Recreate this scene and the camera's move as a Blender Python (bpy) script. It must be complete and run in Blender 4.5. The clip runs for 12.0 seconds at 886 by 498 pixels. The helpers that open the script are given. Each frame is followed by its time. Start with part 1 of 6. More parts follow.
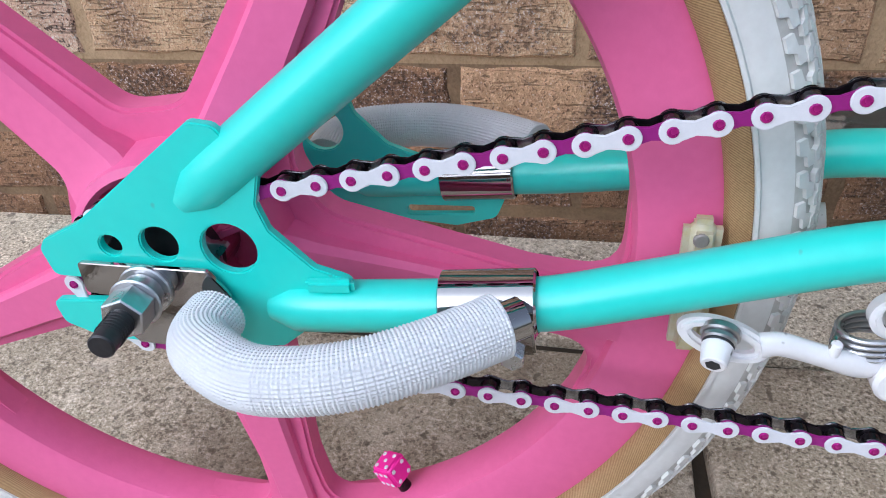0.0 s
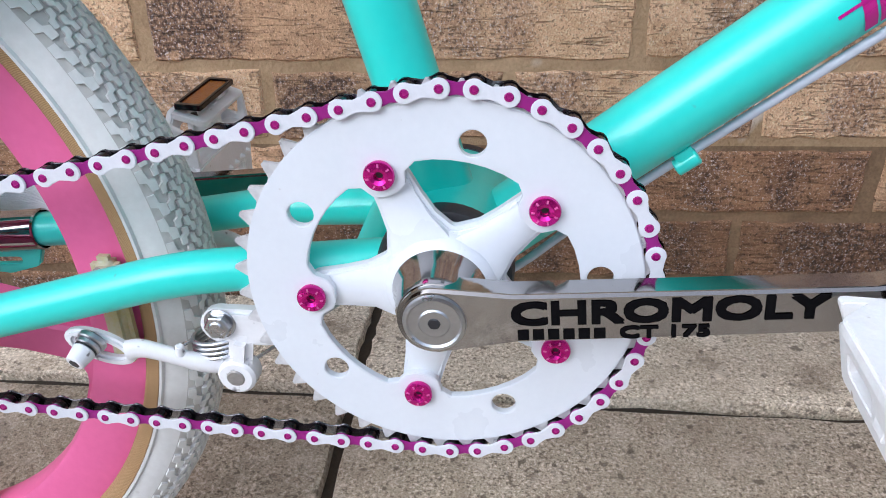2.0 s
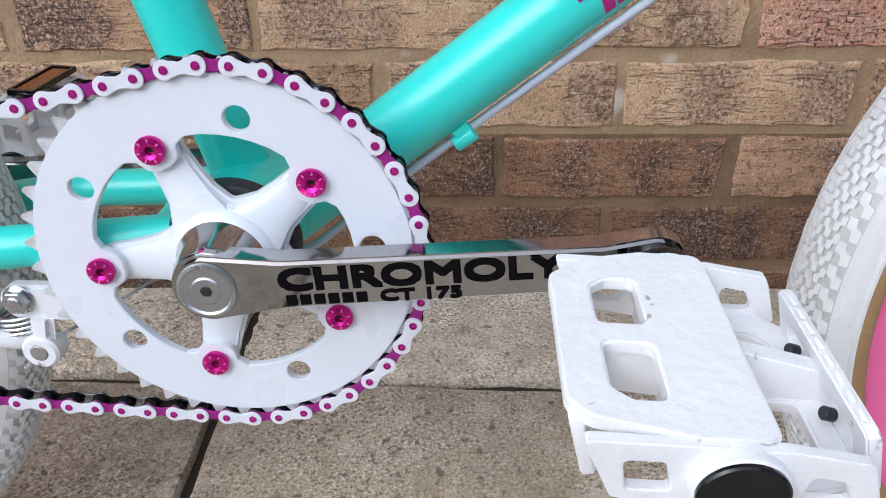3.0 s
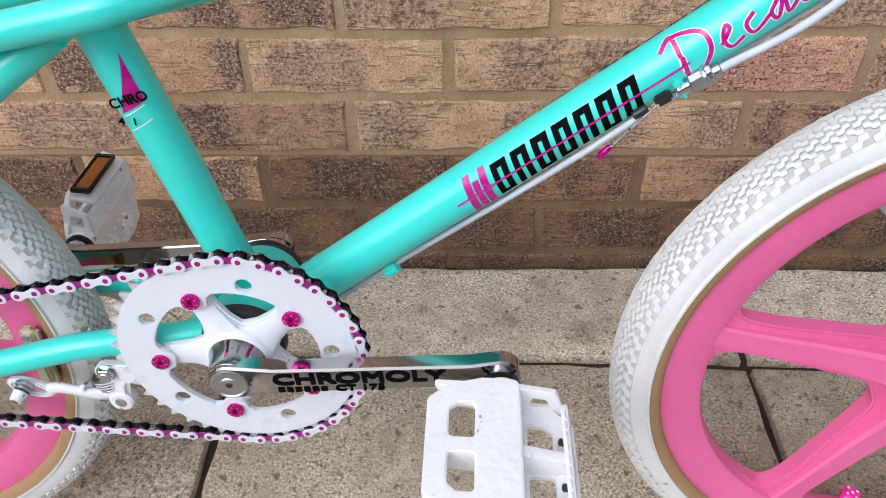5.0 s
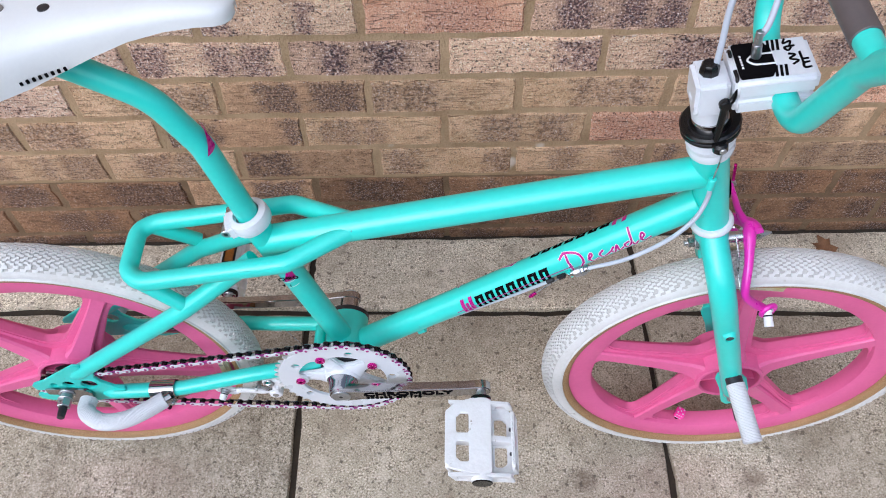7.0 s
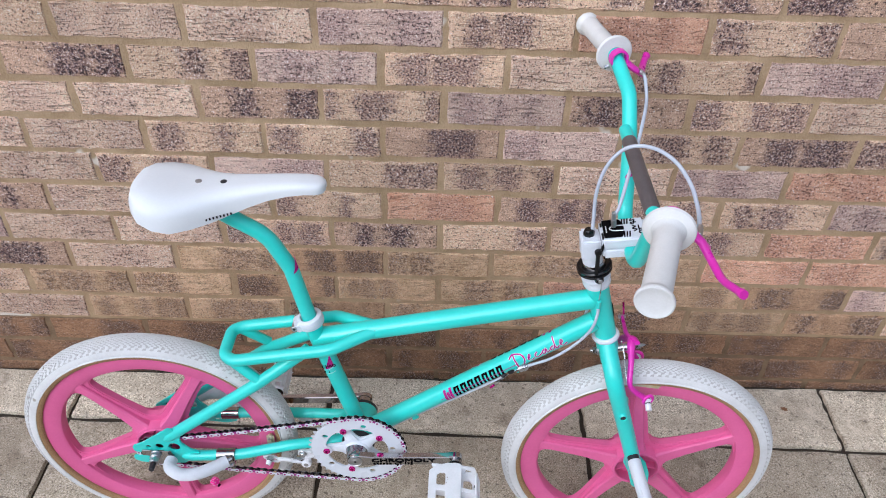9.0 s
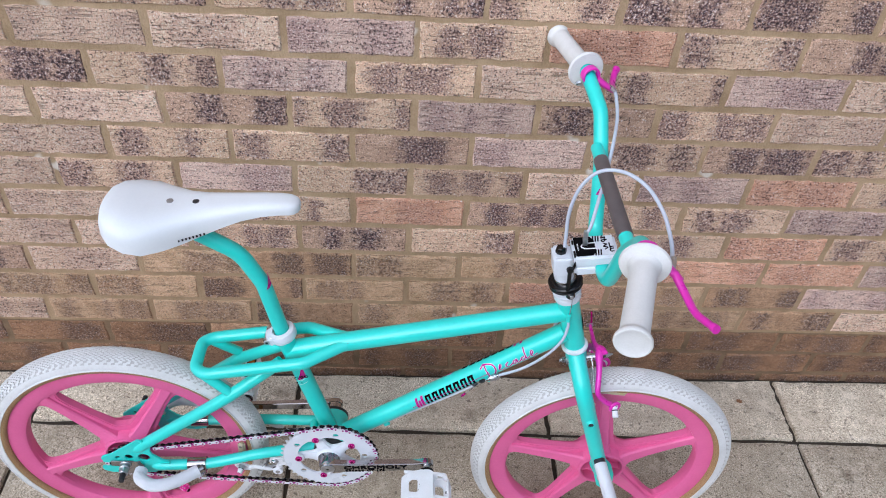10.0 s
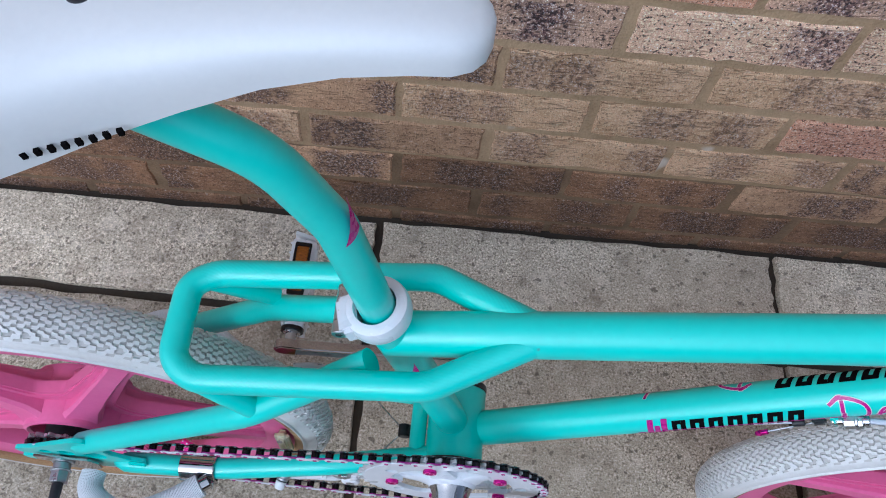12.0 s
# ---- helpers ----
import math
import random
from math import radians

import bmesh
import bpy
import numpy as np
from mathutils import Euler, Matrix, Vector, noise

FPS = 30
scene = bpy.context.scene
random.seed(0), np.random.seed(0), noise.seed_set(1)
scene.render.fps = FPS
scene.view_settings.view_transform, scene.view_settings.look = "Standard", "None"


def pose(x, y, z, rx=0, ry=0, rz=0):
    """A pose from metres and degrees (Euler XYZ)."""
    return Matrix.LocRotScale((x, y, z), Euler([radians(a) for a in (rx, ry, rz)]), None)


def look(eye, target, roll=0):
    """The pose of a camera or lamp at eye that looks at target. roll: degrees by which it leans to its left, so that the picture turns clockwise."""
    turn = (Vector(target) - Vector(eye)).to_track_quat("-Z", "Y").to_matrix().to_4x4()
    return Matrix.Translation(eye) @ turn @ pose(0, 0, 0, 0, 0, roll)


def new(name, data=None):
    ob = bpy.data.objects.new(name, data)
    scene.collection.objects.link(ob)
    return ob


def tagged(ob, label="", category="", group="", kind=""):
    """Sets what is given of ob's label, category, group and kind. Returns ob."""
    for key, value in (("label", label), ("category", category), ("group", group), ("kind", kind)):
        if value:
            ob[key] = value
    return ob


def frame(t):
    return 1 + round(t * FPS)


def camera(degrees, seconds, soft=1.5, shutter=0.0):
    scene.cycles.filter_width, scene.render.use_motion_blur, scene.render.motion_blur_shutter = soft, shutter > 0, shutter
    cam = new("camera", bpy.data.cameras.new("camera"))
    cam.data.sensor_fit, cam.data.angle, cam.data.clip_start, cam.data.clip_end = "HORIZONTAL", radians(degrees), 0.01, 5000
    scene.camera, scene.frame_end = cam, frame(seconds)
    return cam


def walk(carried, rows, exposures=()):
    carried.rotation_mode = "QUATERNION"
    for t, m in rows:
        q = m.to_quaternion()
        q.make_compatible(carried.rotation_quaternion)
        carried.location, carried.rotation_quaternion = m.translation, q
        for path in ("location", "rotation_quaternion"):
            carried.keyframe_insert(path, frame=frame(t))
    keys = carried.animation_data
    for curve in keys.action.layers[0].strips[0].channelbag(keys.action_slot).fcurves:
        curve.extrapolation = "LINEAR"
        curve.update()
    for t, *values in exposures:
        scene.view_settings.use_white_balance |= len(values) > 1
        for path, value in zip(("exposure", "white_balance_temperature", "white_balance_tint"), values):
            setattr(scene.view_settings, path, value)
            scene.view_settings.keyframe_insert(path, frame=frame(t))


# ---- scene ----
cam = camera(59.4, 12.0, soft=1.0)
PATH = [
    (0, (-0.119, 0.224, 0.421), (-0.417, 1.813, -0.757), -3.4),
    (0.5, (-0.048, 0.205, 0.432), (-0.363, 1.843, -0.672), -3.8),
    (1, (0.01, 0.186, 0.435), (-0.286, 1.874, -0.597), -3.4),
    (1.5, (0.067, 0.175, 0.444), (-0.167, 1.876, -0.582), -2.7),
    (2, (0.119, 0.166, 0.447), (-0.053, 1.878, -0.572), -2.0),
    (2.5, (0.161, 0.155, 0.447), (0.073, 1.867, -0.582), -1.0),
    (3, (0.191, 0.149, 0.444), (0.145, 1.867, -0.579), -0.7),
    (3.2, (0.197, 0.147, 0.445), (0.18, 1.863, -0.582), -0.3),
    (4.8, (0.229, 0.112, 0.602), (0.187, 1.648, -0.678), -0.7),
    (5, (0.238, 0.079, 0.662), (0.198, 1.605, -0.63), -0.8),
    (5.5, (0.253, 0.014, 0.745), (0.233, 1.564, -0.519), -0.7),
    (6, (0.256, 0.001, 0.75), (0.277, 1.536, -0.531), 0.1),
    (6.5, (0.227, 0.035, 0.861), (0.243, 1.334, -0.66), -0.5),
    (6.8, (0.232, 0.02, 1.05), (0.231, 1.177, -0.582), -1.3),
    (7, (0.222, 0.013, 1.178), (0.22, 1.128, -0.482), -1.1),
    (7.5, (0.21, -0.048, 1.322), (0.203, 1.178, -0.259), 0.5),
    (7.7, (0.237, -0.105, 1.362), (0.223, 1.185, -0.167), 1.2),
    (9.3, (0.221, -0.423, 1.43), (0.253, 1.131, 0.171), 2.3),
    (9.5, (0.216, -0.43, 1.431), (0.269, 1.13, 0.18), 2.8),
    (10, (0.195, -0.352, 1.489), (0.325, 1.125, 0.146), 4.8),
    (10.5, (0.187, -0.183, 1.587), (0.382, 1.155, 0.114), 6.7),
    (11, (0.169, -0.038, 1.569), (0.334, 1.16, -0.023), 7.1),
    (11.2, (0.133, 0.045, 1.508), (0.268, 1.17, -0.14), 6.7),
    (11.5, (0.073, 0.156, 1.343), (0.195, 1.183, -0.368), 7.5),
    (11.7, (0.054, 0.234, 1.214), (0.16, 1.193, -0.538), 7.9),
    (12, (0.045, 0.313, 1.003), (0.103, 1.177, -0.8), 8.5),
]
# seconds, stops, kelvin, tint of the clip camera's automatic balance
BALANCE = ((0, 0.28, 5450, 10), (1.0, 0.30, 5450, 10), (2.0, 0.41, 5550, 10), (2.6, 0.37, 5570, 10), (3.2, 0.32, 5600, 10), (4.8, 0.36, 5800, 11), (5, 0.37, 5810, 11), (5.5, 0.28, 5740, 12), (6.5, 0.21, 5650, 11), (7.0, 0.23, 5580, 11), (7.5, 0.14, 5570, 11), (9.5, 0.11, 5500, 11), (11.0, 0.1, 5400, 10), (11.5, 0.04, 5330, 10), (12.0, -0.15, 5120, 9))
walk(cam, [(t, look(eye, target, roll)) for t, eye, target, roll in PATH], BALANCE)

# ---------------------------------------------------------------- light
world = bpy.data.worlds.new("overcast_sky")
scene.world = world
world.use_nodes = True
wn = world.node_tree.nodes
wl = world.node_tree.links
sky = wn.new("ShaderNodeTexSky")
sky.sky_type = 'NISHITA'
sky.sun_disc = False
sky.sun_elevation = radians(38)
sky.sun_rotation = radians(215)
sky.dust_density = 4.0
sky.air_density = 1.0
milk = wn.new("ShaderNodeHueSaturation")
milk.inputs["Saturation"].default_value = 0.5
wl.new(sky.outputs[0], milk.inputs["Color"])
wl.new(milk.outputs[0], wn["Background"].inputs["Color"])
wn["Background"].inputs["Strength"].default_value = 0.15
sun_data = bpy.data.lights.new("sun", 'SUN')
sun_data.energy = 1.3
sun_data.angle = radians(110)
sun_data.color = (1.0, 0.985, 0.97)
sun = new("sun", sun_data)
sun.matrix_world = look((-1.3, -2.6, 2.6), (0.2, 0.4, 0.3))


# ---------------------------------------------------------------- materials
def node_mat(name):
    m = bpy.data.materials.new(name)
    m.use_nodes = True
    nt = m.node_tree
    return m, nt.nodes, nt.links, nt.nodes["Principled BSDF"]


def surface(name, base, alt=None, rough=0.4, metal=0.0, scale=30.0, fine=400.0, amount=0.5, bump=0.1,
            bump_scale=None, coat=0.0, rough_var=0.12, depth=0.001, specks=None, speck_scale=120.0, speck_cut=0.68):
    """A paint, plastic, metal or stone: two scales of colour noise, uneven gloss and a fine relief."""
    m, n, l, p = node_mat(name)
    alt = alt or tuple(c * 0.8 for c in base)
    tc = n.new("ShaderNodeTexCoord")
    big = n.new("ShaderNodeTexNoise")
    big.inputs["Scale"].default_value = scale
    big.inputs["Detail"].default_value = 5
    small = n.new("ShaderNodeTexNoise")
    small.inputs["Scale"].default_value = fine
    small.inputs["Detail"].default_value = 3
    for t in (big, small):
        l.new(tc.outputs["Object"], t.inputs["Vector"])
    mix = n.new("ShaderNodeMath")
    mix.operation = 'MULTIPLY_ADD'
    l.new(big.outputs[0], mix.inputs[0])
    mix.inputs[1].default_value = 0.65
    half = n.new("ShaderNodeMath")
    half.operation = 'MULTIPLY'
    l.new(small.outputs[0], half.inputs[0])
    half.inputs[1].default_value = 0.35
    l.new(half.outputs[0], mix.inputs[2])
    ramp = n.new("ShaderNodeMapRange")
    ramp.inputs["From Min"].default_value = 0.36
    ramp.inputs["From Max"].default_value = 0.64
    ramp.inputs["To Min"].default_value = 0.0
    ramp.inputs["To Max"].default_value = amount
    l.new(mix.outputs[0], ramp.inputs["Value"])
    col = n.new("ShaderNodeMix")
    col.data_type = 'RGBA'
    col.inputs["A"].default_value = (*base, 1)
    col.inputs["B"].default_value = (*alt, 1)
    l.new(ramp.outputs[0], col.inputs["Factor"])
    out = col.outputs["Result"]
    if specks:
        sp = n.new("ShaderNodeTexNoise")
        sp.inputs["Scale"].default_value = speck_scale
        sp.inputs["Detail"].default_value = 2
        l.new(tc.outputs["Object"], sp.inputs["Vector"])
        cut = n.new("ShaderNodeMapRange")
        cut.inputs["From Min"].default_value = speck_cut
        cut.inputs["From Max"].default_value = speck_cut + 0.06
        l.new(sp.outputs[0], cut.inputs["Value"])
        col2 = n.new("ShaderNodeMix")
        col2.data_type = 'RGBA'
        l.new(cut.outputs[0], col2.inputs["Factor"])
        l.new(out, col2.inputs["A"])
        col2.inputs["B"].default_value = (*specks, 1)
        out = col2.outputs["Result"]
    l.new(out, p.inputs["Base Color"])
    rr = n.new("ShaderNodeMapRange")
    rr.inputs["To Min"].default_value = max(0.02, rough - rough_var)
    rr.inputs["To Max"].default_value = min(1.0, rough + rough_var)
    rr.inputs["From Min"].default_value = 0.3
    rr.inputs["From Max"].default_value = 0.7
    l.new(big.outputs[0], rr.inputs["Value"])
    l.new(rr.outputs[0], p.inputs["Roughness"])
    p.inputs["Metallic"].default_value = metal
    p.inputs["Coat Weight"].default_value = coat
    p.inputs["Coat Roughness"].default_value = 0.12
    if bump:
        b = n.new("ShaderNodeBump")
        b.inputs["Strength"].default_value = bump
        b.inputs["Distance"].default_value = depth
        src = small
        if bump_scale:
            src = n.new("ShaderNodeTexNoise")
            src.inputs["Scale"].default_value = bump_scale
            src.inputs["Detail"].default_value = 4
            l.new(tc.outputs["Object"], src.inputs["Vector"])
        l.new(src.outputs[0], b.inputs["Height"])
        l.new(b.outputs[0], p.inputs["Normal"])
    return m


TEAL = surface("turquoise_frame_paint", (0.065, 0.69, 0.60), (0.05, 0.60, 0.53), rough=0.36, scale=9, fine=160, amount=0.55,
               bump=0.05, bump_scale=260, coat=0.35, rough_var=0.08, specks=(0.10, 0.33, 0.29), speck_scale=95, speck_cut=0.76)
PINK = surface("pink_moulded_nylon", (0.75, 0.14, 0.335), (0.65, 0.108, 0.27), rough=0.5, scale=12, fine=220, amount=0.6,
               bump=0.12, bump_scale=330, rough_var=0.1)
MAGENTA = surface("magenta_anodised_aluminium", (0.62, 0.012, 0.27), (0.45, 0.01, 0.19), rough=0.25, metal=0.75, scale=60, amount=0.5,
                  bump=0.03)
MAGENTA_PAINT = surface("magenta_paint", (0.72, 0.02, 0.42), (0.60, 0.02, 0.36), rough=0.35, scale=60, amount=0.4, bump=0.04, coat=0.3)
HOT_PINK = surface("hot_pink_plastic", (0.90, 0.02, 0.36), (0.8, 0.02, 0.30), rough=0.35, scale=80, amount=0.4, bump=0.03)
DECAL = surface("magenta_decal_film", (0.46, 0.005, 0.22), (0.38, 0.005, 0.19), rough=0.3, scale=120, amount=0.5, bump=0.0)
WHITE_PAINT = surface("white_painted_metal", (0.71, 0.74, 0.79), (0.64, 0.67, 0.72), rough=0.33, scale=25, fine=300, amount=0.5,
                      bump=0.04, coat=0.3, specks=(0.45, 0.44, 0.42), speck_scale=180, speck_cut=0.77)
WHITE_CHIPPED = surface("chipped_white_paint", (0.80, 0.80, 0.82), (0.70, 0.70, 0.72), rough=0.38, scale=40, fine=400, amount=0.5,
                        bump=0.1, specks=(0.16, 0.15, 0.16), speck_scale=150, speck_cut=0.66)
WHITE_PLASTIC = surface("scuffed_white_plastic", (0.82, 0.82, 0.83), (0.70, 0.69, 0.68), rough=0.5, scale=45, fine=500, amount=0.55,
                        bump=0.45, bump_scale=150, depth=0.0016, specks=(0.38, 0.33, 0.28), speck_scale=140, speck_cut=0.70)
WHITE_SADDLE = surface("white_saddle_plastic", (0.73, 0.755, 0.765), (0.66, 0.685, 0.70), rough=0.42, scale=14, fine=300, amount=0.5,
                       bump=0.1, bump_scale=700, depth=0.0003)
WHITE_GRIP = surface("white_grip_rubber", (0.66, 0.68, 0.71), (0.56, 0.57, 0.60), rough=0.6, scale=50, fine=500, amount=0.5, bump=0.1)
BAR_GRIP = surface("off_white_grip_rubber", (0.69, 0.685, 0.665), (0.58, 0.57, 0.54), rough=0.6, scale=40, fine=500, amount=0.6, bump=0.15)
RUBBER_WHITE = surface("grey_white_tyre_rubber", (0.72, 0.72, 0.715), (0.58, 0.575, 0.56), rough=0.7, scale=22, fine=260, amount=0.7,
                       bump=0.2, bump_scale=500, depth=0.0004, specks=(0.36, 0.33, 0.29), speck_scale=60, speck_cut=0.70)
RUBBER_GROOVE = surface("darker_tyre_grooves", (0.54, 0.53, 0.51), (0.40, 0.39, 0.37), rough=0.85, scale=30, fine=260, amount=0.8, bump=0.2,
                       bump_scale=500, depth=0.0004)
UNSEEN_BROWN = surface("unseen_boundary_brown", (0.20, 0.12, 0.07), (0.12, 0.07, 0.04), rough=0.8, scale=6, fine=90, amount=0.8, bump=0.3)
CABLE_WHITE = surface("white_cable_housing", (0.54, 0.575, 0.66), (0.46, 0.49, 0.57), rough=0.4, scale=50, amount=0.5, bump=0.05)
CHROME = surface("chrome_plate", (0.40, 0.39, 0.39), (0.33, 0.322, 0.324), rough=0.07, metal=1.0, scale=30, fine=300, amount=0.4,
                 bump=0.02, rough_var=0.06)
STEEL = surface("zinc_steel", (0.55, 0.56, 0.58), (0.40, 0.41, 0.43), rough=0.3, metal=1.0, scale=80, amount=0.6, bump=0.1,
                rough_var=0.1)
BLACK = surface("black_oxide_steel", (0.02, 0.02, 0.024), (0.04, 0.04, 0.045), rough=0.4, metal=0.3, scale=60, amount=0.7, bump=0.1)
BLACK_PLASTIC = surface("black_plastic", (0.004, 0.004, 0.005), (0.009, 0.009, 0.009), rough=0.15, scale=60, amount=0.5, bump=0.03)
BLACK_PLASTIC.node_tree.nodes["Principled BSDF"].inputs["Specular IOR Level"].default_value = 0.35
BLACK_INK = surface("black_ink", (0.005, 0.0048, 0.0055), (0.009, 0.0085, 0.009), rough=0.8, scale=90, amount=0.5, bump=0.0)
BLACK_INK.node_tree.nodes["Principled BSDF"].inputs["Specular IOR Level"].default_value = 0.0
WHITE_INK = surface("white_ink", (0.78, 0.78, 0.8), (0.7, 0.7, 0.72), rough=0.4, scale=90, amount=0.4, bump=0.0)
CHAIN_BLACK = surface("oiled_black_chain", (0.018, 0.016, 0.02), (0.05, 0.04, 0.05), rough=0.22, metal=0.8, scale=200, amount=0.6, bump=0.1)
CHAIN_STEEL = surface("bare_chain_steel", (0.16, 0.155, 0.165), (0.42, 0.42, 0.44), rough=0.2, metal=1.0, scale=220, amount=0.8, bump=0.1)
CHAIN_PURPLE = surface("purple_chain_plate", (0.34, 0.015, 0.24), (0.25, 0.012, 0.18), rough=0.35, metal=0.25, scale=150, amount=0.6, bump=0.05)
CHAIN_PIN = surface("dark_magenta_pin", (0.42, 0.012, 0.22), (0.28, 0.01, 0.16), rough=0.3, metal=0.5, scale=300, amount=0.6, bump=0.05)
CHAIN_WHITE = surface("white_chain_plate", (0.70, 0.71, 0.76), (0.58, 0.59, 0.64), rough=0.4, scale=150, fine=900, amount=0.5,
                      bump=0.08, specks=(0.12, 0.11, 0.13), speck_scale=420, speck_cut=0.74)
GREY_SLEEVE = surface("taupe_crossbar_sleeve", (0.115, 0.098, 0.098), (0.085, 0.073, 0.075), rough=0.42, scale=40, amount=0.6, bump=0.08)
AMBER = surface("amber_reflector", (0.34, 0.10, 0.005), (0.16, 0.045, 0.003), rough=0.15, scale=500, fine=900, amount=0.9, bump=0.5,
                bump_scale=900, depth=0.0005)
PAD = surface("yellowed_clear_brake_pad", (0.52, 0.50, 0.40), (0.44, 0.36, 0.12), rough=0.45, scale=60, amount=0.8, bump=0.1)
HOLE_GREY = surface("grey_rivet", (0.32, 0.30, 0.28), (0.22, 0.2, 0.19), rough=0.5, metal=0.4, scale=200, amount=0.5, bump=0.1)
LEAF_BROWN = surface("dead_brown_leaf", (0.24, 0.11, 0.045), (0.11, 0.05, 0.022), rough=0.6, scale=90, amount=0.8, bump=0.3)


def tan_sidewall_mat(cx, cz):
    """Tan tyre casing with fine slanting threads, about an axle at cx, cz."""
    m, n, l, p = node_mat("tan_woven_sidewall")
    tc = n.new("ShaderNodeTexCoord")
    w = n.new("ShaderNodeTexNoise")
    w.inputs["Scale"].default_value = 900
    l.new(tc.outputs["Object"], w.inputs["Vector"])
    b = n.new("ShaderNodeTexNoise")
    b.inputs["Scale"].default_value = 35
    l.new(tc.outputs["Object"], b.inputs["Vector"])
    c1 = n.new("ShaderNodeMix")
    c1.data_type = 'RGBA'
    c1.inputs["A"].default_value = (0.54, 0.365, 0.18, 1)
    c1.inputs["B"].default_value = (0.235, 0.138, 0.06, 1)
    sep = n.new("ShaderNodeSeparateXYZ")
    l.new(tc.outputs["Object"], sep.inputs[0])

    def calc(op, a, b=None, add=None):
        q = n.new("ShaderNodeMath")
        q.operation = op
        for k, v in enumerate((a, b, add)):
            if isinstance(v, (int, float)):
                q.inputs[k].default_value = v
            elif v is not None:
                l.new(v, q.inputs[k])
        return q.outputs[0]
    dx = calc('SUBTRACT', sep.outputs[0], cx)
    dz = calc('SUBTRACT', sep.outputs[2], cz)
    radius = calc('SQRT', calc('ADD', calc('MULTIPLY', dx, dx), calc('MULTIPLY', dz, dz)))
    turn = calc('ARCTAN2', dz, dx)
    thread = calc('SINE', calc('MULTIPLY_ADD', turn, 1240.0, calc('MULTIPLY', radius, 5200.0)))
    thread = calc('ADD', calc('MULTIPLY_ADD', thread, 0.34, 0.2), calc('MULTIPLY', w.outputs[0], 0.6))
    l.new(thread, c1.inputs["Factor"])
    c2 = n.new("ShaderNodeMix")
    c2.data_type = 'RGBA'
    c2.blend_type = 'MULTIPLY'
    c2.inputs["B"].default_value = (0.8, 0.7, 0.62, 1)
    l.new(b.outputs[0], c2.inputs["Factor"])
    l.new(c1.outputs["Result"], c2.inputs["A"])
    l.new(c2.outputs["Result"], p.inputs["Base Color"])
    p.inputs["Roughness"].default_value = 0.7
    bp = n.new("ShaderNodeBump")
    bp.inputs["Strength"].default_value = 0.4
    bp.inputs["Distance"].default_value = 0.0004
    l.new(thread, bp.inputs["Height"])
    l.new(bp.outputs[0], p.inputs["Normal"])
    return m


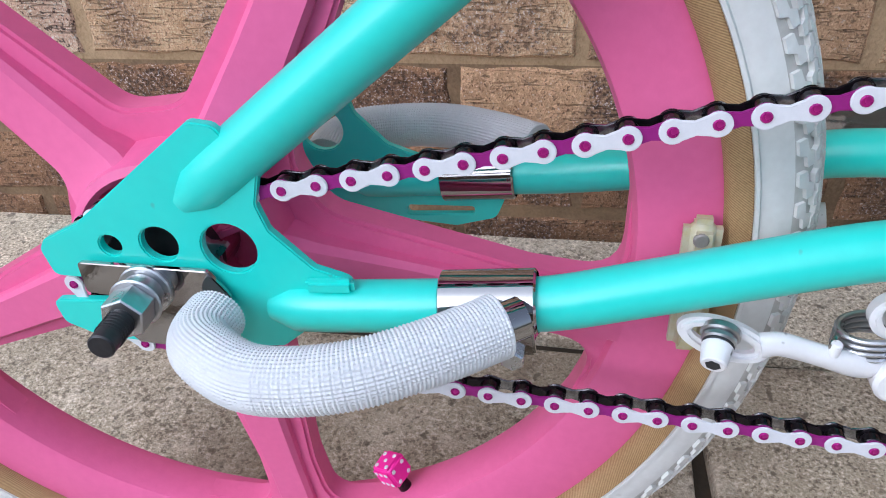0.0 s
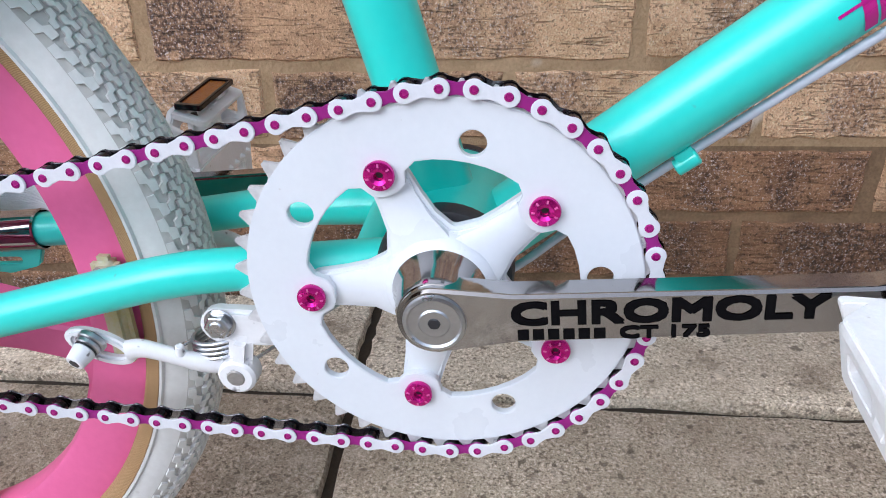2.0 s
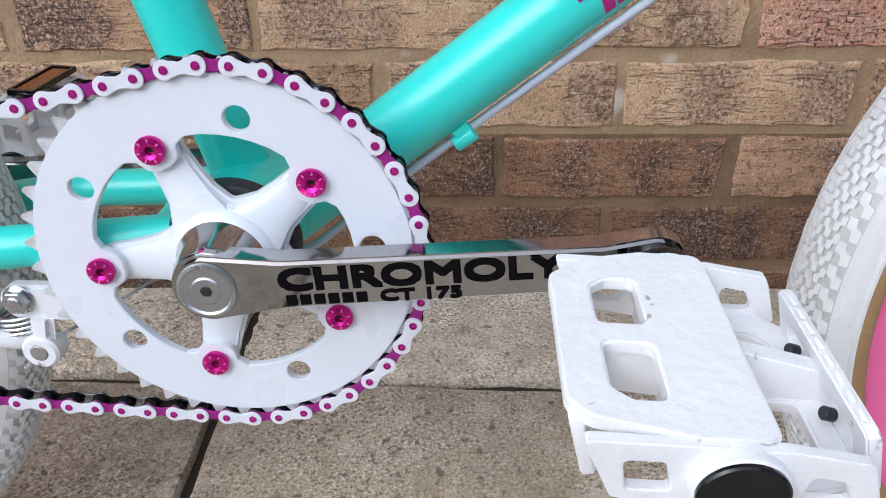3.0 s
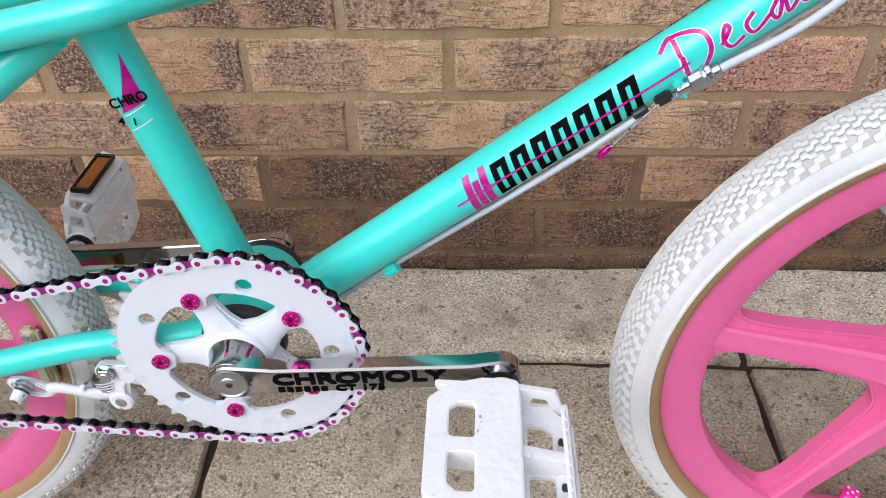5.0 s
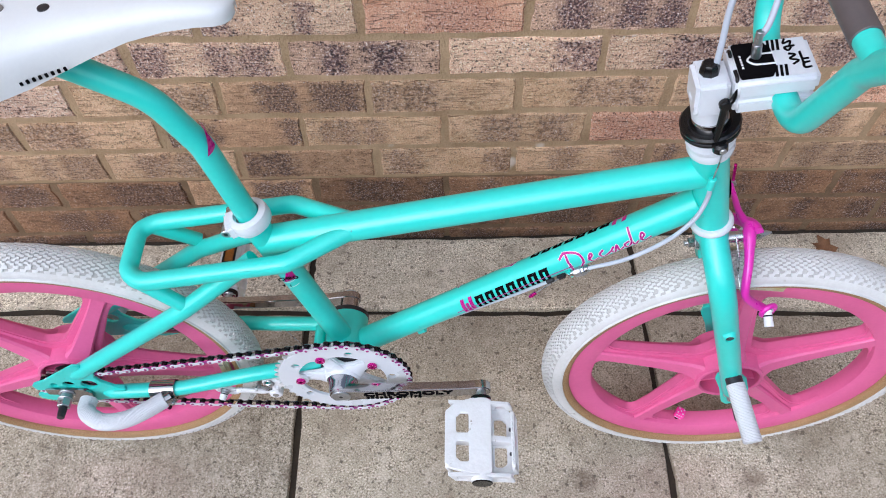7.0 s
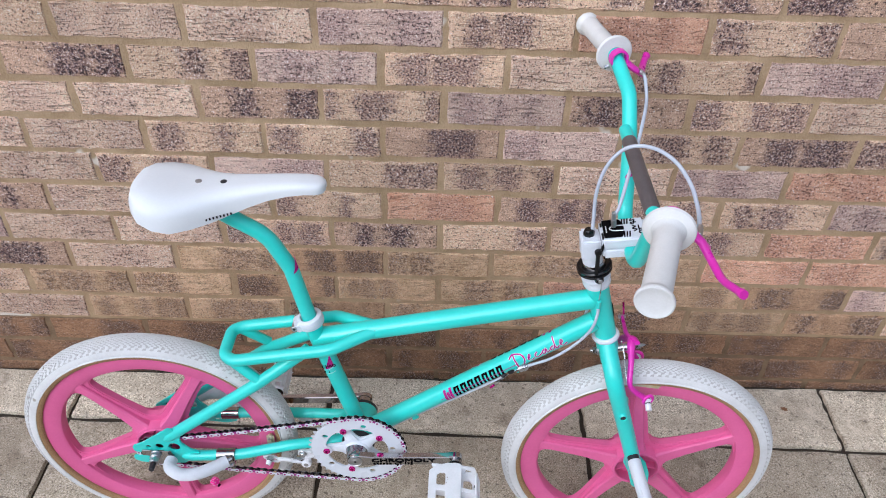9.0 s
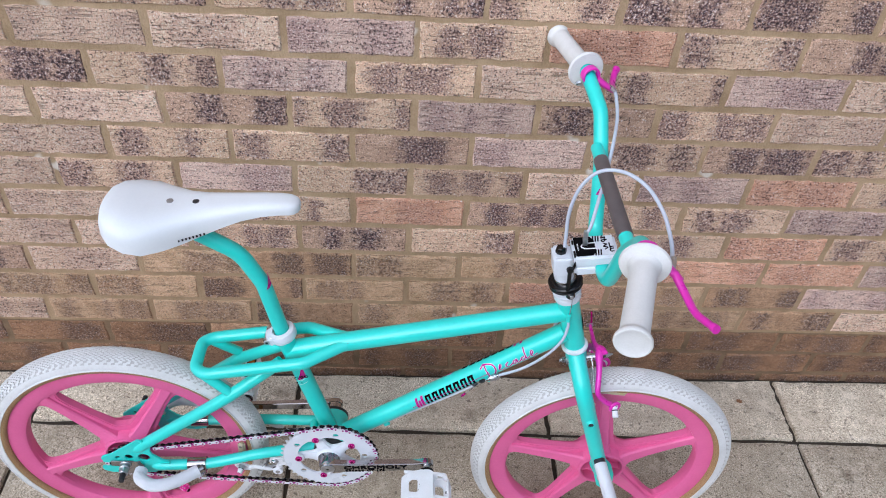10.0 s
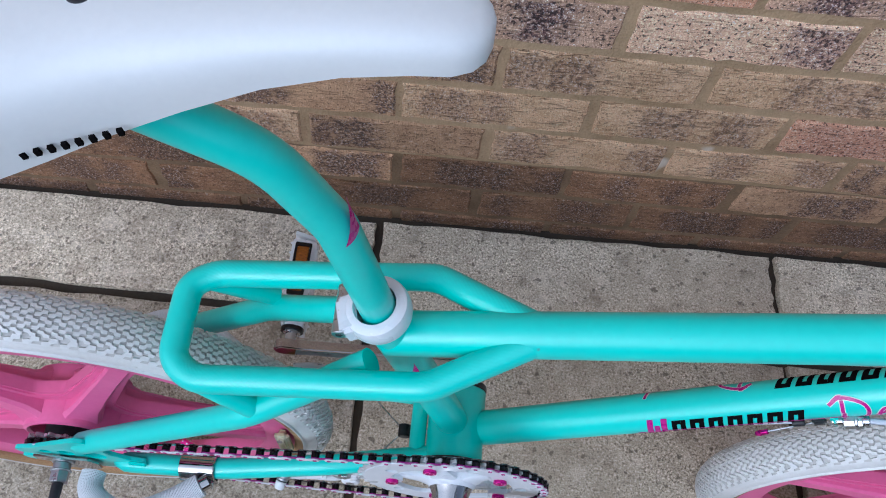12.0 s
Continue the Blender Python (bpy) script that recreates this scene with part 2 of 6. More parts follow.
def brick_mat(name, base, alt, dark, blotch, drag, grit=1.0):
    """Rough-faced multi-stock brick: sandy body, purple-brown kiss marks, black pits and dragged wire creases."""
    m, n, l, p = node_mat(name)
    tc = n.new("ShaderNodeTexCoord")
    info = n.new("ShaderNodeObjectInfo")
    shift = n.new("ShaderNodeVectorMath")
    shift.operation = 'MULTIPLY_ADD'
    l.new(info.outputs["Random"], shift.inputs[0])
    shift.inputs[1].default_value = (7.3, 5.1, 9.7)
    l.new(tc.outputs["Object"], shift.inputs[2])

    def noise_tex(scale, detail, stretch=None, rough=0.55):
        t = n.new("ShaderNodeTexNoise")
        t.inputs["Scale"].default_value = scale
        t.inputs["Detail"].default_value = detail
        t.inputs["Roughness"].default_value = rough
        if stretch:
            mp = n.new("ShaderNodeMapping")
            mp.inputs["Scale"].default_value = stretch
            l.new(shift.outputs[0], mp.inputs["Vector"])
            l.new(mp.outputs[0], t.inputs["Vector"])
        else:
            l.new(shift.outputs[0], t.inputs["Vector"])
        return t

    def rng(src, lo, hi, a=0.0, b=1.0):
        r = n.new("ShaderNodeMapRange")
        r.inputs["From Min"].default_value = lo
        r.inputs["From Max"].default_value = hi
        r.inputs["To Min"].default_value = a
        r.inputs["To Max"].default_value = b
        l.new(src, r.inputs["Value"])
        return r.outputs[0]

    def mixc(fac, a, b):
        c = n.new("ShaderNodeMix")
        c.data_type = 'RGBA'
        l.new(fac, c.inputs["Factor"])
        for s, v in (("A", a), ("B", b)):
            if isinstance(v, tuple):
                c.inputs[s].default_value = (*v, 1)
            else:
                l.new(v, c.inputs[s])
        return c.outputs["Result"]

    def math_node(op, a, b):
        q = n.new("ShaderNodeMath")
        q.operation = op
        for k, v in enumerate((a, b)):
            if isinstance(v, (int, float)):
                q.inputs[k].default_value = v
            elif v is not None:
                l.new(v, q.inputs[k])
        return q.outputs[0]

    body = noise_tex(26, 5)
    grain = noise_tex(520, 2, None, 0.6)
    darks = noise_tex(270, 2, None, 0.6)
    edge = noise_tex(70, 4, None, 0.7)
    crease = noise_tex(20, 3, (0.28, 1, 2.6), 0.6)
    broken = noise_tex(55, 3, (0.5, 1, 1.6))
    coarse = noise_tex(140, 2)
    c = mixc(rng(body.outputs[0], 0.36, 0.64), base, alt)
    c = mixc(rng(grain.outputs[0], 0.55, 0.63, 0.0, 0.6 * grit), c, tuple(min(0.95, v * 1.55 + 0.14) for v in base))
    c = mixc(rng(grain.outputs[0], 0.45, 0.36, 0.0, 0.42 * grit), c, tuple(v * 0.5 for v in alt))
    c = mixc(rng(coarse.outputs[0], 0.58, 0.69, 0.0, 0.24), c, dark)
    c = mixc(rng(coarse.outputs[0], 0.43, 0.34, 0.0, 0.35), c, tuple(min(0.9, v * 1.35 + 0.06) for v in base))
    # kiss marks: dark patches of random width where bricks touched in the kiln
    sep = n.new("ShaderNodeSeparateXYZ")
    l.new(tc.outputs["Object"], sep.inputs[0])
    wob = rng(edge.outputs[0], 0.25, 0.75, -0.022, 0.022)
    total = None
    for f1, f2, wide in ((7.13, 13.7, 0.034), (29.3, 41.9, 0.022), (17.7, 53.1, 0.016)):
        at = math_node('MULTIPLY_ADD', math_node('FRACT', math_node('MULTIPLY', info.outputs["Random"], f1), None), 0.2)
        at.node.inputs[2].default_value = -0.1
        half = math_node('MULTIPLY_ADD', math_node('FRACT', math_node('MULTIPLY', info.outputs["Random"], f2), None), wide)
        half.node.inputs[2].default_value = 0.010
        d = math_node('ABSOLUTE', math_node('SUBTRACT', sep.outputs[0], at), None)
        d = math_node('ADD', d, wob)
        one = rng(math_node('SUBTRACT', half, d), -0.012, 0.012)
        total = one if total is None else math_node('MAXIMUM', total, one)
    tall = rng(math_node('ADD', math_node('ABSOLUTE', sep.outputs[2], None), math_node('MULTIPLY', wob, 0.5)), 0.033, 0.024)
    total = math_node('MULTIPLY', total, tall)
    speckle = rng(darks.outputs[0], 0.38, 0.52, 0.35, 1.0)
    mask = math_node('MULTIPLY', math_node('MULTIPLY', total, speckle), blotch)
    c = mixc(mask, c, dark)
    glint = math_node('MULTIPLY', total, rng(grain.outputs[0], 0.58, 0.64, 0.0, 0.8 * blotch))
    c = mixc(glint, c, (0.74, 0.66, 0.66))
    # wire-drag creases: wavering broken lines along the brick
    contour = math_node('FRACT', math_node('MULTIPLY', crease.outputs[0], 9.0), None)
    line = rng(math_node('ABSOLUTE', math_node('SUBTRACT', contour, 0.5), None), 0.02, 0.13, 1.0, 0.0)
    line = math_node('MULTIPLY', line, rng(broken.outputs[0], 0.44, 0.58))
    c = mixc(rng(line, 0, 1, 0, min(1.0, drag * 1.2)), c, tuple(v * 0.36 for v in alt))
    pit = rng(math_node('ADD', darks.outputs[0], math_node('MULTIPLY', total, 0.055 * blotch)), 0.612, 0.64)
    c = mixc(rng(pit, 0, 1, 0, 0.88 * grit), c, tuple(v * 0.2 for v in dark))
    spark = rng(darks.outputs[0], 0.345, 0.315, 0.0, 0.85 * grit * grit)
    c = mixc(spark, c, (0.85, 0.80, 0.76))
    val = n.new("ShaderNodeHueSaturation")
    l.new(rng(info.outputs["Random"], 0, 1, 0.86, 1.16), val.inputs["Value"])
    l.new(c, val.inputs["Color"])
    l.new(val.outputs[0], p.inputs["Base Color"])
    p.inputs["Roughness"].default_value = 0.82
    h = n.new("ShaderNodeMath")
    h.operation = 'MULTIPLY_ADD'
    l.new(line, h.inputs[0])
    h.inputs[1].default_value = -0.9
    l.new(grain.outputs[0], h.inputs[2])
    h2 = n.new("ShaderNodeMath")
    h2.operation = 'MULTIPLY_ADD'
    l.new(pit, h2.inputs[0])
    h2.inputs[1].default_value = -1.0
    l.new(h.outputs[0], h2.inputs[2])
    bp = n.new("ShaderNodeBump")
    bp.inputs["Strength"].default_value = 1.0
    bp.inputs["Distance"].default_value = 0.0028
    l.new(h2.outputs[0], bp.inputs["Height"])
    l.new(bp.outputs[0], p.inputs["Normal"])
    return m


BRICKS = {
    "P": brick_mat("pale_sand_brick", (0.798, 0.547, 0.401), (0.683, 0.45, 0.314), (0.264, 0.139, 0.124), 0.3, 0.55),
    "V": brick_mat("mauve_brick", (0.683, 0.473, 0.382), (0.578, 0.386, 0.314), (0.264, 0.144, 0.147), 0.5, 0.45),
    "M": brick_mat("mottled_brick", (0.756, 0.502, 0.344), (0.63, 0.406, 0.271), (0.198, 0.103, 0.0989), 0.8, 0.2),
    "D": brick_mat("dark_blotched_brick", (0.578, 0.378, 0.263), (0.462, 0.292, 0.199), (0.132, 0.0693, 0.0718), 0.95, 0.2),
    "R": brick_mat("salmon_brick", (0.777, 0.438, 0.296), (0.662, 0.332, 0.204), (0.374, 0.163, 0.116), 0.42, 0.5),
    "W": brick_mat("warm_tan_brick", (0.73, 0.485, 0.30), (0.56, 0.35, 0.195), (0.21, 0.118, 0.075), 0.62, 0.3, 0.55),
    "E": brick_mat("dark_tan_brick", (0.57, 0.355, 0.205), (0.42, 0.25, 0.14), (0.125, 0.07, 0.05), 0.85, 0.25, 0.6),
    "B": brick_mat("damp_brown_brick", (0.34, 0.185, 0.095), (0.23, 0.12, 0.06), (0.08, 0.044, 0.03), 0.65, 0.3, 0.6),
}
MORTAR = surface("sandy_mortar", (0.45, 0.32, 0.19), (0.28, 0.19, 0.105), rough=0.9, scale=17, fine=420, amount=0.9, bump=0.9,
                 bump_scale=240, depth=0.0025, specks=(0.62, 0.56, 0.48), speck_scale=16, speck_cut=0.70)

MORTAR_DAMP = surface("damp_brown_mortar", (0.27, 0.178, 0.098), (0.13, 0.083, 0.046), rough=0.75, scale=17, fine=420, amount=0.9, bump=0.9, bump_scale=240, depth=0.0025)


def slab_mat(name, k):
    """Buff concrete paving with fine dark and light aggregate, damp patches and small stains."""
    m, n, l, p = node_mat(name)
    geo = n.new("ShaderNodeNewGeometry")
    info = n.new("ShaderNodeObjectInfo")

    def noise_tex(scale, detail):
        t = n.new("ShaderNodeTexNoise")
        t.inputs["Scale"].default_value = scale
        t.inputs["Detail"].default_value = detail
        l.new(geo.outputs["Position"], t.inputs["Vector"])
        return t.outputs[0]

    def rng(src, lo, hi, a=0.0, b=1.0):
        r = n.new("ShaderNodeMapRange")
        r.inputs["From Min"].default_value = lo
        r.inputs["From Max"].default_value = hi
        r.inputs["To Min"].default_value = a
        r.inputs["To Max"].default_value = b
        l.new(src, r.inputs["Value"])
        return r.outputs[0]

    def mixc(fac, a, b):
        c = n.new("ShaderNodeMix")
        c.data_type = 'RGBA'
        l.new(fac, c.inputs["Factor"])
        for s, v in (("A", a), ("B", b)):
            if isinstance(v, tuple):
                c.inputs[s].default_value = (*v, 1)
            else:
                l.new(v, c.inputs[s])
        return c.outputs["Result"]

    fine = noise_tex(520, 5)
    coarse = noise_tex(150, 3)
    patch = noise_tex(6, 5)
    stain = noise_tex(17, 4)
    mid = noise_tex(330, 3)
    c = mixc(rng(fine, 0.38, 0.62), (0.445, 0.392, 0.30), (0.258, 0.219, 0.16))
    c = mixc(rng(mid, 0.575, 0.62, 0, 0.85), c, (0.10, 0.078, 0.056))
    c = mixc(rng(mid, 0.42, 0.37, 0, 0.7), c, (0.66, 0.60, 0.52))
    c = mixc(rng(coarse, 0.64, 0.69, 0, 0.7), c, (0.11, 0.085, 0.065))
    c = mixc(rng(patch, 0.40, 0.62, 0.0, 0.5), c, (0.225, 0.186, 0.135))
    grime = noise_tex(42, 5)
    c = mixc(rng(grime, 0.52, 0.70, 0.0, 0.4), c, (0.20, 0.155, 0.11))
    c = mixc(rng(grime, 0.44, 0.32, 0.0, 0.35), c, (0.52, 0.46, 0.38))
    c = mixc(rng(stain, 0.60, 0.74, 0.0, 0.7), c, (0.10, 0.072, 0.047))
    mould = noise_tex(95, 4)
    c = mixc(rng(mould, 0.62, 0.67, 0.0, 0.75), c, (0.075, 0.058, 0.042))
    hs = n.new("ShaderNodeHueSaturation")
    l.new(rng(info.outputs["Random"], 0, 1, 0.93 * k, 1.07 * k), hs.inputs["Value"])
    l.new(c, hs.inputs["Color"])
    l.new(hs.outputs[0], p.inputs["Base Color"])
    l.new(rng(patch, 0.3, 0.7, 0.85, 0.6), p.inputs["Roughness"])
    bp = n.new("ShaderNodeBump")
    bp.inputs["Strength"].default_value = 0.8
    bp.inputs["Distance"].default_value = 0.0014
    l.new(fine, bp.inputs["Height"])
    l.new(bp.outputs[0], p.inputs["Normal"])
    return m


SLAB = slab_mat("weathered_concrete_slab", 1.36)
SLAB_PALE = slab_mat("pale_concrete_slab", 1.78)
SOIL = surface("dark_joint_soil", (0.035, 0.026, 0.018), (0.06, 0.045, 0.03), rough=0.95, scale=30, fine=300, amount=0.8, bump=0.6,
               bump_scale=200, depth=0.002)
GROUND = surface("dull_green_lawn", (0.06, 0.085, 0.035), (0.10, 0.095, 0.05), rough=0.95, scale=3, fine=60, amount=0.8, bump=0.5,
                 bump_scale=40, depth=0.01)


# ---------------------------------------------------------------- mesh tools
def part(name, bm, material, parent, label="", smooth=True, kind=""):
    """Links a bmesh as one mesh object under a thing or a part."""
    me = bpy.data.meshes.new(name)
    bmesh.ops.recalc_face_normals(bm, faces=bm.faces)
    if smooth:
        for f in bm.faces:
            f.smooth = True
        for e in bm.edges:
            if len(e.link_faces) == 2 and e.calc_face_angle(0) > 0.62:
                e.smooth = False
    bm.to_mesh(me)
    bm.free()
    for mm in material if isinstance(material, (list, tuple)) else (material,):
        me.materials.append(mm)
    ob = new(name, me)
    ob.parent = parent
    return tagged(ob, label=label, kind=kind)


def shared(name, me, parent, m):
    ob = new(name, me)
    ob.parent = parent
    ob.matrix_basis = m
    return ob


def mesh_of(name, bm, material):
    me = bpy.data.meshes.new(name)
    bmesh.ops.recalc_face_normals(bm, faces=bm.faces)
    for f in bm.faces:
        f.smooth = True
    for e in bm.edges:
        if len(e.link_faces) == 2 and e.calc_face_angle(0) > 0.62:
            e.smooth = False
    bm.to_mesh(me)
    bm.free()
    me.materials.append(material)
    return me


def merge(*bms):
    out = bmesh.new()
    for b in bms:
        me = bpy.data.meshes.new("joined")
        b.to_mesh(me)
        b.free()
        out.from_mesh(me)
        bpy.data.meshes.remove(me)
    return out


def moved(bm, m):
    bm.transform(m)
    return bm


def spline(points, steps=8):
    """Catmull-Rom through the points."""
    pts = [Vector(p) for p in points]
    ext = [pts[0] * 2 - pts[1]] + pts + [pts[-1] * 2 - pts[-2]]
    out = []
    for i in range(1, len(ext) - 2):
        a, b, c, d = ext[i - 1:i + 3]
        for k in range(steps):
            t = k / steps
            out.append(0.5 * ((2 * b) + (c - a) * t + (2 * a - 5 * b + 4 * c - d) * t * t + (3 * b - a - 3 * c + d) * t ** 3))
    out.append(pts[-1])
    return out


def rounded_path(points, radius, steps=7):
    """A polyline whose corners are turned with the given bend radius, as a bent tube is."""
    pts = [Vector(p) for p in points]
    out = [pts[0]]
    for i in range(1, len(pts) - 1):
        a, b, c = pts[i - 1], pts[i], pts[i + 1]
        u, v = (a - b).normalized(), (c - b).normalized()
        ang = u.angle(v)
        d = min(radius / math.tan(ang / 2), (a - b).length * 0.48, (c - b).length * 0.48)
        for k in range(steps + 1):
            t = k / steps
            p0, p2 = b + u * d, b + v * d
            out.append(p0 * (1 - t) ** 2 + b * 2 * t * (1 - t) + p2 * t * t)
    out.append(pts[-1])
    return out


def sweep(path, radius, segs=20, caps=True, squash=None, bumps=None, closed=False):
    """A tube along the path; radius a number or a function of 0..1; squash (vector, factor) flattens it; bumps adds a relief."""
    path = [Vector(p) for p in path]
    bm = bmesh.new()
    n = len(path)
    total = [0.0]
    for i in range(1, n):
        total.append(total[-1] + (path[i] - path[i - 1]).length)
    normal = None
    rings = []
    for i, p in enumerate(path):
        if closed:
            t = (path[(i + 1) % n] - path[i - 1]).normalized()
        else:
            t = (path[min(i + 1, n - 1)] - path[max(i - 1, 0)]).normalized()
        if normal is None:
            normal = t.orthogonal().normalized()
        normal = (normal - t * normal.dot(t)).normalized()
        side = t.cross(normal)
        s = total[i] / total[-1]
        r = radius(s) if callable(radius) else radius
        ring = []
        for k in range(segs):
            a = 2 * math.pi * k / segs
            o = (normal * math.cos(a) + side * math.sin(a)) * (r + (bumps(i, k) if bumps else 0.0))
            if squash:
                ax = Vector(squash[0]).normalized()
                o -= ax * o.dot(ax) * (1 - squash[1])
            ring.append(bm.verts.new(p + o))
        rings.append(ring)
    for i in range(n if closed else n - 1):
        a, b = rings[i], rings[(i + 1) % n]
        for k in range(segs):
            bm.faces.new((a[k], a[(k + 1) % segs], b[(k + 1) % segs], b[k]))
    if caps and not closed:
        bm.faces.new(rings[0][::-1])
        bm.faces.new(rings[-1])
    return bm


def dense(path, step):
    """The same polyline with points at even steps."""
    out = [Vector(path[0])]
    for a, b in zip(path, path[1:]):
        a, b = Vector(a), Vector(b)
        k = max(1, int((b - a).length / step + 0.5))
        out += [a.lerp(b, (j + 1) / k) for j in range(k)]
    return out


def lathe(profile, segs=48, closed=False):
    """Turns (radius, height) pairs about the local y axis."""
    bm = bmesh.new()
    rings = []
    for r, h in profile:
        if r < 1e-6:
            rings.append([bm.verts.new((0, h, 0))])
        else:
            rings.append([bm.verts.new((r * math.cos(2 * math.pi * k / segs), h, r * math.sin(2 * math.pi * k / segs))) for k in range(segs)])
    pairs = list(zip(rings, rings[1:])) + ([(rings[-1], rings[0])] if closed else [])
    for a, b in pairs:
        for k in range(segs):
            k2 = (k + 1) % segs
            if len(a) == 1 and len(b) == 1:
                continue
            if len(a) == 1:
                bm.faces.new((a[0], b[k2], b[k]))
            elif len(b) == 1:
                bm.faces.new((a[k], a[k2], b[0]))
            else:
                bm.faces.new((a[k], a[k2], b[k2], b[k]))
    return bm


def circle2(cx, cy, r, n=24, a0=0.0):
    return [(cx + r * math.cos(a0 + 2 * math.pi * k / n), cy + r * math.sin(a0 + 2 * math.pi * k / n)) for k in range(n)]


def fillet(poly, radii, n=6):
    """Rounds the corners of a flat polygon."""
    out = []
    m = len(poly)
    for i in range(m):
        a, b, c = Vector(poly[i - 1]), Vector(poly[i]), Vector(poly[(i + 1) % m])
        r = radii[i] if isinstance(radii, (list, tuple)) else radii
        u, v = (a - b).normalized(), (c - b).normalized()
        ang = max(0.05, u.angle(v))
        d = min(r / math.tan(ang / 2), (a - b).length * 0.49, (c - b).length * 0.49)
        if d < 1e-6 or ang > 3.1:
            out.append(tuple(b))
            continue
        for k in range(n + 1):
            t = k / n
            q = (b + u * d) * (1 - t) ** 2 + b * 2 * t * (1 - t) + (b + v * d) * t * t
            out.append(tuple(q))
    return out


def plate(outer, holes=(), y0=0.0, y1=0.004, bevel=0.0):
    """A flat plate in x and z with real holes, from y0 to y1."""
    bm = bmesh.new()
    edges = []
    for loop in (outer, *holes):
        vs = [bm.verts.new((x, y0, z)) for x, z in loop]
        for a, b in zip(vs, vs[1:] + vs[:1]):
            edges.append(bm.edges.new((a, b)))
    bmesh.ops.triangle_fill(bm, edges=edges, use_beauty=True, use_dissolve=False)
    res = bmesh.ops.extrude_face_region(bm, geom=bm.faces[:])
    bmesh.ops.translate(bm, vec=(0, y1 - y0, 0), verts=[v for v in res["geom"] if isinstance(v, bmesh.types.BMVert)])
    if bevel:
        bmesh.ops.recalc_face_normals(bm, faces=bm.faces)
        rim = [e for e in bm.edges if len(e.link_faces) == 2 and e.calc_face_angle(0) > 1.0
               and abs(e.verts[0].co.y - e.verts[1].co.y) < 1e-7]
        bmesh.ops.bevel(bm, geom=rim, offset=bevel, segments=2, affect='EDGES')
    return bm


def block(sx, sy, sz, bevel=0.001, segs=2):
    bm = bmesh.new()
    bmesh.ops.create_cube(bm, size=1.0, matrix=Matrix.Diagonal((sx, sy, sz, 1)))
    if bevel:
        bmesh.ops.bevel(bm, geom=bm.edges[:], offset=bevel, segments=segs, affect='EDGES')
    return bm


def rod(a, b, r, segs=20, r2=None):
    """A straight round bar with slightly broken edges."""
    a, b = Vector(a), Vector(b)
    r2 = r if r2 is None else r2
    d = b - a
    c = min(0.0006, r * 0.2)
    bm = lathe([(0, 0), (r - c, 0), (r, c), (r2, d.length - c), (r2 - c, d.length), (0, d.length)], segs)
    bm.transform(Matrix.Translation(a) @ Vector((0, 1, 0)).rotation_difference(d).to_matrix().to_4x4())
    return bm


def hexnut(a, b, r):
    return rod(a, b, r, 6)


def frame_of(a, b):
    """A matrix whose y axis runs from a to b."""
    a, b = Vector(a), Vector(b)
    return Matrix.Translation(a) @ Vector((0, 1, 0)).rotation_difference(b - a).to_matrix().to_4x4()


def bulge(s):
    return math.sqrt(max(0.0, 1 - s * s))


# ---------------------------------------------------------------- wall and paving
GROUND_Z = -0.010
WALL_Y = 0.8465

ground = bmesh.new()
bmesh.ops.create_grid(ground, x_segments=12, y_segments=12, size=60.0, matrix=Matrix.Translation((0, -20, GROUND_Z - 0.05)))
ground_ob = part("ground", ground, GROUND, None, smooth=False)
tagged(ground_ob, "dull green lawn reaching far behind the paving", "ground", kind="structure")

bed = block(6.6, 5.4, 0.06, 0.0)
pavement = part("pavement", moved(bed, Matrix.Translation((0.3, WALL_Y - 2.7 + 0.05, GROUND_Z - 0.042))), SOIL, None, smooth=False)
tagged(pavement, "buff concrete paving slabs with dark damp joints", "paving", kind="structure")

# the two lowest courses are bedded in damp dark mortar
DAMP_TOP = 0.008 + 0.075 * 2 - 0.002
wall_core = block(5.4, 0.2, 2.64 - DAMP_TOP, 0.0)
wall = part("wall_north", moved(wall_core, Matrix.Translation((0.3, WALL_Y + 0.1 + 0.0022, (2.64 + DAMP_TOP) / 2))), MORTAR, None, smooth=False)
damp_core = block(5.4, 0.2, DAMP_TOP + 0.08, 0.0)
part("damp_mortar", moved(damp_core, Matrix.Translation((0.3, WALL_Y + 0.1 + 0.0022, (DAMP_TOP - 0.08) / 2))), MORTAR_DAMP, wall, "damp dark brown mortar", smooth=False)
tagged(wall, "weathered multi-coloured brick house wall with sandy mortar joints", "brick wall", kind="structure")

# unseen boundary, added to close the place and give the chrome brown reflections
fence = part("wall_south", moved(block(9.0, 0.06, 1.9, 0.0), Matrix.Translation((0.3, -3.4, 0.9))), UNSEEN_BROWN, None, smooth=False)
tagged(fence, "unseen brown boundary added behind the camera for the chrome to reflect", "fence", kind="structure")
SLAB_PITCH = 0.584


# ---------------------------------------------------------------- the bicycle
BIKE = pose(-0.0001, 0.4706, 0.0037, 0, 0, -1.25) @ pose(0, 0, 0, -2.39, 0, 0)
bike = new("bicycle")
bike.empty_display_size = 0.2
bike.matrix_world = BIKE
tagged(bike, "turquoise BMX bicycle with pink mag wheels leaning on the brick wall", "bicycle")

BB = Vector((0.0927, 0, 0.2680))
REAR = Vector((-0.2700, 0, 0.2385))
FRONT = Vector((0.5945, 0, 0.2265))
REAR_WHEEL, FRONT_WHEEL = Vector((-0.2690, -0.0088, 0.2362)), Vector((0.5951, -0.0067, 0.2250))
HT_TOP, HT_LOW = Vector((0.4695, 0, 0.629)), Vector((0.5010, 0, 0.514))
STEER = (HT_TOP - HT_LOW).normalized()
ST_TOP = Vector((0.0225, 0, 0.519))
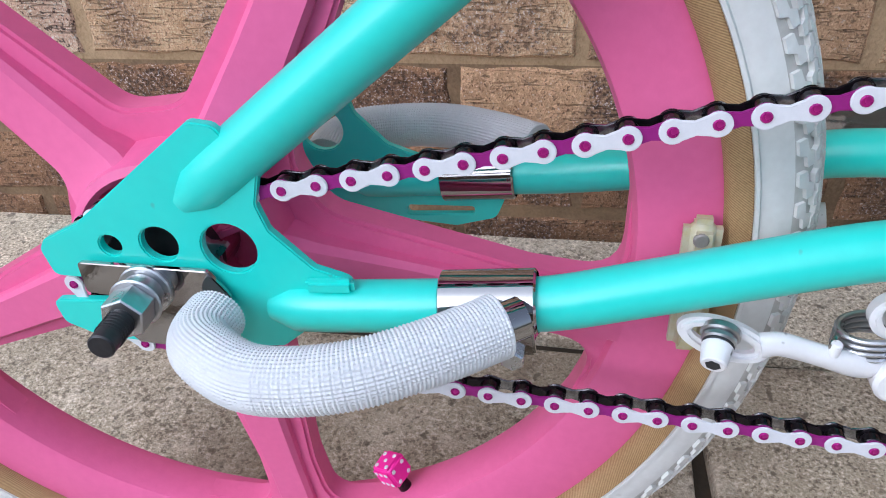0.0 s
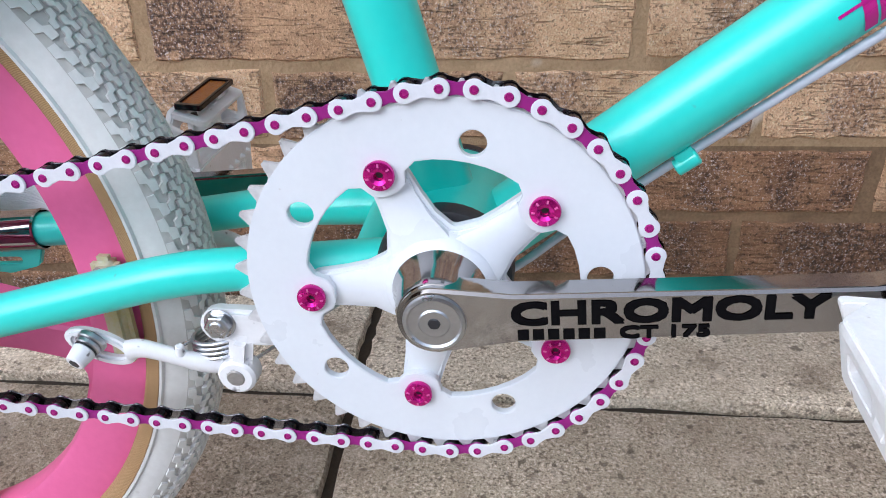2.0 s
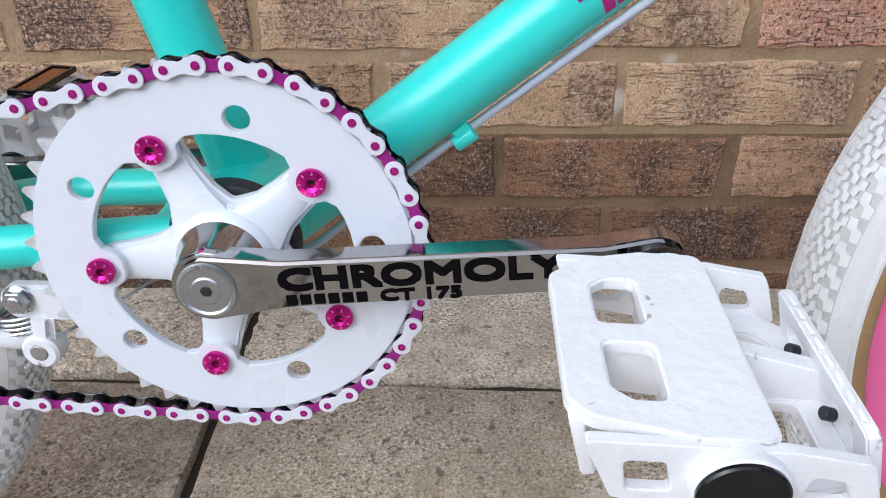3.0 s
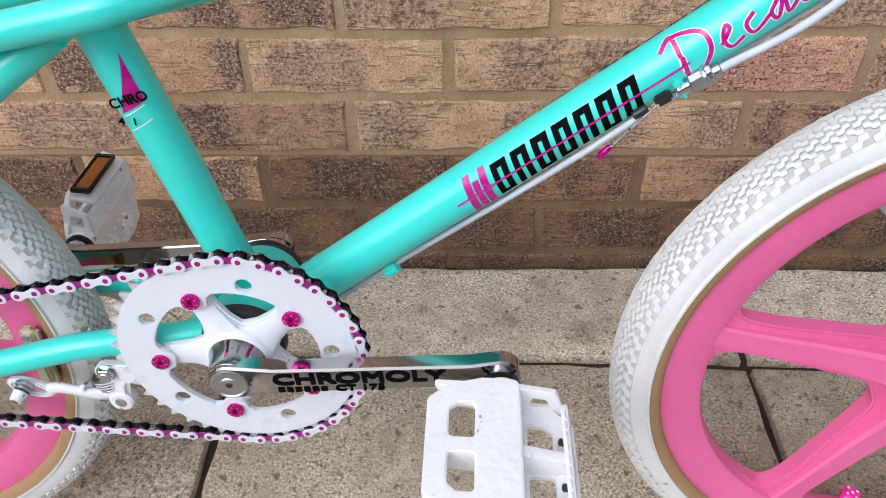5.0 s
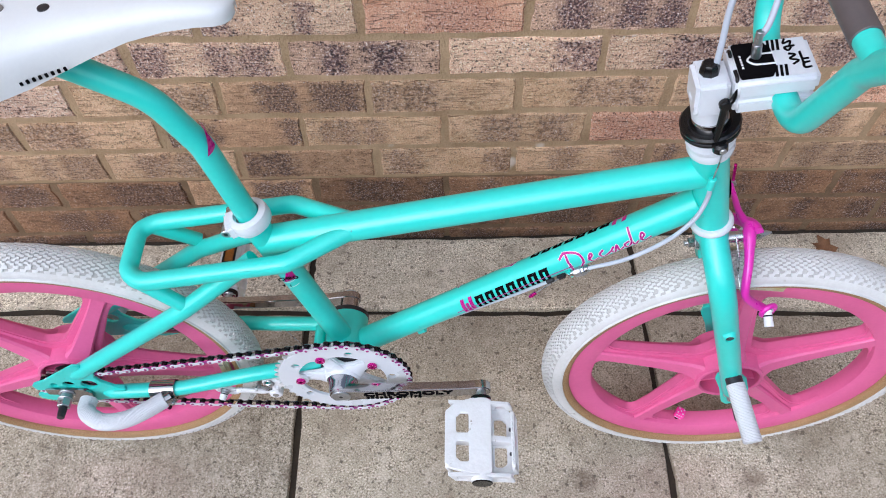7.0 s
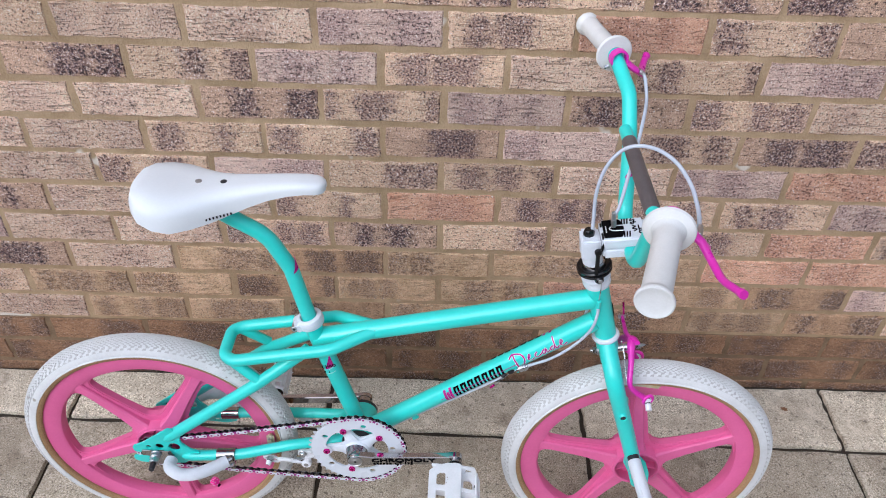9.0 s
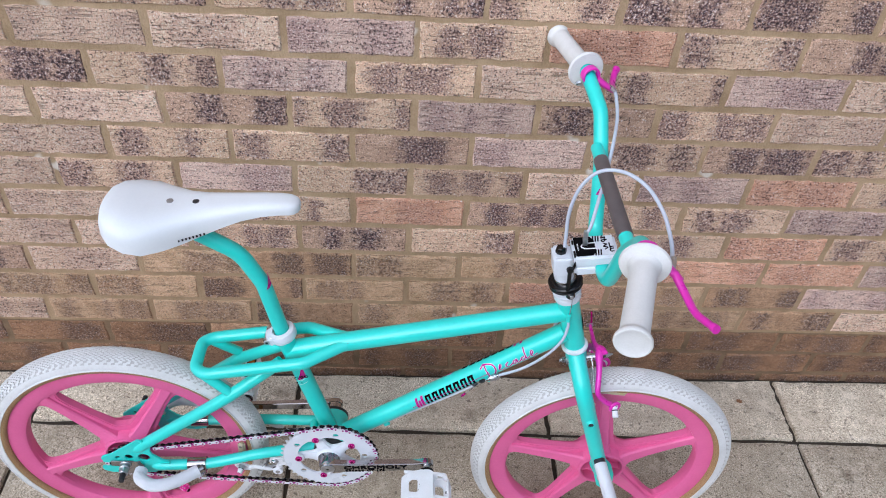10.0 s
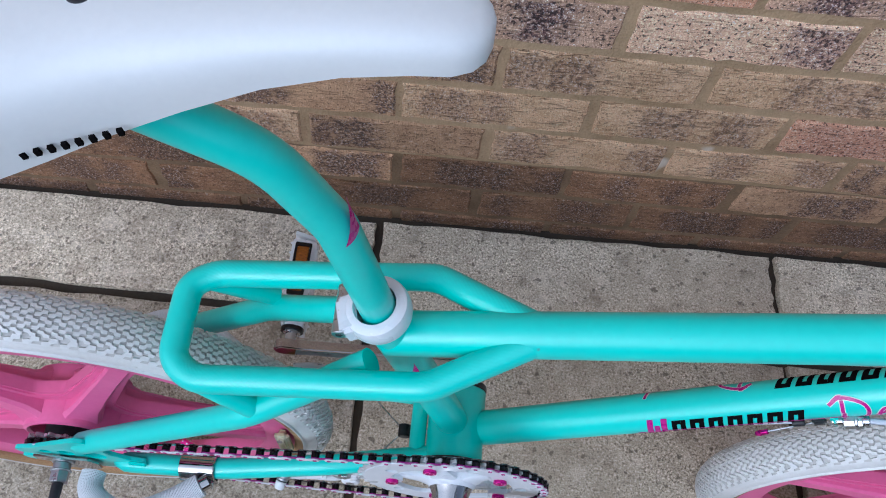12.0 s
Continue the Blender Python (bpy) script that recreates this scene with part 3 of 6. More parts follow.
DT_A, DT_B = Vector((0.097, 0, 0.2570)), Vector((0.479, 0, 0.5520))

# frame: one welded body, with each tube a part of its own
frame_bm = rod(BB + Vector((0, -0.034, 0)), BB + Vector((0, 0.034, 0)), 0.0265, 40)
frame_ob = part("frame", frame_bm, TEAL, bike, "turquoise painted steel bicycle frame")
part("seat_tube", rod(BB + Vector((0.001, 0, 0)), ST_TOP, 0.0145, 28), TEAL, frame_ob)
part("down_tube", rod(DT_A, DT_B, 0.0160, 32), TEAL, frame_ob)
part("top_tube", rod((0.026, 0, 0.4870), (0.476, 0, 0.5985), 0.0160, 32), TEAL, frame_ob)
ht = lathe([(0.0, 0), (0.0178, 0), (0.0184, 0.002), (0.0172, 0.008), (0.0172, 0.112), (0.0184, 0.117), (0.0178, 0.1195), (0, 0.1195)], 36)
part("head_tube", moved(ht, frame_of(HT_LOW, HT_TOP)), TEAL, frame_ob)

for side in (-1, 1):
    up = 0.005 if side < 0 else 0.0
    stay = rounded_path([(-0.247, -0.0535 if side < 0 else 0.0400, 0.270 + up), (-0.07, -0.0475 if side < 0 else 0.0400, 0.4155 + up * 0.6), (0.018, side * 0.019, 0.479)], 0.12)
    part("seat_stay", sweep(dense(stay, 0.012), lambda s: 0.0103 * (0.55 + 0.45 * bulge(max(0, 1 - s / 0.06))) if s < 0.06 else 0.0103, 22),
         TEAL, frame_ob)
    cs = rounded_path([(-0.221, side * 0.0565, 0.2285 + up), (-0.121, side * 0.0555, 0.2385 + up * 0.8), (-0.02, side * 0.047, 0.2675), (0.085, side * 0.027, 0.2680)], 0.16)
    if side > 0:
        cs = rounded_path([(-0.221, 0.0425, 0.2335), (-0.121, 0.0415, 0.2420), (-0.050, 0.0360, 0.2535), (-0.010, 0.0300, 0.2625), (0.085, 0.026, 0.2680)], 0.10)
    part("chain_stay", sweep(dense(cs, 0.01), lambda s: 0.0096 * (0.5 + 0.5 * bulge(max(0, 1 - s / 0.05))) if s < 0.05 else 0.0096, 22),
         TEAL, frame_ob)
    part("bridge_strut", sweep([(-0.108, side * 0.037, 0.464), (-0.066, side * 0.045, 0.428)], 0.0085, 18), TEAL, frame_ob)
part("bridge", sweep([(0.058, -0.030, 0.268), (0.058, 0.030, 0.268)], 0.0075, 16), TEAL, frame_ob)

# rear standing platform: one bent tube behind the seat, knurled at its front ends
loop = rounded_path([(0.134, -0.0015, 0.5145), (0.058, -0.0395, 0.499), (-0.104, -0.0395, 0.4645), (-0.1215, -0.026, 0.4640), (-0.1215, 0.030, 0.4660),
                     (-0.104, 0.0410, 0.4665), (0.058, 0.0410, 0.499), (0.134, 0.0015, 0.5145)], 0.034)
loop = dense(loop, 0.0011)


def knurl(i, k):
    x = loop[i].x
    rough = (0.054 < x < 0.128) or (-0.112 < x < -0.028)
    return 0.00035 if rough and i % 2 == 0 and k % 2 == 0 and (i // 2 + k // 2) % 2 == 0 else 0.0


part("standing_platform", sweep(loop, 0.0100, 88, bumps=knurl), TEAL, frame_ob, "turquoise tube platform with knurled ends")

# dropouts: plates with lightening holes and an open axle slot
drop = [(-0.3085, 0.2485), (-0.296, 0.259), (-0.2405, 0.3015), (-0.232, 0.3005), (-0.2195, 0.284), (-0.2225, 0.272), (-0.2195, 0.262), (-0.2055, 0.2475),
        (-0.1925, 0.2435), (-0.1925, 0.236), (-0.21, 0.221), (-0.222, 0.2105), (-0.262, 0.2055), (-0.3015, 0.2075), (-0.3095, 0.2215), (-0.279, 0.2255),
        (-0.272, 0.232), (-0.279, 0.2385), (-0.3105, 0.2355)]
drop = [(x + 0.004 * (x < -0.27), z + 0.004 * (0.224 < z < 0.24 and x < -0.27)) for x, z in drop]
drop_holes = [circle2(-0.2815, 0.2515, 0.0043, 20), circle2(-0.262, 0.2535, 0.0072, 24), circle2(-0.2355, 0.2535, 0.0102, 28)]
near_outline = [(-0.3115, 0.2475), (-0.3085, 0.2520), (-0.292, 0.2605)] + drop[2:13] + [(-0.3000, 0.2075), (-0.3125, 0.2130), (-0.3150, 0.2240), (-0.279, 0.2265), (-0.272, 0.2310),
                (-0.279, 0.2360), (-0.3090, 0.2360)]
part("dropout", moved(plate(fillet(near_outline, 0.004, 4), drop_holes, -0.0585, -0.0545, 0.0006), Matrix.Translation((0.0035, 0, 0.0055))), TEAL, frame_ob)
far_outer = fillet(drop[:8] + [(-0.150, 0.2275), (-0.156, 0.212), (-0.175, 0.2065)] + drop[11:], 0.006, 4)
slot = fillet([(-0.198, 0.2165), (-0.166, 0.2175), (-0.166, 0.2135), (-0.198, 0.2115)], 0.0019, 4)
part("dropout", moved(plate(far_outer, drop_holes + [slot], 0.0400, 0.0440, 0.0006), Matrix.Translation((0.006, 0, 0.005))), TEAL, frame_ob)
for y, d in ((-0.0585, -1), (0.0440, 1)):
    part("weld_tab", moved(block(0.018, 0.004, 0.006, 0.0015), pose(-0.2 if d > 0 else -0.1965, y + d * 0.001, 0.2415 if d > 0 else 0.2470, 0, -4, 0)), TEAL, frame_ob)

part("bottom_bracket_cup", moved(lathe([(0.010, -0.0432), (0.0235, -0.0432), (0.0245, -0.0420), (0.0255, -0.0420), (0.0282, -0.0410), (0.0292, -0.0390), (0.0292, -0.0340), (0.010, -0.0340)], 48, closed=True), Matrix.Translation(BB)), BLACK, frame_ob, "black bottom bracket cup")
part("bottom_bracket_cup", rod(BB + Vector((0, 0.034, 0)), BB + Vector((0, 0.040, 0)), 0.0270, 40), BLACK, frame_ob, "black bottom bracket cup")

# chrome clamps round the chain stays
for side in (-1, 1):
    clamp = lathe([(0.0108, 0), (0.0118, 0.0006), (0.0118, 0.0325), (0.0108, 0.0333)], 28)
    cx = -0.1410 if side < 0 else -0.1580
    lift = 0.0055 if side < 0 else 0.0040
    out = 0.056 if side < 0 else 0.0420
    a = Vector((cx - 0.0165, side * out, 0.2340 + lift + (cx + 0.1495) * 0.09))
    b = Vector((cx + 0.0165, side * (out - 0.0005), 0.2372 + lift + (cx + 0.1495) * 0.09))
    body = merge(moved(clamp, frame_of(a, b)), moved(block(0.0332, 0.0035, 0.012, 0.0008), pose(cx, side * (out + 0.011), 0.2295 + lift, 0, -6, 0)),
                 moved(block(0.0332, 0.012, 0.0022, 0.0006), pose(cx, side * (out + 0.005), 0.2243 + lift, 0, -6, 0)))
    ring = part("stay_clamp", body, CHROME, bike, "chrome plated sheet clamp")
    part("clamp_bolt", hexnut((cx + 0.0095, side * (out + 0.011), 0.2250 + lift), (cx + 0.0095, side * (out + 0.0165), 0.2250 + lift), 0.0042), STEEL, ring)


# ---------------------------------------------------------------- wheels
def mag_wheel(centre, base_angle, dice_angle):
    c = Vector(centre)
    rim = lathe([(0.1785, -0.0115), (0.1825, -0.0135), (0.196, -0.0142), (0.2072, -0.0150), (0.2100, -0.0140), (0.2100, -0.0110), (0.203, -0.0105), (0.198, -0.006),
                 (0.198, 0.006), (0.203, 0.0105), (0.2100, 0.0110), (0.2100, 0.0140), (0.2072, 0.0150), (0.196, 0.0142), (0.1825, 0.0135), (0.1785, 0.0115),
                 (0.1767, 0.006), (0.1767, -0.006)], 120, closed=True)
    holes = []
    for k in range(5):
        a0, a1 = base_angle + 72 * k, base_angle + 72 * (k + 1)

        def corner(a, r, off):
            u = Vector((math.cos(radians(a)), math.sin(radians(a))))
            v = Vector((-u.y, u.x))
            return u * r + v * off
        ro = 0.1750
        pts = [corner(a0, 0.053, 0.0225), corner(a0, 0.138, 0.0150)]
        pts.append(corner(a0, ro, 0.0165))
        m0, m1 = a0 + 15, a1 - 15
        for j in range(1, 8):
            aa = m0 + (m1 - m0) * j / 8
            pts.append(Vector((math.cos(radians(aa)), math.sin(radians(aa)))) * 0.1777)
        pts.append(corner(a1, ro, -0.0165))
        pts += [corner(a1, 0.138, -0.0150), corner(a1, 0.053, -0.0225)]
        rad = [0.016, 0.03, 0.028] + [0.0] * 7 + [0.028, 0.03, 0.016]
        holes.append(fillet([tuple(p) for p in pts], rad, 6))
    web = plate(circle2(0, 0, 0.186, 120), holes + [circle2(0, 0, 0.018, 32)], -0.0075, 0.0075, 0.0018)
    ribs = []
    for k in range(5):
        a = base_angle + 72 * k
        rib = bmesh.new()
        rings = []
        for r, w, d in ((0.0385, 0.0175, 0.0255), (0.044, 0.0165, 0.0225), (0.054, 0.0130, 0.0185), (0.09, 0.0108, 0.0150), (0.14, 0.0090, 0.0132), (0.172, 0.0090, 0.0126), (0.186, 0.0105, 0.0120)):
            rings.append([rib.verts.new((r, y, z)) for y, z in ((-d, -w * 0.8), (-d * 0.82, -w), (d * 0.82, -w), (d, -w * 0.8), (d, w * 0.8), (d * 0.82, w),
                                                                 (-d * 0.82, w), (-d, w * 0.8))])
        for p, q in zip(rings, rings[1:]):
            for j in range(8):
                rib.faces.new((p[j], p[(j + 1) % 8], q[(j + 1) % 8], q[j]))
        rib.faces.new(rings[0][::-1])
        rib.faces.new(rings[-1])
        ribs.append(moved(rib, pose(0, 0, 0, 0, -a, 0)))
    hub = lathe([(0.0360, -0.006), (0.0372, -0.027), (0.0392, -0.0290), (0.0425, -0.0275), (0.0440, -0.018), (0.0450, 0.0), (0.0440, 0.018), (0.0425, 0.0275), (0.0392, 0.0290),
                 (0.0372, 0.027), (0.0360, 0.006)], 56, closed=True)
    wheel = part("wheel", moved(web, Matrix.Translation(c)), PINK, bike, "pink five-spoke moulded mag wheel")
    part("rim", moved(rim, Matrix.Translation(c)), PINK, wheel)
    part("hub", moved(hub, Matrix.Translation(c)), PINK, wheel)
    for rib in ribs:
        part("spoke", moved(rib, Matrix.Translation(c)), PINK, wheel)
    for k in range(5):
        vane = moved(block(0.026, 0.040, 0.0034, 0.0006), Matrix.Translation(c) @ pose(0, 0, 0, 0, -(base_angle + 72 * k + 36), 0) @ Matrix.Translation((0.0255, 0, 0)))
        part("hub_vane", vane, PINK, wheel)
    part("hub_barrel", moved(lathe([(0.006, -0.0300), (0.0140, -0.0300), (0.0155, -0.0285), (0.0165, 0.0), (0.0155, 0.0285), (0.0140, 0.0300), (0.006, 0.0300)], 32, closed=True), Matrix.Translation(c)), PINK, wheel)
    part("bearing_cone", moved(lathe([(0.004, -0.0360), (0.0085, -0.0360), (0.0095, -0.0305), (0.0095, 0.0305), (0.0085, 0.0360), (0.004, 0.0360)], 28, closed=True), Matrix.Translation(c)), BLACK, wheel, "black bearing cone")
    # valve with a dice cap
    u = Vector((math.cos(radians(dice_angle)), 0, math.sin(radians(dice_angle))))
    stem = rod(c + u * 0.184, c + u * 0.170, 0.0042, 16, 0.0032)
    part("valve_stem", stem, BLACK_PLASTIC, wheel, "black rubber valve stem")
    turn = Matrix.Rotation(radians(-dice_angle), 4, 'Y') @ pose(0, 0, 0, 28, 0, 0)
    cube = moved(block(0.0138, 0.0138, 0.0138, 0.0018, 3), Matrix.Translation(c + u * 0.1625) @ turn)
    part("dice_cap", cube, HOT_PINK, wheel, "hot pink dice valve cap with white spots")
    return wheel, Matrix.Translation(c + u * 0.1625) @ turn


PIPS = {3: [(-1, -1), (0, 0), (1, 1)], 4: [(-1, -1), (1, -1), (-1, 1), (1, 1)], 6: [(-1, -1), (1, -1), (-1, 0), (1, 0), (-1, 1), (1, 1)], 5: [(-1, -1), (1, -1), (-1, 1), (1, 1), (0, 0)]}


def dice_pips(wheel, m):
    bms = []
    for count, turn in ((6, pose(0, 0, 0, 90, 0, 0)), (5, pose(0, 0, 0, 0, -90, 0)), (4, pose(0, 0, 0)), (3, pose(0, 0, 0, 0, 90, 0)), (5, pose(0, 0, 0, -90, 0, 0))):
        for x, y in PIPS[count]:
            d = lathe([(0, 0.0003), (0.0011, 0.0002), (0.0012, 0)], 10)
            bms.append(moved(d, m @ turn @ pose(x * 0.0036, y * 0.0036, 0.0069, 90, 0, 0)))
    part("dice_spots", merge(*bms), WHITE_INK, wheel, "white dice spots")


def tyre(centre, phase):
    c = Vector(centre)
    tan = tan_sidewall_mat(c.x, c.z)

    def arc(a0, a1, n):
        return [(0.2210 + 0.0208 * math.cos(radians(a0 + (a1 - a0) * k / n)), 0.0208 * math.sin(radians(a0 + (a1 - a0) * k / n))) for k in range(n + 1)]
    sides = merge(lathe(arc(-118, -63, 6), 144), lathe(arc(63, 118, 6), 144))
    ob = part("tyre", moved(sides, Matrix.Translation(c)), RUBBER_WHITE, bike, "grey-white rubber tyre with a tan sidewall")
    # the base under the blocks has a darker colour than they do
    part("tread_base", moved(lathe(arc(-63, 63, 14), 144), Matrix.Translation(c)), RUBBER_GROOVE, ob, "darker grooves between the tread blocks")
    for side in (-1, 1):
        band = lathe([(0.2080, side * 0.0140), (0.2082, side * 0.0172), (0.2100, side * 0.0196), (0.2135, side * 0.0212), (0.2165, side * 0.0218), (0.2174, side * 0.0206)], 144)
        part("tan_sidewall", moved(band, Matrix.Translation(c)), tan, ob, "tan woven sidewall")
        bead = lathe([(0.2168, side * 0.0203), (0.2172, side * 0.0225), (0.2186, side * 0.0225), (0.2194, side * 0.0205)], 144)
        part("moulded_rib", moved(bead, Matrix.Translation(c)), RUBBER_WHITE, ob)
    # tread: interlocking zigzag blocks, rows slanting in turn
    tread = bmesh.new()
    bands = [(-62, -43, 120)] + [(-43 + 86 * q / 7, -43 + 86 * (q + 1) / 7, 168) for q in range(7)] + [(43, 62, 120)]
    poly = [(0.04, 0.01), (0.49, 0.01), (0.62, 0.43), (0.98, 0.50), (0.98, 0.99), (0.55, 0.99), (0.43, 0.60), (0.04, 0.50)]
    for row, (t0, t1, count) in enumerate(bands):
        slant = 1 if row % 2 else -1
        edge = row in (0, len(bands) - 1)
        for k in range(count):
            base = 2 * math.pi * (k + 0.5 * (row % 2) + phase) / count
            da = 2 * math.pi / count
            low, high = [], []
            wob = 0.00012 * math.sin(k * 2.3 + row)
            for u, v in poly:
                a = base + da * ((u - 0.5) * slant * 0.95)
                th = radians(t0 + (t1 - t0) * min(1.06, max(-0.06, v)))
                for store, lift in ((low, -0.0006), (high, 0.0019 + wob - (0.0004 if edge else 0))):
                    r = 0.2210 + (0.0208 + lift) * math.cos(th)
                    y = (0.0208 + lift) * math.sin(th)
                    store.append(tread.verts.new((r * math.cos(a), y, r * math.sin(a))))
            tread.faces.new(high)
            m = len(poly)
            for j in range(m):
                tread.faces.new((low[j], low[(j + 1) % m], high[(j + 1) % m], high[j]))
    tread.transform(Matrix.Translation(c))
    part("tread", tread, RUBBER_WHITE, ob, "zigzag tread blocks", smooth=False, kind="stuff")
    return ob


rear_wheel, dm = mag_wheel(REAR_WHEEL, 61, -64.5)
dice_pips(rear_wheel, dm)
front_wheel, dm = mag_wheel(FRONT_WHEEL, 97, 262)
dice_pips(front_wheel, dm)
rear_tyre = tyre(REAR_WHEEL, 0.0)
front_tyre = tyre(FRONT_WHEEL, 0.37)
# neither wheel sits quite true in its dropouts
for ob, c, yaw in ((rear_wheel, REAR_WHEEL, 2.2), (rear_tyre, REAR_WHEEL, 2.2), (front_wheel, FRONT_WHEEL, -0.4), (front_tyre, FRONT_WHEEL, -0.4)):
    ob.matrix_basis = Matrix.Translation(c) @ pose(0, 0, 0, 0, 0, yaw) @ Matrix.Translation(-c)

# axles and nuts
AX = Vector(REAR)
AXD = Vector((0.0072, -0.098, 0.0060)) / 0.098
rear_axle = part("rear_axle", rod(AX + AXD * 0.098, AX - AXD * 0.098, 0.0047, 20), BLACK, bike, "black threaded axle")
for s in (-1, 1):
    threads = [rod(AX - AXD * s * (0.078 + 0.0015 * k), AX - AXD * s * (0.0787 + 0.0015 * k), 0.0051, 20) for k in range(10)]
    part("axle_thread", merge(*threads), BLACK, rear_axle)
for s in (-1, 1):
    part("axle_nut", merge(hexnut(AX - AXD * s * 0.0725, AX - AXD * s * 0.0830, 0.0083),
                           rod(AX - AXD * s * 0.0625, AX - AXD * s * 0.0650, 0.0100, 24), rod(AX - AXD * s * 0.0650, AX - AXD * s * 0.0715, 0.0078, 24), rod(AX - AXD * s * 0.0712, AX - AXD * s * 0.0728, 0.0096, 24)), STEEL, rear_axle, "zinc plated hex nut")
front_axle = part("front_axle", rod(FRONT + Vector((0, -0.0900, 0)), FRONT + Vector((0, 0.0900, 0)), 0.0043, 20), BLACK, bike, "black threaded axle")
for s in (-1, 1):
    part("axle_nut", merge(hexnut(FRONT + Vector((0, s * 0.0535, 0)), FRONT + Vector((0, s * 0.0620, 0)), 0.0082),
                           rod(FRONT + Vector((0, s * 0.0520, 0)), FRONT + Vector((0, s * 0.0537, 0)), 0.0116, 28)), STEEL, front_axle, "zinc plated hex nut")
    threads = [rod(FRONT + Vector((0, s * (0.0635 + 0.0014 * k), 0)), FRONT + Vector((0, s * (0.0642 + 0.0014 * k), 0)), 0.0047, 20) for k in range(18)]
    part("axle_thread", merge(*threads), BLACK, front_axle)

# rear bolt-on standers: chrome axle plate and a curved tube in a ribbed white grip
for side in (-1, 1):
    y = -0.0605 if side < 0 else 0.0460
    pl = fillet([(-0.2940, 0.2490), (-0.252, 0.2490), (-0.2400, 0.2410), (-0.2385, 0.2300), (-0.255, 0.2225), (-0.2940, 0.2225)], 0.003, 4)
    if side < 0:
        # forked plate, open towards the back like the dropout
        pl = fillet([(-0.2945, 0.2460), (-0.2440, 0.2460), (-0.2370, 0.2360), (-0.2400, 0.2150), (-0.2500, 0.2090), (-0.2790, 0.2100), (-0.2865, 0.2190), (-0.2800, 0.2215), (-0.2700, 0.2235),
                     (-0.2660, 0.2270), (-0.2700, 0.2305), (-0.2945, 0.2325)], 0.002, 4)
    lo = min(y, y + side * 0.0022)
    SH = Vector((0.0035, 0, 0.0055)) if side < 0 else Vector((0.006, -0.0145, 0.005))
    stander = part("stander_plate", moved(plate(pl, [circle2(-0.2690, 0.2370, 0.0052, 20)] if side > 0 else [], lo, lo + 0.0022, 0.0004), Matrix.Translation((SH.x, 0, SH.z))), CHROME, bike, "chrome stander plate on the axle")
    path = dense(spline([(-0.2405, side * 0.0690, 0.2315), (-0.2400, side * 0.0820, 0.2325), (-0.2315, side * 0.0930, 0.2350), (-0.212, side * 0.1015, 0.2350), (-0.185, side * 0.0990, 0.2370),
                         (-0.160, side * 0.0870, 0.2390), (-0.139, side * 0.0725, 0.2405)], 10), 0.00070)
    path = [p + SH for p in path]

    def spikes(i, k):
        return 0.0006 if (i % 2 == 0 and k % 2 == 0) else 0.0
    part("stander_grip", sweep(path, 0.0105, 94, bumps=spikes), WHITE_GRIP, stander, "white pimpled rubber tube grip")
    part("grip_end", sweep([path[-1], path[-1] + (path[-1] - path[-3]).normalized() * 0.008], 0.0072, 20), CHROME, stander)

# freewheel and chainring
def sprocket(teeth, root, tip, thick, centre, holes, phase=0.0, body=None):
    pts = []
    for k in range(teeth):
        a = 2 * math.pi * (k + phase) / teeth
        d = 2 * math.pi / teeth
        for f, r in ((-0.5, root), (-0.30, root + 0.0006), (-0.17, (root + tip) / 2 + 0.0004), (-0.05, tip), (0.05, tip), (0.17, (root + tip) / 2 + 0.0004), (0.30, root + 0.0006)):
            pts.append((centre.x + r * math.cos(a + f * d), centre.z + r * math.sin(a + f * d)))
    return plate(pts, holes, centre.y - thick / 2, centre.y + thick / 2, 0.0002)


CHAIN_Y = -0.0515
part("freewheel", sprocket(15, 0.0272, 0.0334, 0.0028, Vector((REAR.x, CHAIN_Y + 0.006, REAR.z)), [circle2(REAR.x, REAR.z, 0.013, 24)]), STEEL, bike, "dark steel freewheel cog")
part("freewheel_body", rod((REAR.x, CHAIN_Y + 0.004, REAR.z), (REAR.x, -0.031, REAR.z), 0.021, 32), BLACK, rear_axle)

RING = Vector((BB.x, CHAIN_Y, BB.z))
BOLT_MARK = surface("engraved_bolt_mark", (0.80, 0.22, 0.50), (0.6, 0.12, 0.36), rough=0.4, metal=0.5, scale=300, amount=0.6, bump=0.0)
BOLT_ANGLES = [42 + 72 * k for k in range(5)]


def polar(r, a):
    return (RING.x + r * math.cos(radians(a)), RING.z + r * math.sin(radians(a)))


inner = []
for a in BOLT_ANGLES:
    for da, r in ((-15, 0.0552), (-10.5, 0.0524), (-8.5, 0.0471), (-4, 0.0447), (4, 0.0447), (8.5, 0.0471), (10.5, 0.0524), (15, 0.0552)):
        inner.append(polar(r, a + da))
    for j in range(1, 6):
        inner.append(polar(0.0555, a + 15 + 42 * j / 6))
ring_holes = [inner] + [circle2(*polar(0.0632, 6 + 72 * k), 0.0053, 24) for k in range(5)]
tooth = sprocket(43, 0.0802, 0.0858, 0.0024, RING, [circle2(RING.x, RING.z, 0.0765, 84)])
chainring = part("chainring", plate(circle2(RING.x, RING.z, 0.0803, 132), ring_holes, RING.y - 0.0022, RING.y + 0.0018, 0.0004), WHITE_PAINT, bike,
                 "white painted chainring with worn metal teeth")
part("ring_teeth", tooth, surface("worn_alloy_teeth", (0.52, 0.52, 0.54), (0.80, 0.80, 0.82), rough=0.35, metal=0.3, scale=150, amount=0.7, bump=0.1), chainring, "worn bare metal teeth")

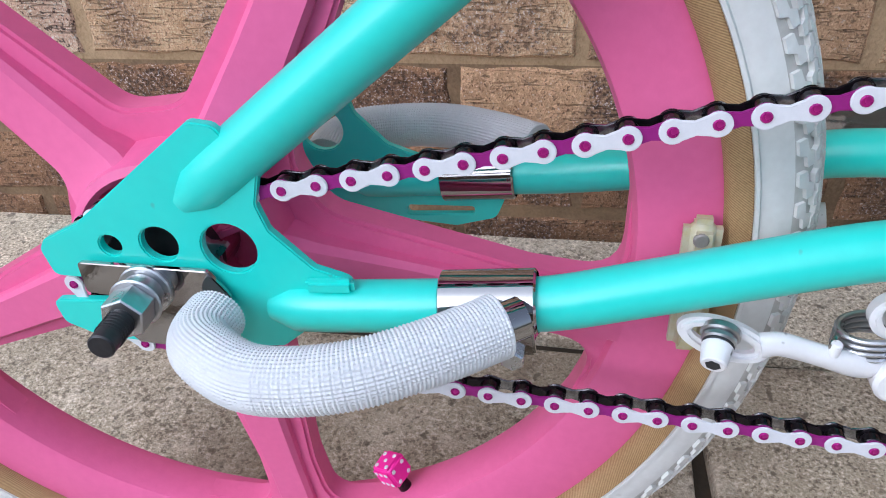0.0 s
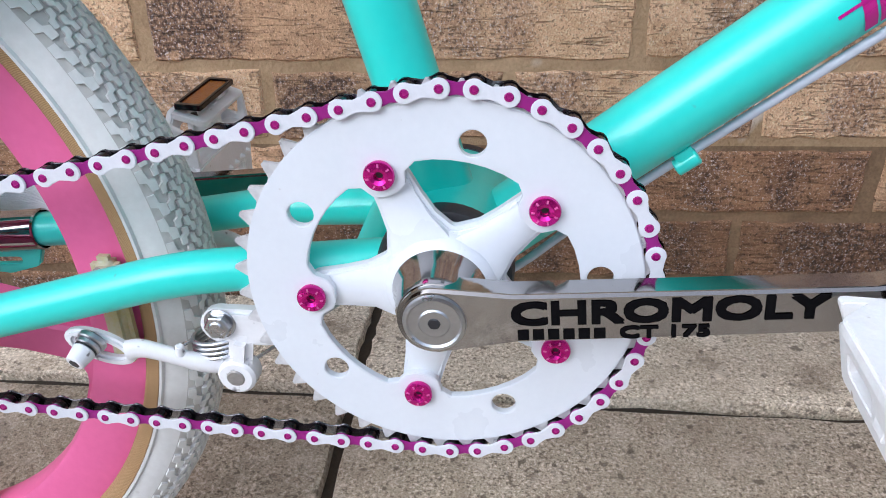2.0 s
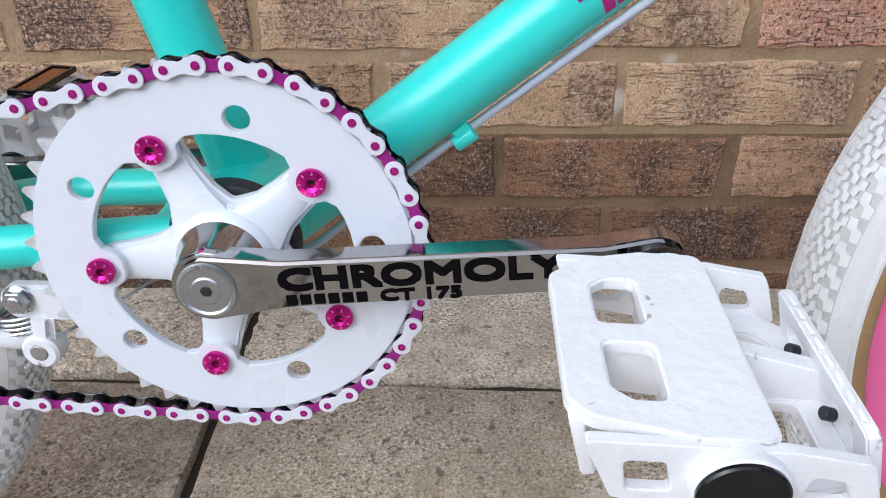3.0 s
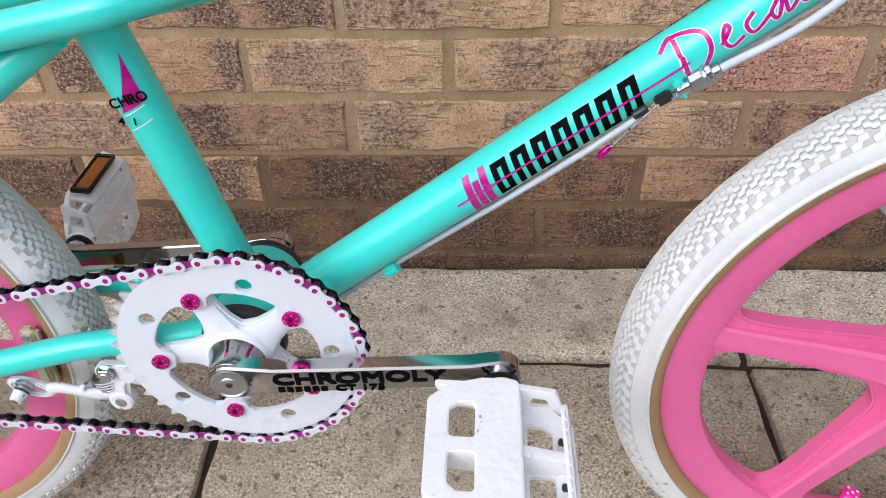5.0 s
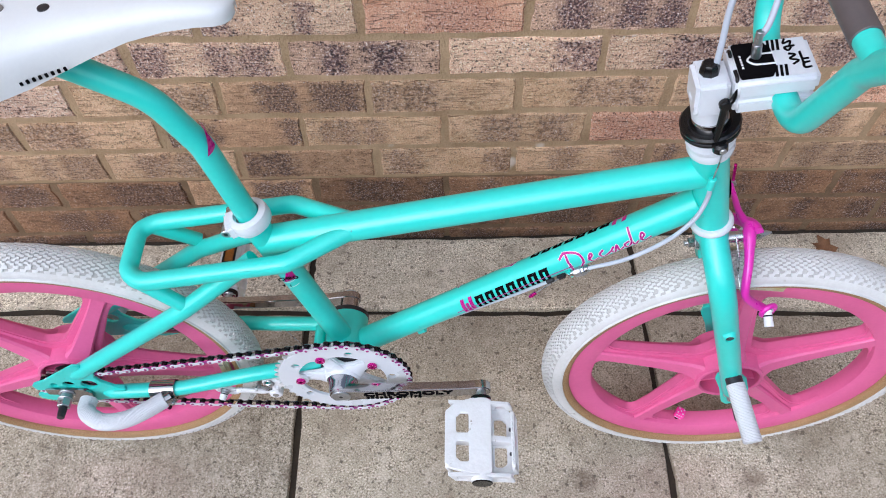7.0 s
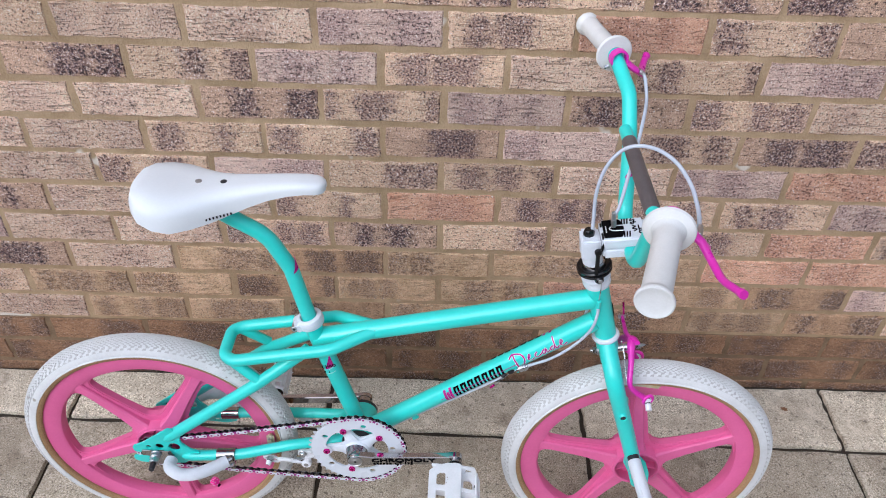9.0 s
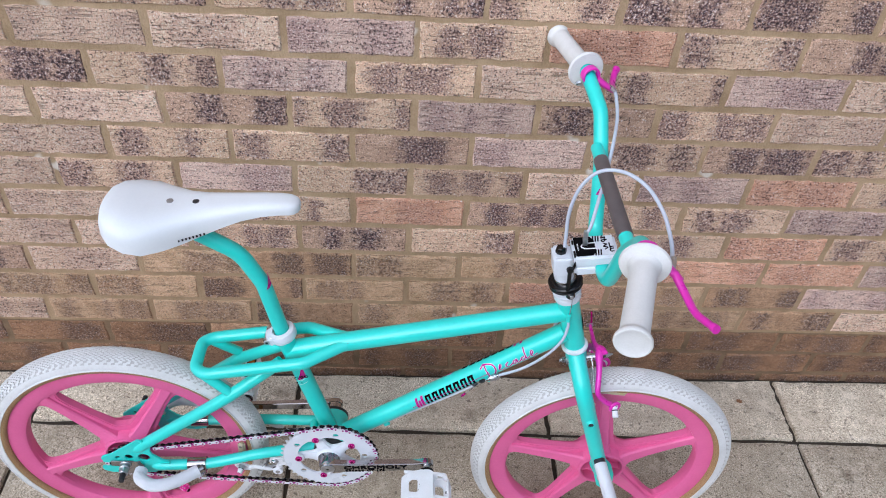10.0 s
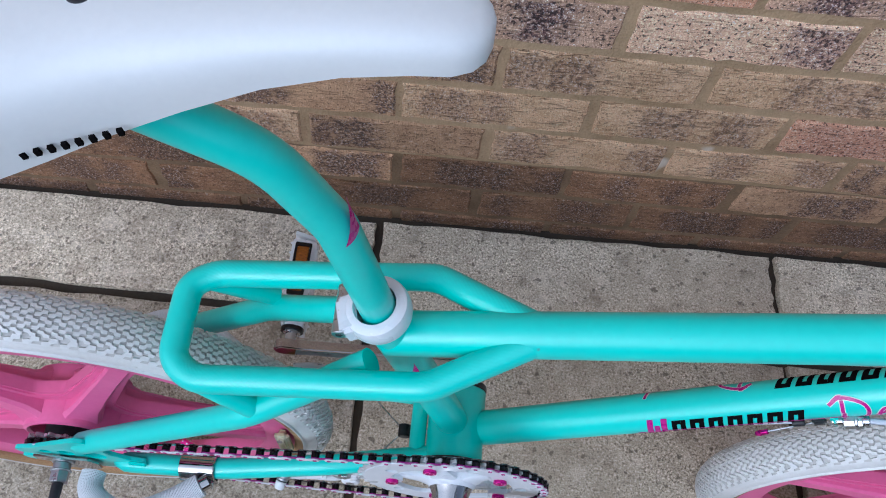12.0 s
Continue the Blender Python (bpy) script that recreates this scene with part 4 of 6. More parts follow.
# spider: five tapering arms swelling into the middle
spider_pts = []
for a in BOLT_ANGLES:
    for r, da in ((0.0255, -35), (0.0315, -20), (0.040, -13.5), (0.0528, -9.0), (0.0597, -6), (0.0609, 0), (0.0597, 6), (0.0528, 9.0), (0.040, 13.5), (0.0315, 20)):
        spider_pts.append(polar(r, a + da))
spider = plate(fillet(spider_pts, 0.003, 3), [], RING.y + 0.002, RING.y + 0.0085, 0.0016)
arms = []
for a in BOLT_ANGLES:
    arm = bmesh.new()
    prev = None
    for r, w, y in ((0.012, 0.0150, -0.0042), (0.022, 0.0126, -0.0026), (0.030, 0.0092, -0.0004), (0.040, 0.0078, 0.0006), (0.0465, 0.0084, 0.0014)):
        ring = [arm.verts.new((r, RING.y + yy, zz)) for yy, zz in ((0.006, -w), (y + 0.0016, -w * 0.95), (y, -w * 0.6), (y, w * 0.6), (y + 0.0016, w * 0.95), (0.006, w))]
        if prev:
            for j in range(6):
                arm.faces.new((prev[j], prev[(j + 1) % 6], ring[(j + 1) % 6], ring[j]))
        else:
            arm.faces.new(ring[::-1])
        prev = ring
    arm.faces.new(prev)
    arms.append(moved(arm, Matrix.Translation((RING.x, 0, RING.z)) @ pose(0, 0, 0, 0, -a, 0)))
dome = moved(lathe([(0.0, -0.0066), (0.0165, -0.0066), (0.0200, -0.0056), (0.0225, -0.0030), (0.0240, 0.0010), (0.0245, 0.006), (0, 0.006)], 56), Matrix.Translation(RING))
part("spider", merge(spider, dome), WHITE_PAINT, chainring, "white crank spider")
for arm in arms:
    part("spider_arm", arm, WHITE_PAINT, chainring)
for a in BOLT_ANGLES:
    x, z = polar(0.0541, a)
    b = lathe([(0.0, -0.0006), (0.0017, -0.0006), (0.0019, -0.0028), (0.0034, -0.0036), (0.0058, -0.0030), (0.0061, -0.0022), (0.0056, 0.0), (0, 0.0)], 28)
    bolt = part("chainring_bolt", moved(b, Matrix.Translation((x, RING.y - 0.0022, z))), MAGENTA, chainring, "magenta anodised chainring bolt")
    # solid black hexagon that paints the shade in the hex socket
    part("bolt_socket", moved(rod((0, -0.0007, 0), (0, 0.001, 0), 0.0019, 6), Matrix.Translation((x, RING.y - 0.0022, z))), BLACK, bolt)
    for q in range(7):
        w = 2 * math.pi * q / 7 + a
        part("bolt_mark", moved(block(0.0007, 0.0003, 0.0013, 0.0), Matrix.Translation((x, RING.y - 0.0056, z)) @ pose(0, 0, 0, 0, -math.degrees(w), 0) @ Matrix.Translation((0, 0, 0.0045))), BOLT_MARK, bolt)

# cranks
CR = radians(4.4)
CY0, CY1 = -0.0785, -0.0665


def crank_arm(name, sign, label):
    d = Vector((math.cos(CR), 0, math.sin(CR))) * sign
    up = Vector((-math.sin(CR), 0, math.cos(CR)))
    y0 = CY0 if sign > 0 else 0.0610
    y1 = CY1 if sign > 0 else 0.0715
    slim = 1.0 if sign > 0 else 0.84
    outline = []
    n = 16
    for k in range(n + 1):
        a = math.pi / 2 + math.pi * k / n
        outline.append(d * (0.0145 * math.cos(a)) + up * (0.0145 * math.sin(a)))
    outline += [d * 0.03 - up * 0.0105, d * 0.09 - up * 0.0098, d * 0.155 - up * 0.0092]
    for k in range(n + 1):
        a = -math.pi / 2 + math.pi * k / n
        outline.append(d * (0.1735 + 0.0125 * math.cos(a)) + up * (0.0118 * math.sin(a)))
    outline += [d * 0.155 + up * 0.0092, d * 0.09 + up * 0.0098, d * 0.03 + up * 0.0105]
    pts = [(BB.x + d.x * o.dot(d) + up.x * slim * o.dot(up), BB.z + d.z * o.dot(d) + up.z * slim * o.dot(up)) for o in outline]
    ob = part(name, plate(pts, [], min(y0, y1), max(y0, y1), 0.0014), CHROME, bike, label)
    return ob, d, up


crank, cd, cu = crank_arm("crank_arm", 1, "polished chrome crank arm with black lettering")
crank_far, _, _ = crank_arm("crank_arm", -1, "polished chrome crank arm")
part("crank_boss", moved(lathe([(0.0080, -0.0095), (0.0148, -0.0093), (0.0160, -0.006), (0.0170, 0.002), (0.0200, 0.0095)], 40), Matrix.Translation((BB.x, -0.0655, BB.z))), CHROME, crank)
cap = lathe([(0, 0.0004), (0.0022, 0.0004), (0.0024, -0.0012), (0.0055, -0.0014), (0.0062, -0.0008), (0.0098, -0.0008), (0.0106, -0.0016), (0.0118, -0.0012), (0.0122, 0.0)], 40)
part("crank_cap", moved(cap, Matrix.Translation((BB.x, CY0, BB.z))), STEEL, crank, "steel crank bolt cap")
part("crank_cap_bolt", hexnut((BB.x, CY0 - 0.0016, BB.z), (BB.x, CY0 + 0.001, BB.z), 0.0027), BLACK, crank)
part("spindle", rod((BB.x, -0.07, BB.z), (BB.x, 0.073, BB.z), 0.0085, 24), CHROME, crank_far)
part("crank_boss", rod((BB.x, 0.043, BB.z), (BB.x, 0.0615, BB.z), 0.0125, 32), CHROME, crank_far)
part("crank_cap", moved(lathe([(0, 0.0750), (0.0085, 0.0750), (0.0098, 0.0738), (0.0102, 0.0712)], 32), Matrix.Translation((BB.x, 0, BB.z))), STEEL, crank_far)


def lettering(name, text, size, where, material, parent, squeeze=1.0, extrude=0.00012, bold=0.0):
    c = bpy.data.curves.new(name, 'FONT')
    c.body = text
    c.size = size
    c.extrude = extrude
    c.resolution_u = 3
    tmp = bpy.data.objects.new(name, c)
    scene.collection.objects.link(tmp)
    me = bpy.data.meshes.new_from_object(tmp.evaluated_get(bpy.context.evaluated_depsgraph_get()))
    bpy.data.objects.remove(tmp)
    me.materials.clear()
    me.materials.append(material)
    if bold:
        bm = bmesh.new()
        for i, (dx, dy) in enumerate(((-1, -1), (1, -1), (-1, 1), (1, 1), (0, 0))):
            start = len(bm.verts)
            bm.from_mesh(me)
            bm.verts.ensure_lookup_table()
            bmesh.ops.translate(bm, vec=(dx * bold / squeeze, dy * bold, i * 0.00003), verts=bm.verts[start:])
        bm.to_mesh(me)
        bm.free()
    ob = new(name, me)
    ob.parent = parent
    ob.matrix_basis = where @ Matrix.Diagonal((squeeze, 1, 1, 1))
    return ob


face = Matrix.Translation((BB.x, CY0 - 0.0003, BB.z)) @ pose(0, 0, 0, 0, -4.4, 0)
lettering("lettering", "CHROMOLY", 0.0128, face @ pose(0.0285, 0, -0.0018, 90, 0, 0), BLACK_INK, crank, 1.56, 0.0002, 0.00062)
lettering("lettering", "CT 175", 0.0068, face @ pose(0.0680, 0, -0.0088, 90, 0, 0), BLACK_INK, crank, 1.55, 0.0002, 0.0003)
for k in range(6):
    part("mark_bar", moved(block(0.0042, 0.0004, 0.0042, 0.0), face @ pose(0.0330 + 0.0056 * k, 0, -0.0066, 0, 0, 0)), BLACK_INK, crank, "plain black bar")


# ---------------------------------------------------------------- chain
def tangent_run(c1, r1, c2, r2, upper):
    d = c2 - c1
    base = math.atan2(d.y, d.x)
    off = math.acos((r1 - r2) / d.length)
    a = base + off if upper else base - off
    u = Vector((math.cos(a), math.sin(a)))
    return c1 + u * r1, c2 + u * r2, a


c1, c2 = Vector((REAR.x, REAR.z)), Vector((BB.x, BB.z))
r1, r2 = 0.0308, 0.0845
r2u = 0.0812
ta, tb, au = tangent_run(c1, r1, c2, r2u, True)
la, lb, al = tangent_run(c1, r1, c2, r2, False)
# the upper run hangs a little and lifts onto the ring past its tangent
route = [ta.lerp(tb, k / 80) - Vector((0, 0.0022 * math.sin(math.pi * k / 80))) for k in range(80)]
for k in range(120):
    a = au + (al - au) * k / 120
    route.append(c2 + Vector((math.cos(a), math.sin(a))) * (r2u + (r2 - r2u) * math.sin(0.5 * math.pi * min(1.0, k / 22))))
route += [lb.lerp(la, k / 80) - Vector((0, 0.0012 * math.sin(math.pi * k / 80))) for k in range(80)]
for k in range(60):
    a = al + (au - 2 * math.pi - al) * k / 60
    route.append(c1 + Vector((math.cos(a), math.sin(a))) * r1)
lens = [0.0]
for p, q in zip(route, route[1:] + route[:1]):
    lens.append(lens[-1] + (q - p).length)
LINKS = 2 * round(lens[-1] / 0.0125 / 2)


def on_chain(s):
    s = s % lens[-1]
    for k in range(len(route)):
        if lens[k + 1] >= s:
            f = (s - lens[k]) / (lens[k + 1] - lens[k])
            return route[k].lerp(route[(k + 1) % len(route)], f)


step = lens[-1] / LINKS
pins = [on_chain(0.006 + k * step) for k in range(LINKS)]


def link_outline(waist, head):
    half = step / 2
    pts = []
    for k in range(15):
        a = radians(-125 + 250 * k / 14)
        pts.append((half + head * math.cos(a), head * math.sin(a)))
    pts.append((0, waist))
    for k in range(15):
        a = radians(55 + 250 * k / 14)
        pts.append((-half + head * math.cos(a), head * math.sin(a)))
    pts.append((0, -waist))
    return pts


outer_near = mesh_of("outer_plate", plate(link_outline(0.0023, 0.0040), [], -0.0050, -0.0040, 0.0003), CHAIN_WHITE)
outer_far = mesh_of("outer_plate_far", plate(link_outline(0.0023, 0.0040), [], 0.0022, 0.0032, 0.0003), CHAIN_STEEL)
inner_near = mesh_of("inner_plate", plate(link_outline(0.0022, 0.0037), [], -0.0039, -0.0029, 0.0003), CHAIN_PURPLE)
inner_far = mesh_of("inner_plate_far", plate(link_outline(0.0023, 0.0040), [], 0.0011, 0.0021, 0.0003), CHAIN_BLACK)
rollers = merge(*[moved(rod((p.x, -0.0030, p.y), (p.x, 0.0012, p.y), 0.0036, 14), Matrix.Translation((0, CHAIN_Y, 0))) for p in pins])
chain = part("chain", rollers, CHAIN_BLACK, bike, "black chain with white outer and purple inner plates")
pin_mesh = mesh_of("chain_pin", lathe([(0, -0.0057), (0.0015, -0.0056), (0.0018, -0.0051), (0.0018, 0.0036), (0, 0.0036)], 12), CHAIN_PIN)
for k in range(LINKS):
    p, q = pins[k], pins[(k + 1) % LINKS]
    mid = (p + q) / 2
    ang = math.degrees(math.atan2(q.y - p.y, q.x - p.x))
    m = pose(mid.x, CHAIN_Y, mid.y, 0, -ang, 0)
    if k % 2:
        shared("outer_plate", outer_near, chain, m)
        shared("outer_plate", outer_far, chain, m)
    else:
        shared("inner_plate", inner_near, chain, m)
        shared("inner_plate", inner_far, chain, m)
    shared("chain_pin", pin_mesh, chain, pose(p.x, CHAIN_Y, p.y))


# ---------------------------------------------------------------- pedals
def pedal(where, label, studs=False):
    """A moulded platform pedal: the tread is on top at one side and underneath at the other, tied by walls round the axle barrel."""
    hx, hy, hz = 0.0455, 0.0415, 0.0135

    def tread(sx):
        out = [(-hx, -hy + 0.011), (-hx + 0.006, -hy + 0.005), (-0.012, -hy - 0.001), (0.011, -hy - 0.001), (0.011, hy + 0.006), (-0.012, hy + 0.006), (-hx + 0.013, hy), (-hx, hy - 0.011)]
        wins = []
        for sy in (-1, 1):
            wins.append([(-0.0320, sy * 0.0050), (-0.0165, sy * 0.0050), (-0.0165, sy * 0.0285), (-0.0265, sy * 0.0285), (-0.0320, sy * 0.0240)])
        out = [(sx * x, y) for x, y in out]
        return fillet(out, 0.0062, 5), [fillet([(sx * x, y) for x, y in w], 0.003, 4) for w in wins]

    o, w = tread(1)
    top = plate(o, w, -hz, -hz + 0.0055, 0.001)
    top.transform(Matrix.Rotation(radians(90), 4, 'X') @ Matrix.Diagonal((1, 1, -1, 1)))
    o, w = tread(-1)
    low = plate(o, w, hz - 0.0055, hz, 0.001)
    low.transform(Matrix.Rotation(radians(90), 4, 'X') @ Matrix.Diagonal((1, 1, -1, 1)))
    for b in (top, low):
        if sum(v.co.z for v in b.verts) * (1 if b is top else -1) < 0:
            b.transform(Matrix.Diagonal((1, 1, -1, 1)))
    walls = []
    for sy in (-1, 1):
        y = sy * (hy + 0.001)
        outline = [(-hx + 0.013, -hz + 0.004), (-hx + 0.003, hz - 0.001), (0.012, hz - 0.001), (hx - 0.012, hz - 0.004), (hx - 0.010, hz - 0.008), (hx - 0.004, -hz + 0.001), (-0.012, -hz + 0.001)]
        win = [fillet([(-0.029, -hz + 0.008), (-0.031, hz - 0.008), (-0.0195, hz - 0.008), (-0.0165, -hz + 0.008)], 0.002, 3),
               fillet([(0.0175, -hz + 0.007), (0.0195, hz - 0.010), (0.028, hz - 0.0115), (0.032, -hz + 0.007)], 0.002, 3)]
        walls.append(plate(fillet(outline, 0.002, 3), win, y - 0.002, y + 0.002, 0.0005))
    mid = plate(fillet([(-hx + 0.004, -hz + 0.006), (-hx + 0.004, hz - 0.003), (0.012, hz - 0.003), (hx - 0.004, hz - 0.010), (hx - 0.004, -hz + 0.003), (-0.012, -hz + 0.003)], 0.002, 3), [], -0.0035, 0.0035, 0.0005)
    walls.append(mid)
    for sx in (-1, 1):
        side = fillet([(-hy + 0.006, -hz), (hy - 0.010, -hz), (hy - 0.008, hz - 0.002), (-hy + 0.006, hz - 0.002)], 0.003, 3)
        sl = [fillet([(a, -0.0055), (a + 0.019, -0.0055), (a + 0.019, 0.0035), (a, 0.0035)], 0.002, 3) for a in (-0.027, 0.006)]
        s = plate(side, sl, -0.0022, 0.0022, 0.0006)
        walls.append(moved(s, Matrix.Translation((sx * (hx - 0.0056), 0, 0)) @ Matrix.Rotation(radians(-15), 4, 'Y') @ Matrix.Rotation(radians(90), 4, 'Z')))
        for k in range(8):
            t = block(0.0022, 0.0062, 0.0020, 0.0007, 1)
            t.transform(Matrix.Translation((sx * (hx - 0.0090), -0.028 + 0.0075 * k, sx * (hz - 0.0016))))
            walls.append(t)
    if studs:
        for sx in (-1, 1):
            for k in range(7):
                for x in (0.010, 0.034):
                    cone = lathe([(0, 0.0034), (0.0010, 0.0030), (0.0022, 0.0)], 10)
                    walls.append(moved(cone, pose(sx * -x, -0.033 + 0.011 * k, sx * hz, 90 if sx > 0 else -90, 0, 0)))
    barrel = rod((0, -hy - 0.007, 0), (0, hy + 0.007, 0), 0.0132, 28)
    body = merge(top, low, barrel, *walls)
    body.transform(where)
    ob = part("pedal", body, WHITE_PLASTIC, bike, label)
    part("end_cap", moved(rod((0, -hy - 0.0086, 0), (0, -hy - 0.0055, 0), 0.0124, 32), where), BLACK_PLASTIC, ob, "black round end cap")
    part("axle_seal", moved(lathe([(0.0090, hy + 0.006), (0.0128, hy + 0.006), (0.0134, hy + 0.0085), (0.0128, hy + 0.011), (0.0090, hy + 0.011)], 32, closed=True), where), BLACK_PLASTIC, ob, "black rubber seal ring")
    part("pedal_axle", moved(merge(rod((0, hy + 0.004, 0), (0, hy + 0.021, 0), 0.0065, 20), rod((0, hy + 0.006, 0), (0, hy + 0.0125, 0), 0.0100, 28)), where), STEEL, ob, "steel pedal axle")
    for sx in (-1, 1):
        for sy in (-1, 1):
            part("cage_bolt", moved(rod((sx * 0.0345, sy * 0.0145, sx * -0.002), (sx * 0.0385, sy * 0.0145, sx * -0.003), 0.0023, 14), where), BLACK, ob, "black cage bolt")
    return ob


PED = Vector((BB.x, 0, BB.z)) + cd * 0.1735
pedal(pose(PED.x, -0.1408, PED.z, 2, 3, 0) @ Matrix.Diagonal((0.965, 1.03, 0.88, 1)), "scuffed white plastic platform pedal")
FPED = Vector((BB.x, 0, BB.z)) - cd * 0.1735
far_m = pose(FPED.x + 0.001, 0.1365, FPED.z - 0.006, 0, -86, 0) @ pose(0, 0, 0, 0, 0, 180) @ Matrix.Diagonal((0.86, 1, 0.88, 1))
far_pedal = pedal(far_m, "white plastic platform pedal with an amber reflector", True)
refl = merge(moved(block(0.004, 0.050, 0.0145, 0.0012), far_m @ Matrix.Translation((-0.0465, 0, 0))))
part("reflector", refl, AMBER, far_pedal, "amber ribbed reflector")
rim_frame = plate(fillet([(-0.029, -0.0095), (0.029, -0.0095), (0.029, 0.0095), (-0.029, 0.0095)], 0.002, 3),
                  [fillet([(-0.025, -0.0068), (0.025, -0.0068), (0.025, 0.0068), (-0.025, 0.0068)], 0.001, 3)], -0.002, 0.002, 0.0004)
part("reflector_frame", moved(rim_frame, far_m @ Matrix.Translation((-0.0475, 0, 0)) @ pose(0, 0, 0, 0, 0, 90)), BLACK_PLASTIC, far_pedal, "black reflector border")

# ---------------------------------------------------------------- fork, headset, stem
crown = HT_LOW - STEER * 0.003
fork_steerer = part("fork", rod(HT_LOW - STEER * 0.030, HT_LOW + STEER * 0.004, 0.0175, 32), TEAL, bike, "turquoise steel fork")
for side in (-1, 1):
    leg = rounded_path([tuple(crown - STEER * 0.002 + Vector((0, side * 0.006, 0))), (0.5135, side * 0.0565, 0.470), (0.5840, side * 0.0610, 0.2570)], 0.07)
    part("fork_leg", sweep(dense(leg, 0.01), lambda s: 0.0146 - 0.0018 * s - (0.004 * bulge((s - 0.965) / 0.035) if s > 0.965 else 0.0), 26), TEAL, fork_steerer)
    ring = lathe([(0.0046, -0.0022), (0.0058, -0.0026), (0.0068, -0.0014), (0.0080, 0.0030), (0.0046, 0.0060)], 28, closed=True)
    boss = part("leg_boss", ring, TEAL, fork_steerer)
    boss.matrix_basis = pose(0.5355, side * 0.0728, 0.4065, 0, 0, 0 if side < 0 else 180)
    # a flat black disc stands for the shade inside the hole
    part("boss_hole", moved(lathe([(0, 0.0), (0.0047, 0.0)], 24), pose(0.5355, side * 0.0742, 0.4065)), BLACK, fork_steerer, "black disc for the shade inside the boss hole")
    # inner boss and wire tab low on the leg
    low_ring = lathe([(0.0040, -0.0024), (0.0054, -0.0026), (0.0064, -0.0014), (0.0074, 0.0040), (0.0040, 0.0060)], 28, closed=True)
    low_boss = part("leg_boss", low_ring, TEAL, fork_steerer)
    low_boss.matrix_basis = pose(0.5775, side * 0.0478, 0.2880, 0, 0, 180 if side < 0 else 0)
    # same black disc for the shade in the lower hole
    part("boss_hole", moved(lathe([(0, 0.0), (0.0041, 0.0)], 24), pose(0.5775, side * 0.0462, 0.2880)), BLACK, fork_steerer, "black disc for the shade inside the boss hole")
    part("wire_tab", moved(block(0.0075, 0.0060, 0.0095, 0.0015), pose(0.5690, side * 0.0470, 0.3140, 0, 18, 0)), TEAL, fork_steerer)
    tip = fillet([(0.5630, 0.2740), (0.5700, 0.2800), (0.5920, 0.2760), (0.6030, 0.2620), (0.6130, 0.2350), (0.6165, 0.2080), (0.6070, 0.1955), (0.5965, 0.1905), (0.5880, 0.1980), (0.5760, 0.2350), (0.5635, 0.2620)], 0.004, 4)
    lo = -0.0510 if side < 0 else 0.0470
    part("fork_dropout", plate(tip, [], lo, lo + 0.004, 0.0006), TEAL, fork_steerer)
    # white ribbed peg on a black stub welded to the leg above the axle
    a = Vector((0.5705, side * 0.0740, 0.3030))
    b = Vector((0.5825, side * 0.1440, 0.2850))
    line = dense([a + (b - a) * 0.045, b], 0.00085)
    peg = part("peg", sweep(line, lambda s: 0.0108 - (0.0012 if s > 0.99 else 0), 48, bumps=lambda i, k: 0.0004 if i % 2 else 0.0), WHITE_GRIP, bike, "white ribbed foot peg sleeve on the fork")
    part("peg_collar", rod(a - (b - a) * 0.07, a + (b - a) * 0.06, 0.0100, 24), BLACK, peg, "black steel stub")

lower_cup = lathe([(0.0165, -0.001), (0.0202, -0.0002), (0.0220, 0.0022), (0.0222, 0.0040), (0.0218, 0.0060), (0.0200, 0.0082), (0.0170, 0.0086)], 48)
headset = part("headset", moved(lower_cup, frame_of(HT_LOW + STEER * 0.0040, HT_LOW + STEER)), WHITE_PAINT, bike, "white painted headset cups")
upper = lathe([(0.0175, 0), (0.0205, 0.001), (0.0218, 0.006), (0.0212, 0.010), (0.0208, 0.011), (0.0222, 0.013), (0.0222, 0.0165), (0.017, 0.019), (0.0165, 0.024), (0.013, 0.026)], 40)
part("upper_cup", moved(upper, frame_of(HT_TOP - STEER * 0.001, HT_TOP + STEER)), WHITE_PAINT, headset)
part("lock_ring", moved(lathe([(0.0135, 0.0225), (0.0165, 0.023), (0.0165, 0.0262), (0.0135, 0.0265)], 8), frame_of(HT_TOP, HT_TOP + STEER)), STEEL, headset)

rotor_c = HT_TOP + STEER * 0.033
rot = lathe([(0.0160, -0.0058), (0.0215, -0.0066), (0.0248, -0.0060), (0.0264, -0.0040), (0.0262, -0.0018), (0.0244, -0.0006), (0.0244, 0.0004), (0.0264, 0.0016), (0.0268, 0.0036), (0.0252, 0.0058), (0.0220, 0.0064),
             (0.0160, 0.0050)], 52, closed=True)
rotor = part("cable_rotor", moved(rot, frame_of(rotor_c, rotor_c + STEER)), BLACK_PLASTIC, bike, "glossy black brake cable rotor below the stem")
part("rotor_collar", moved(lathe([(0.0125, -0.006), (0.0168, -0.006), (0.0168, 0.0095), (0.0158, 0.0110), (0.0125, 0.0110)], 36), frame_of(rotor_c, rotor_c + STEER)), CHROME, rotor)
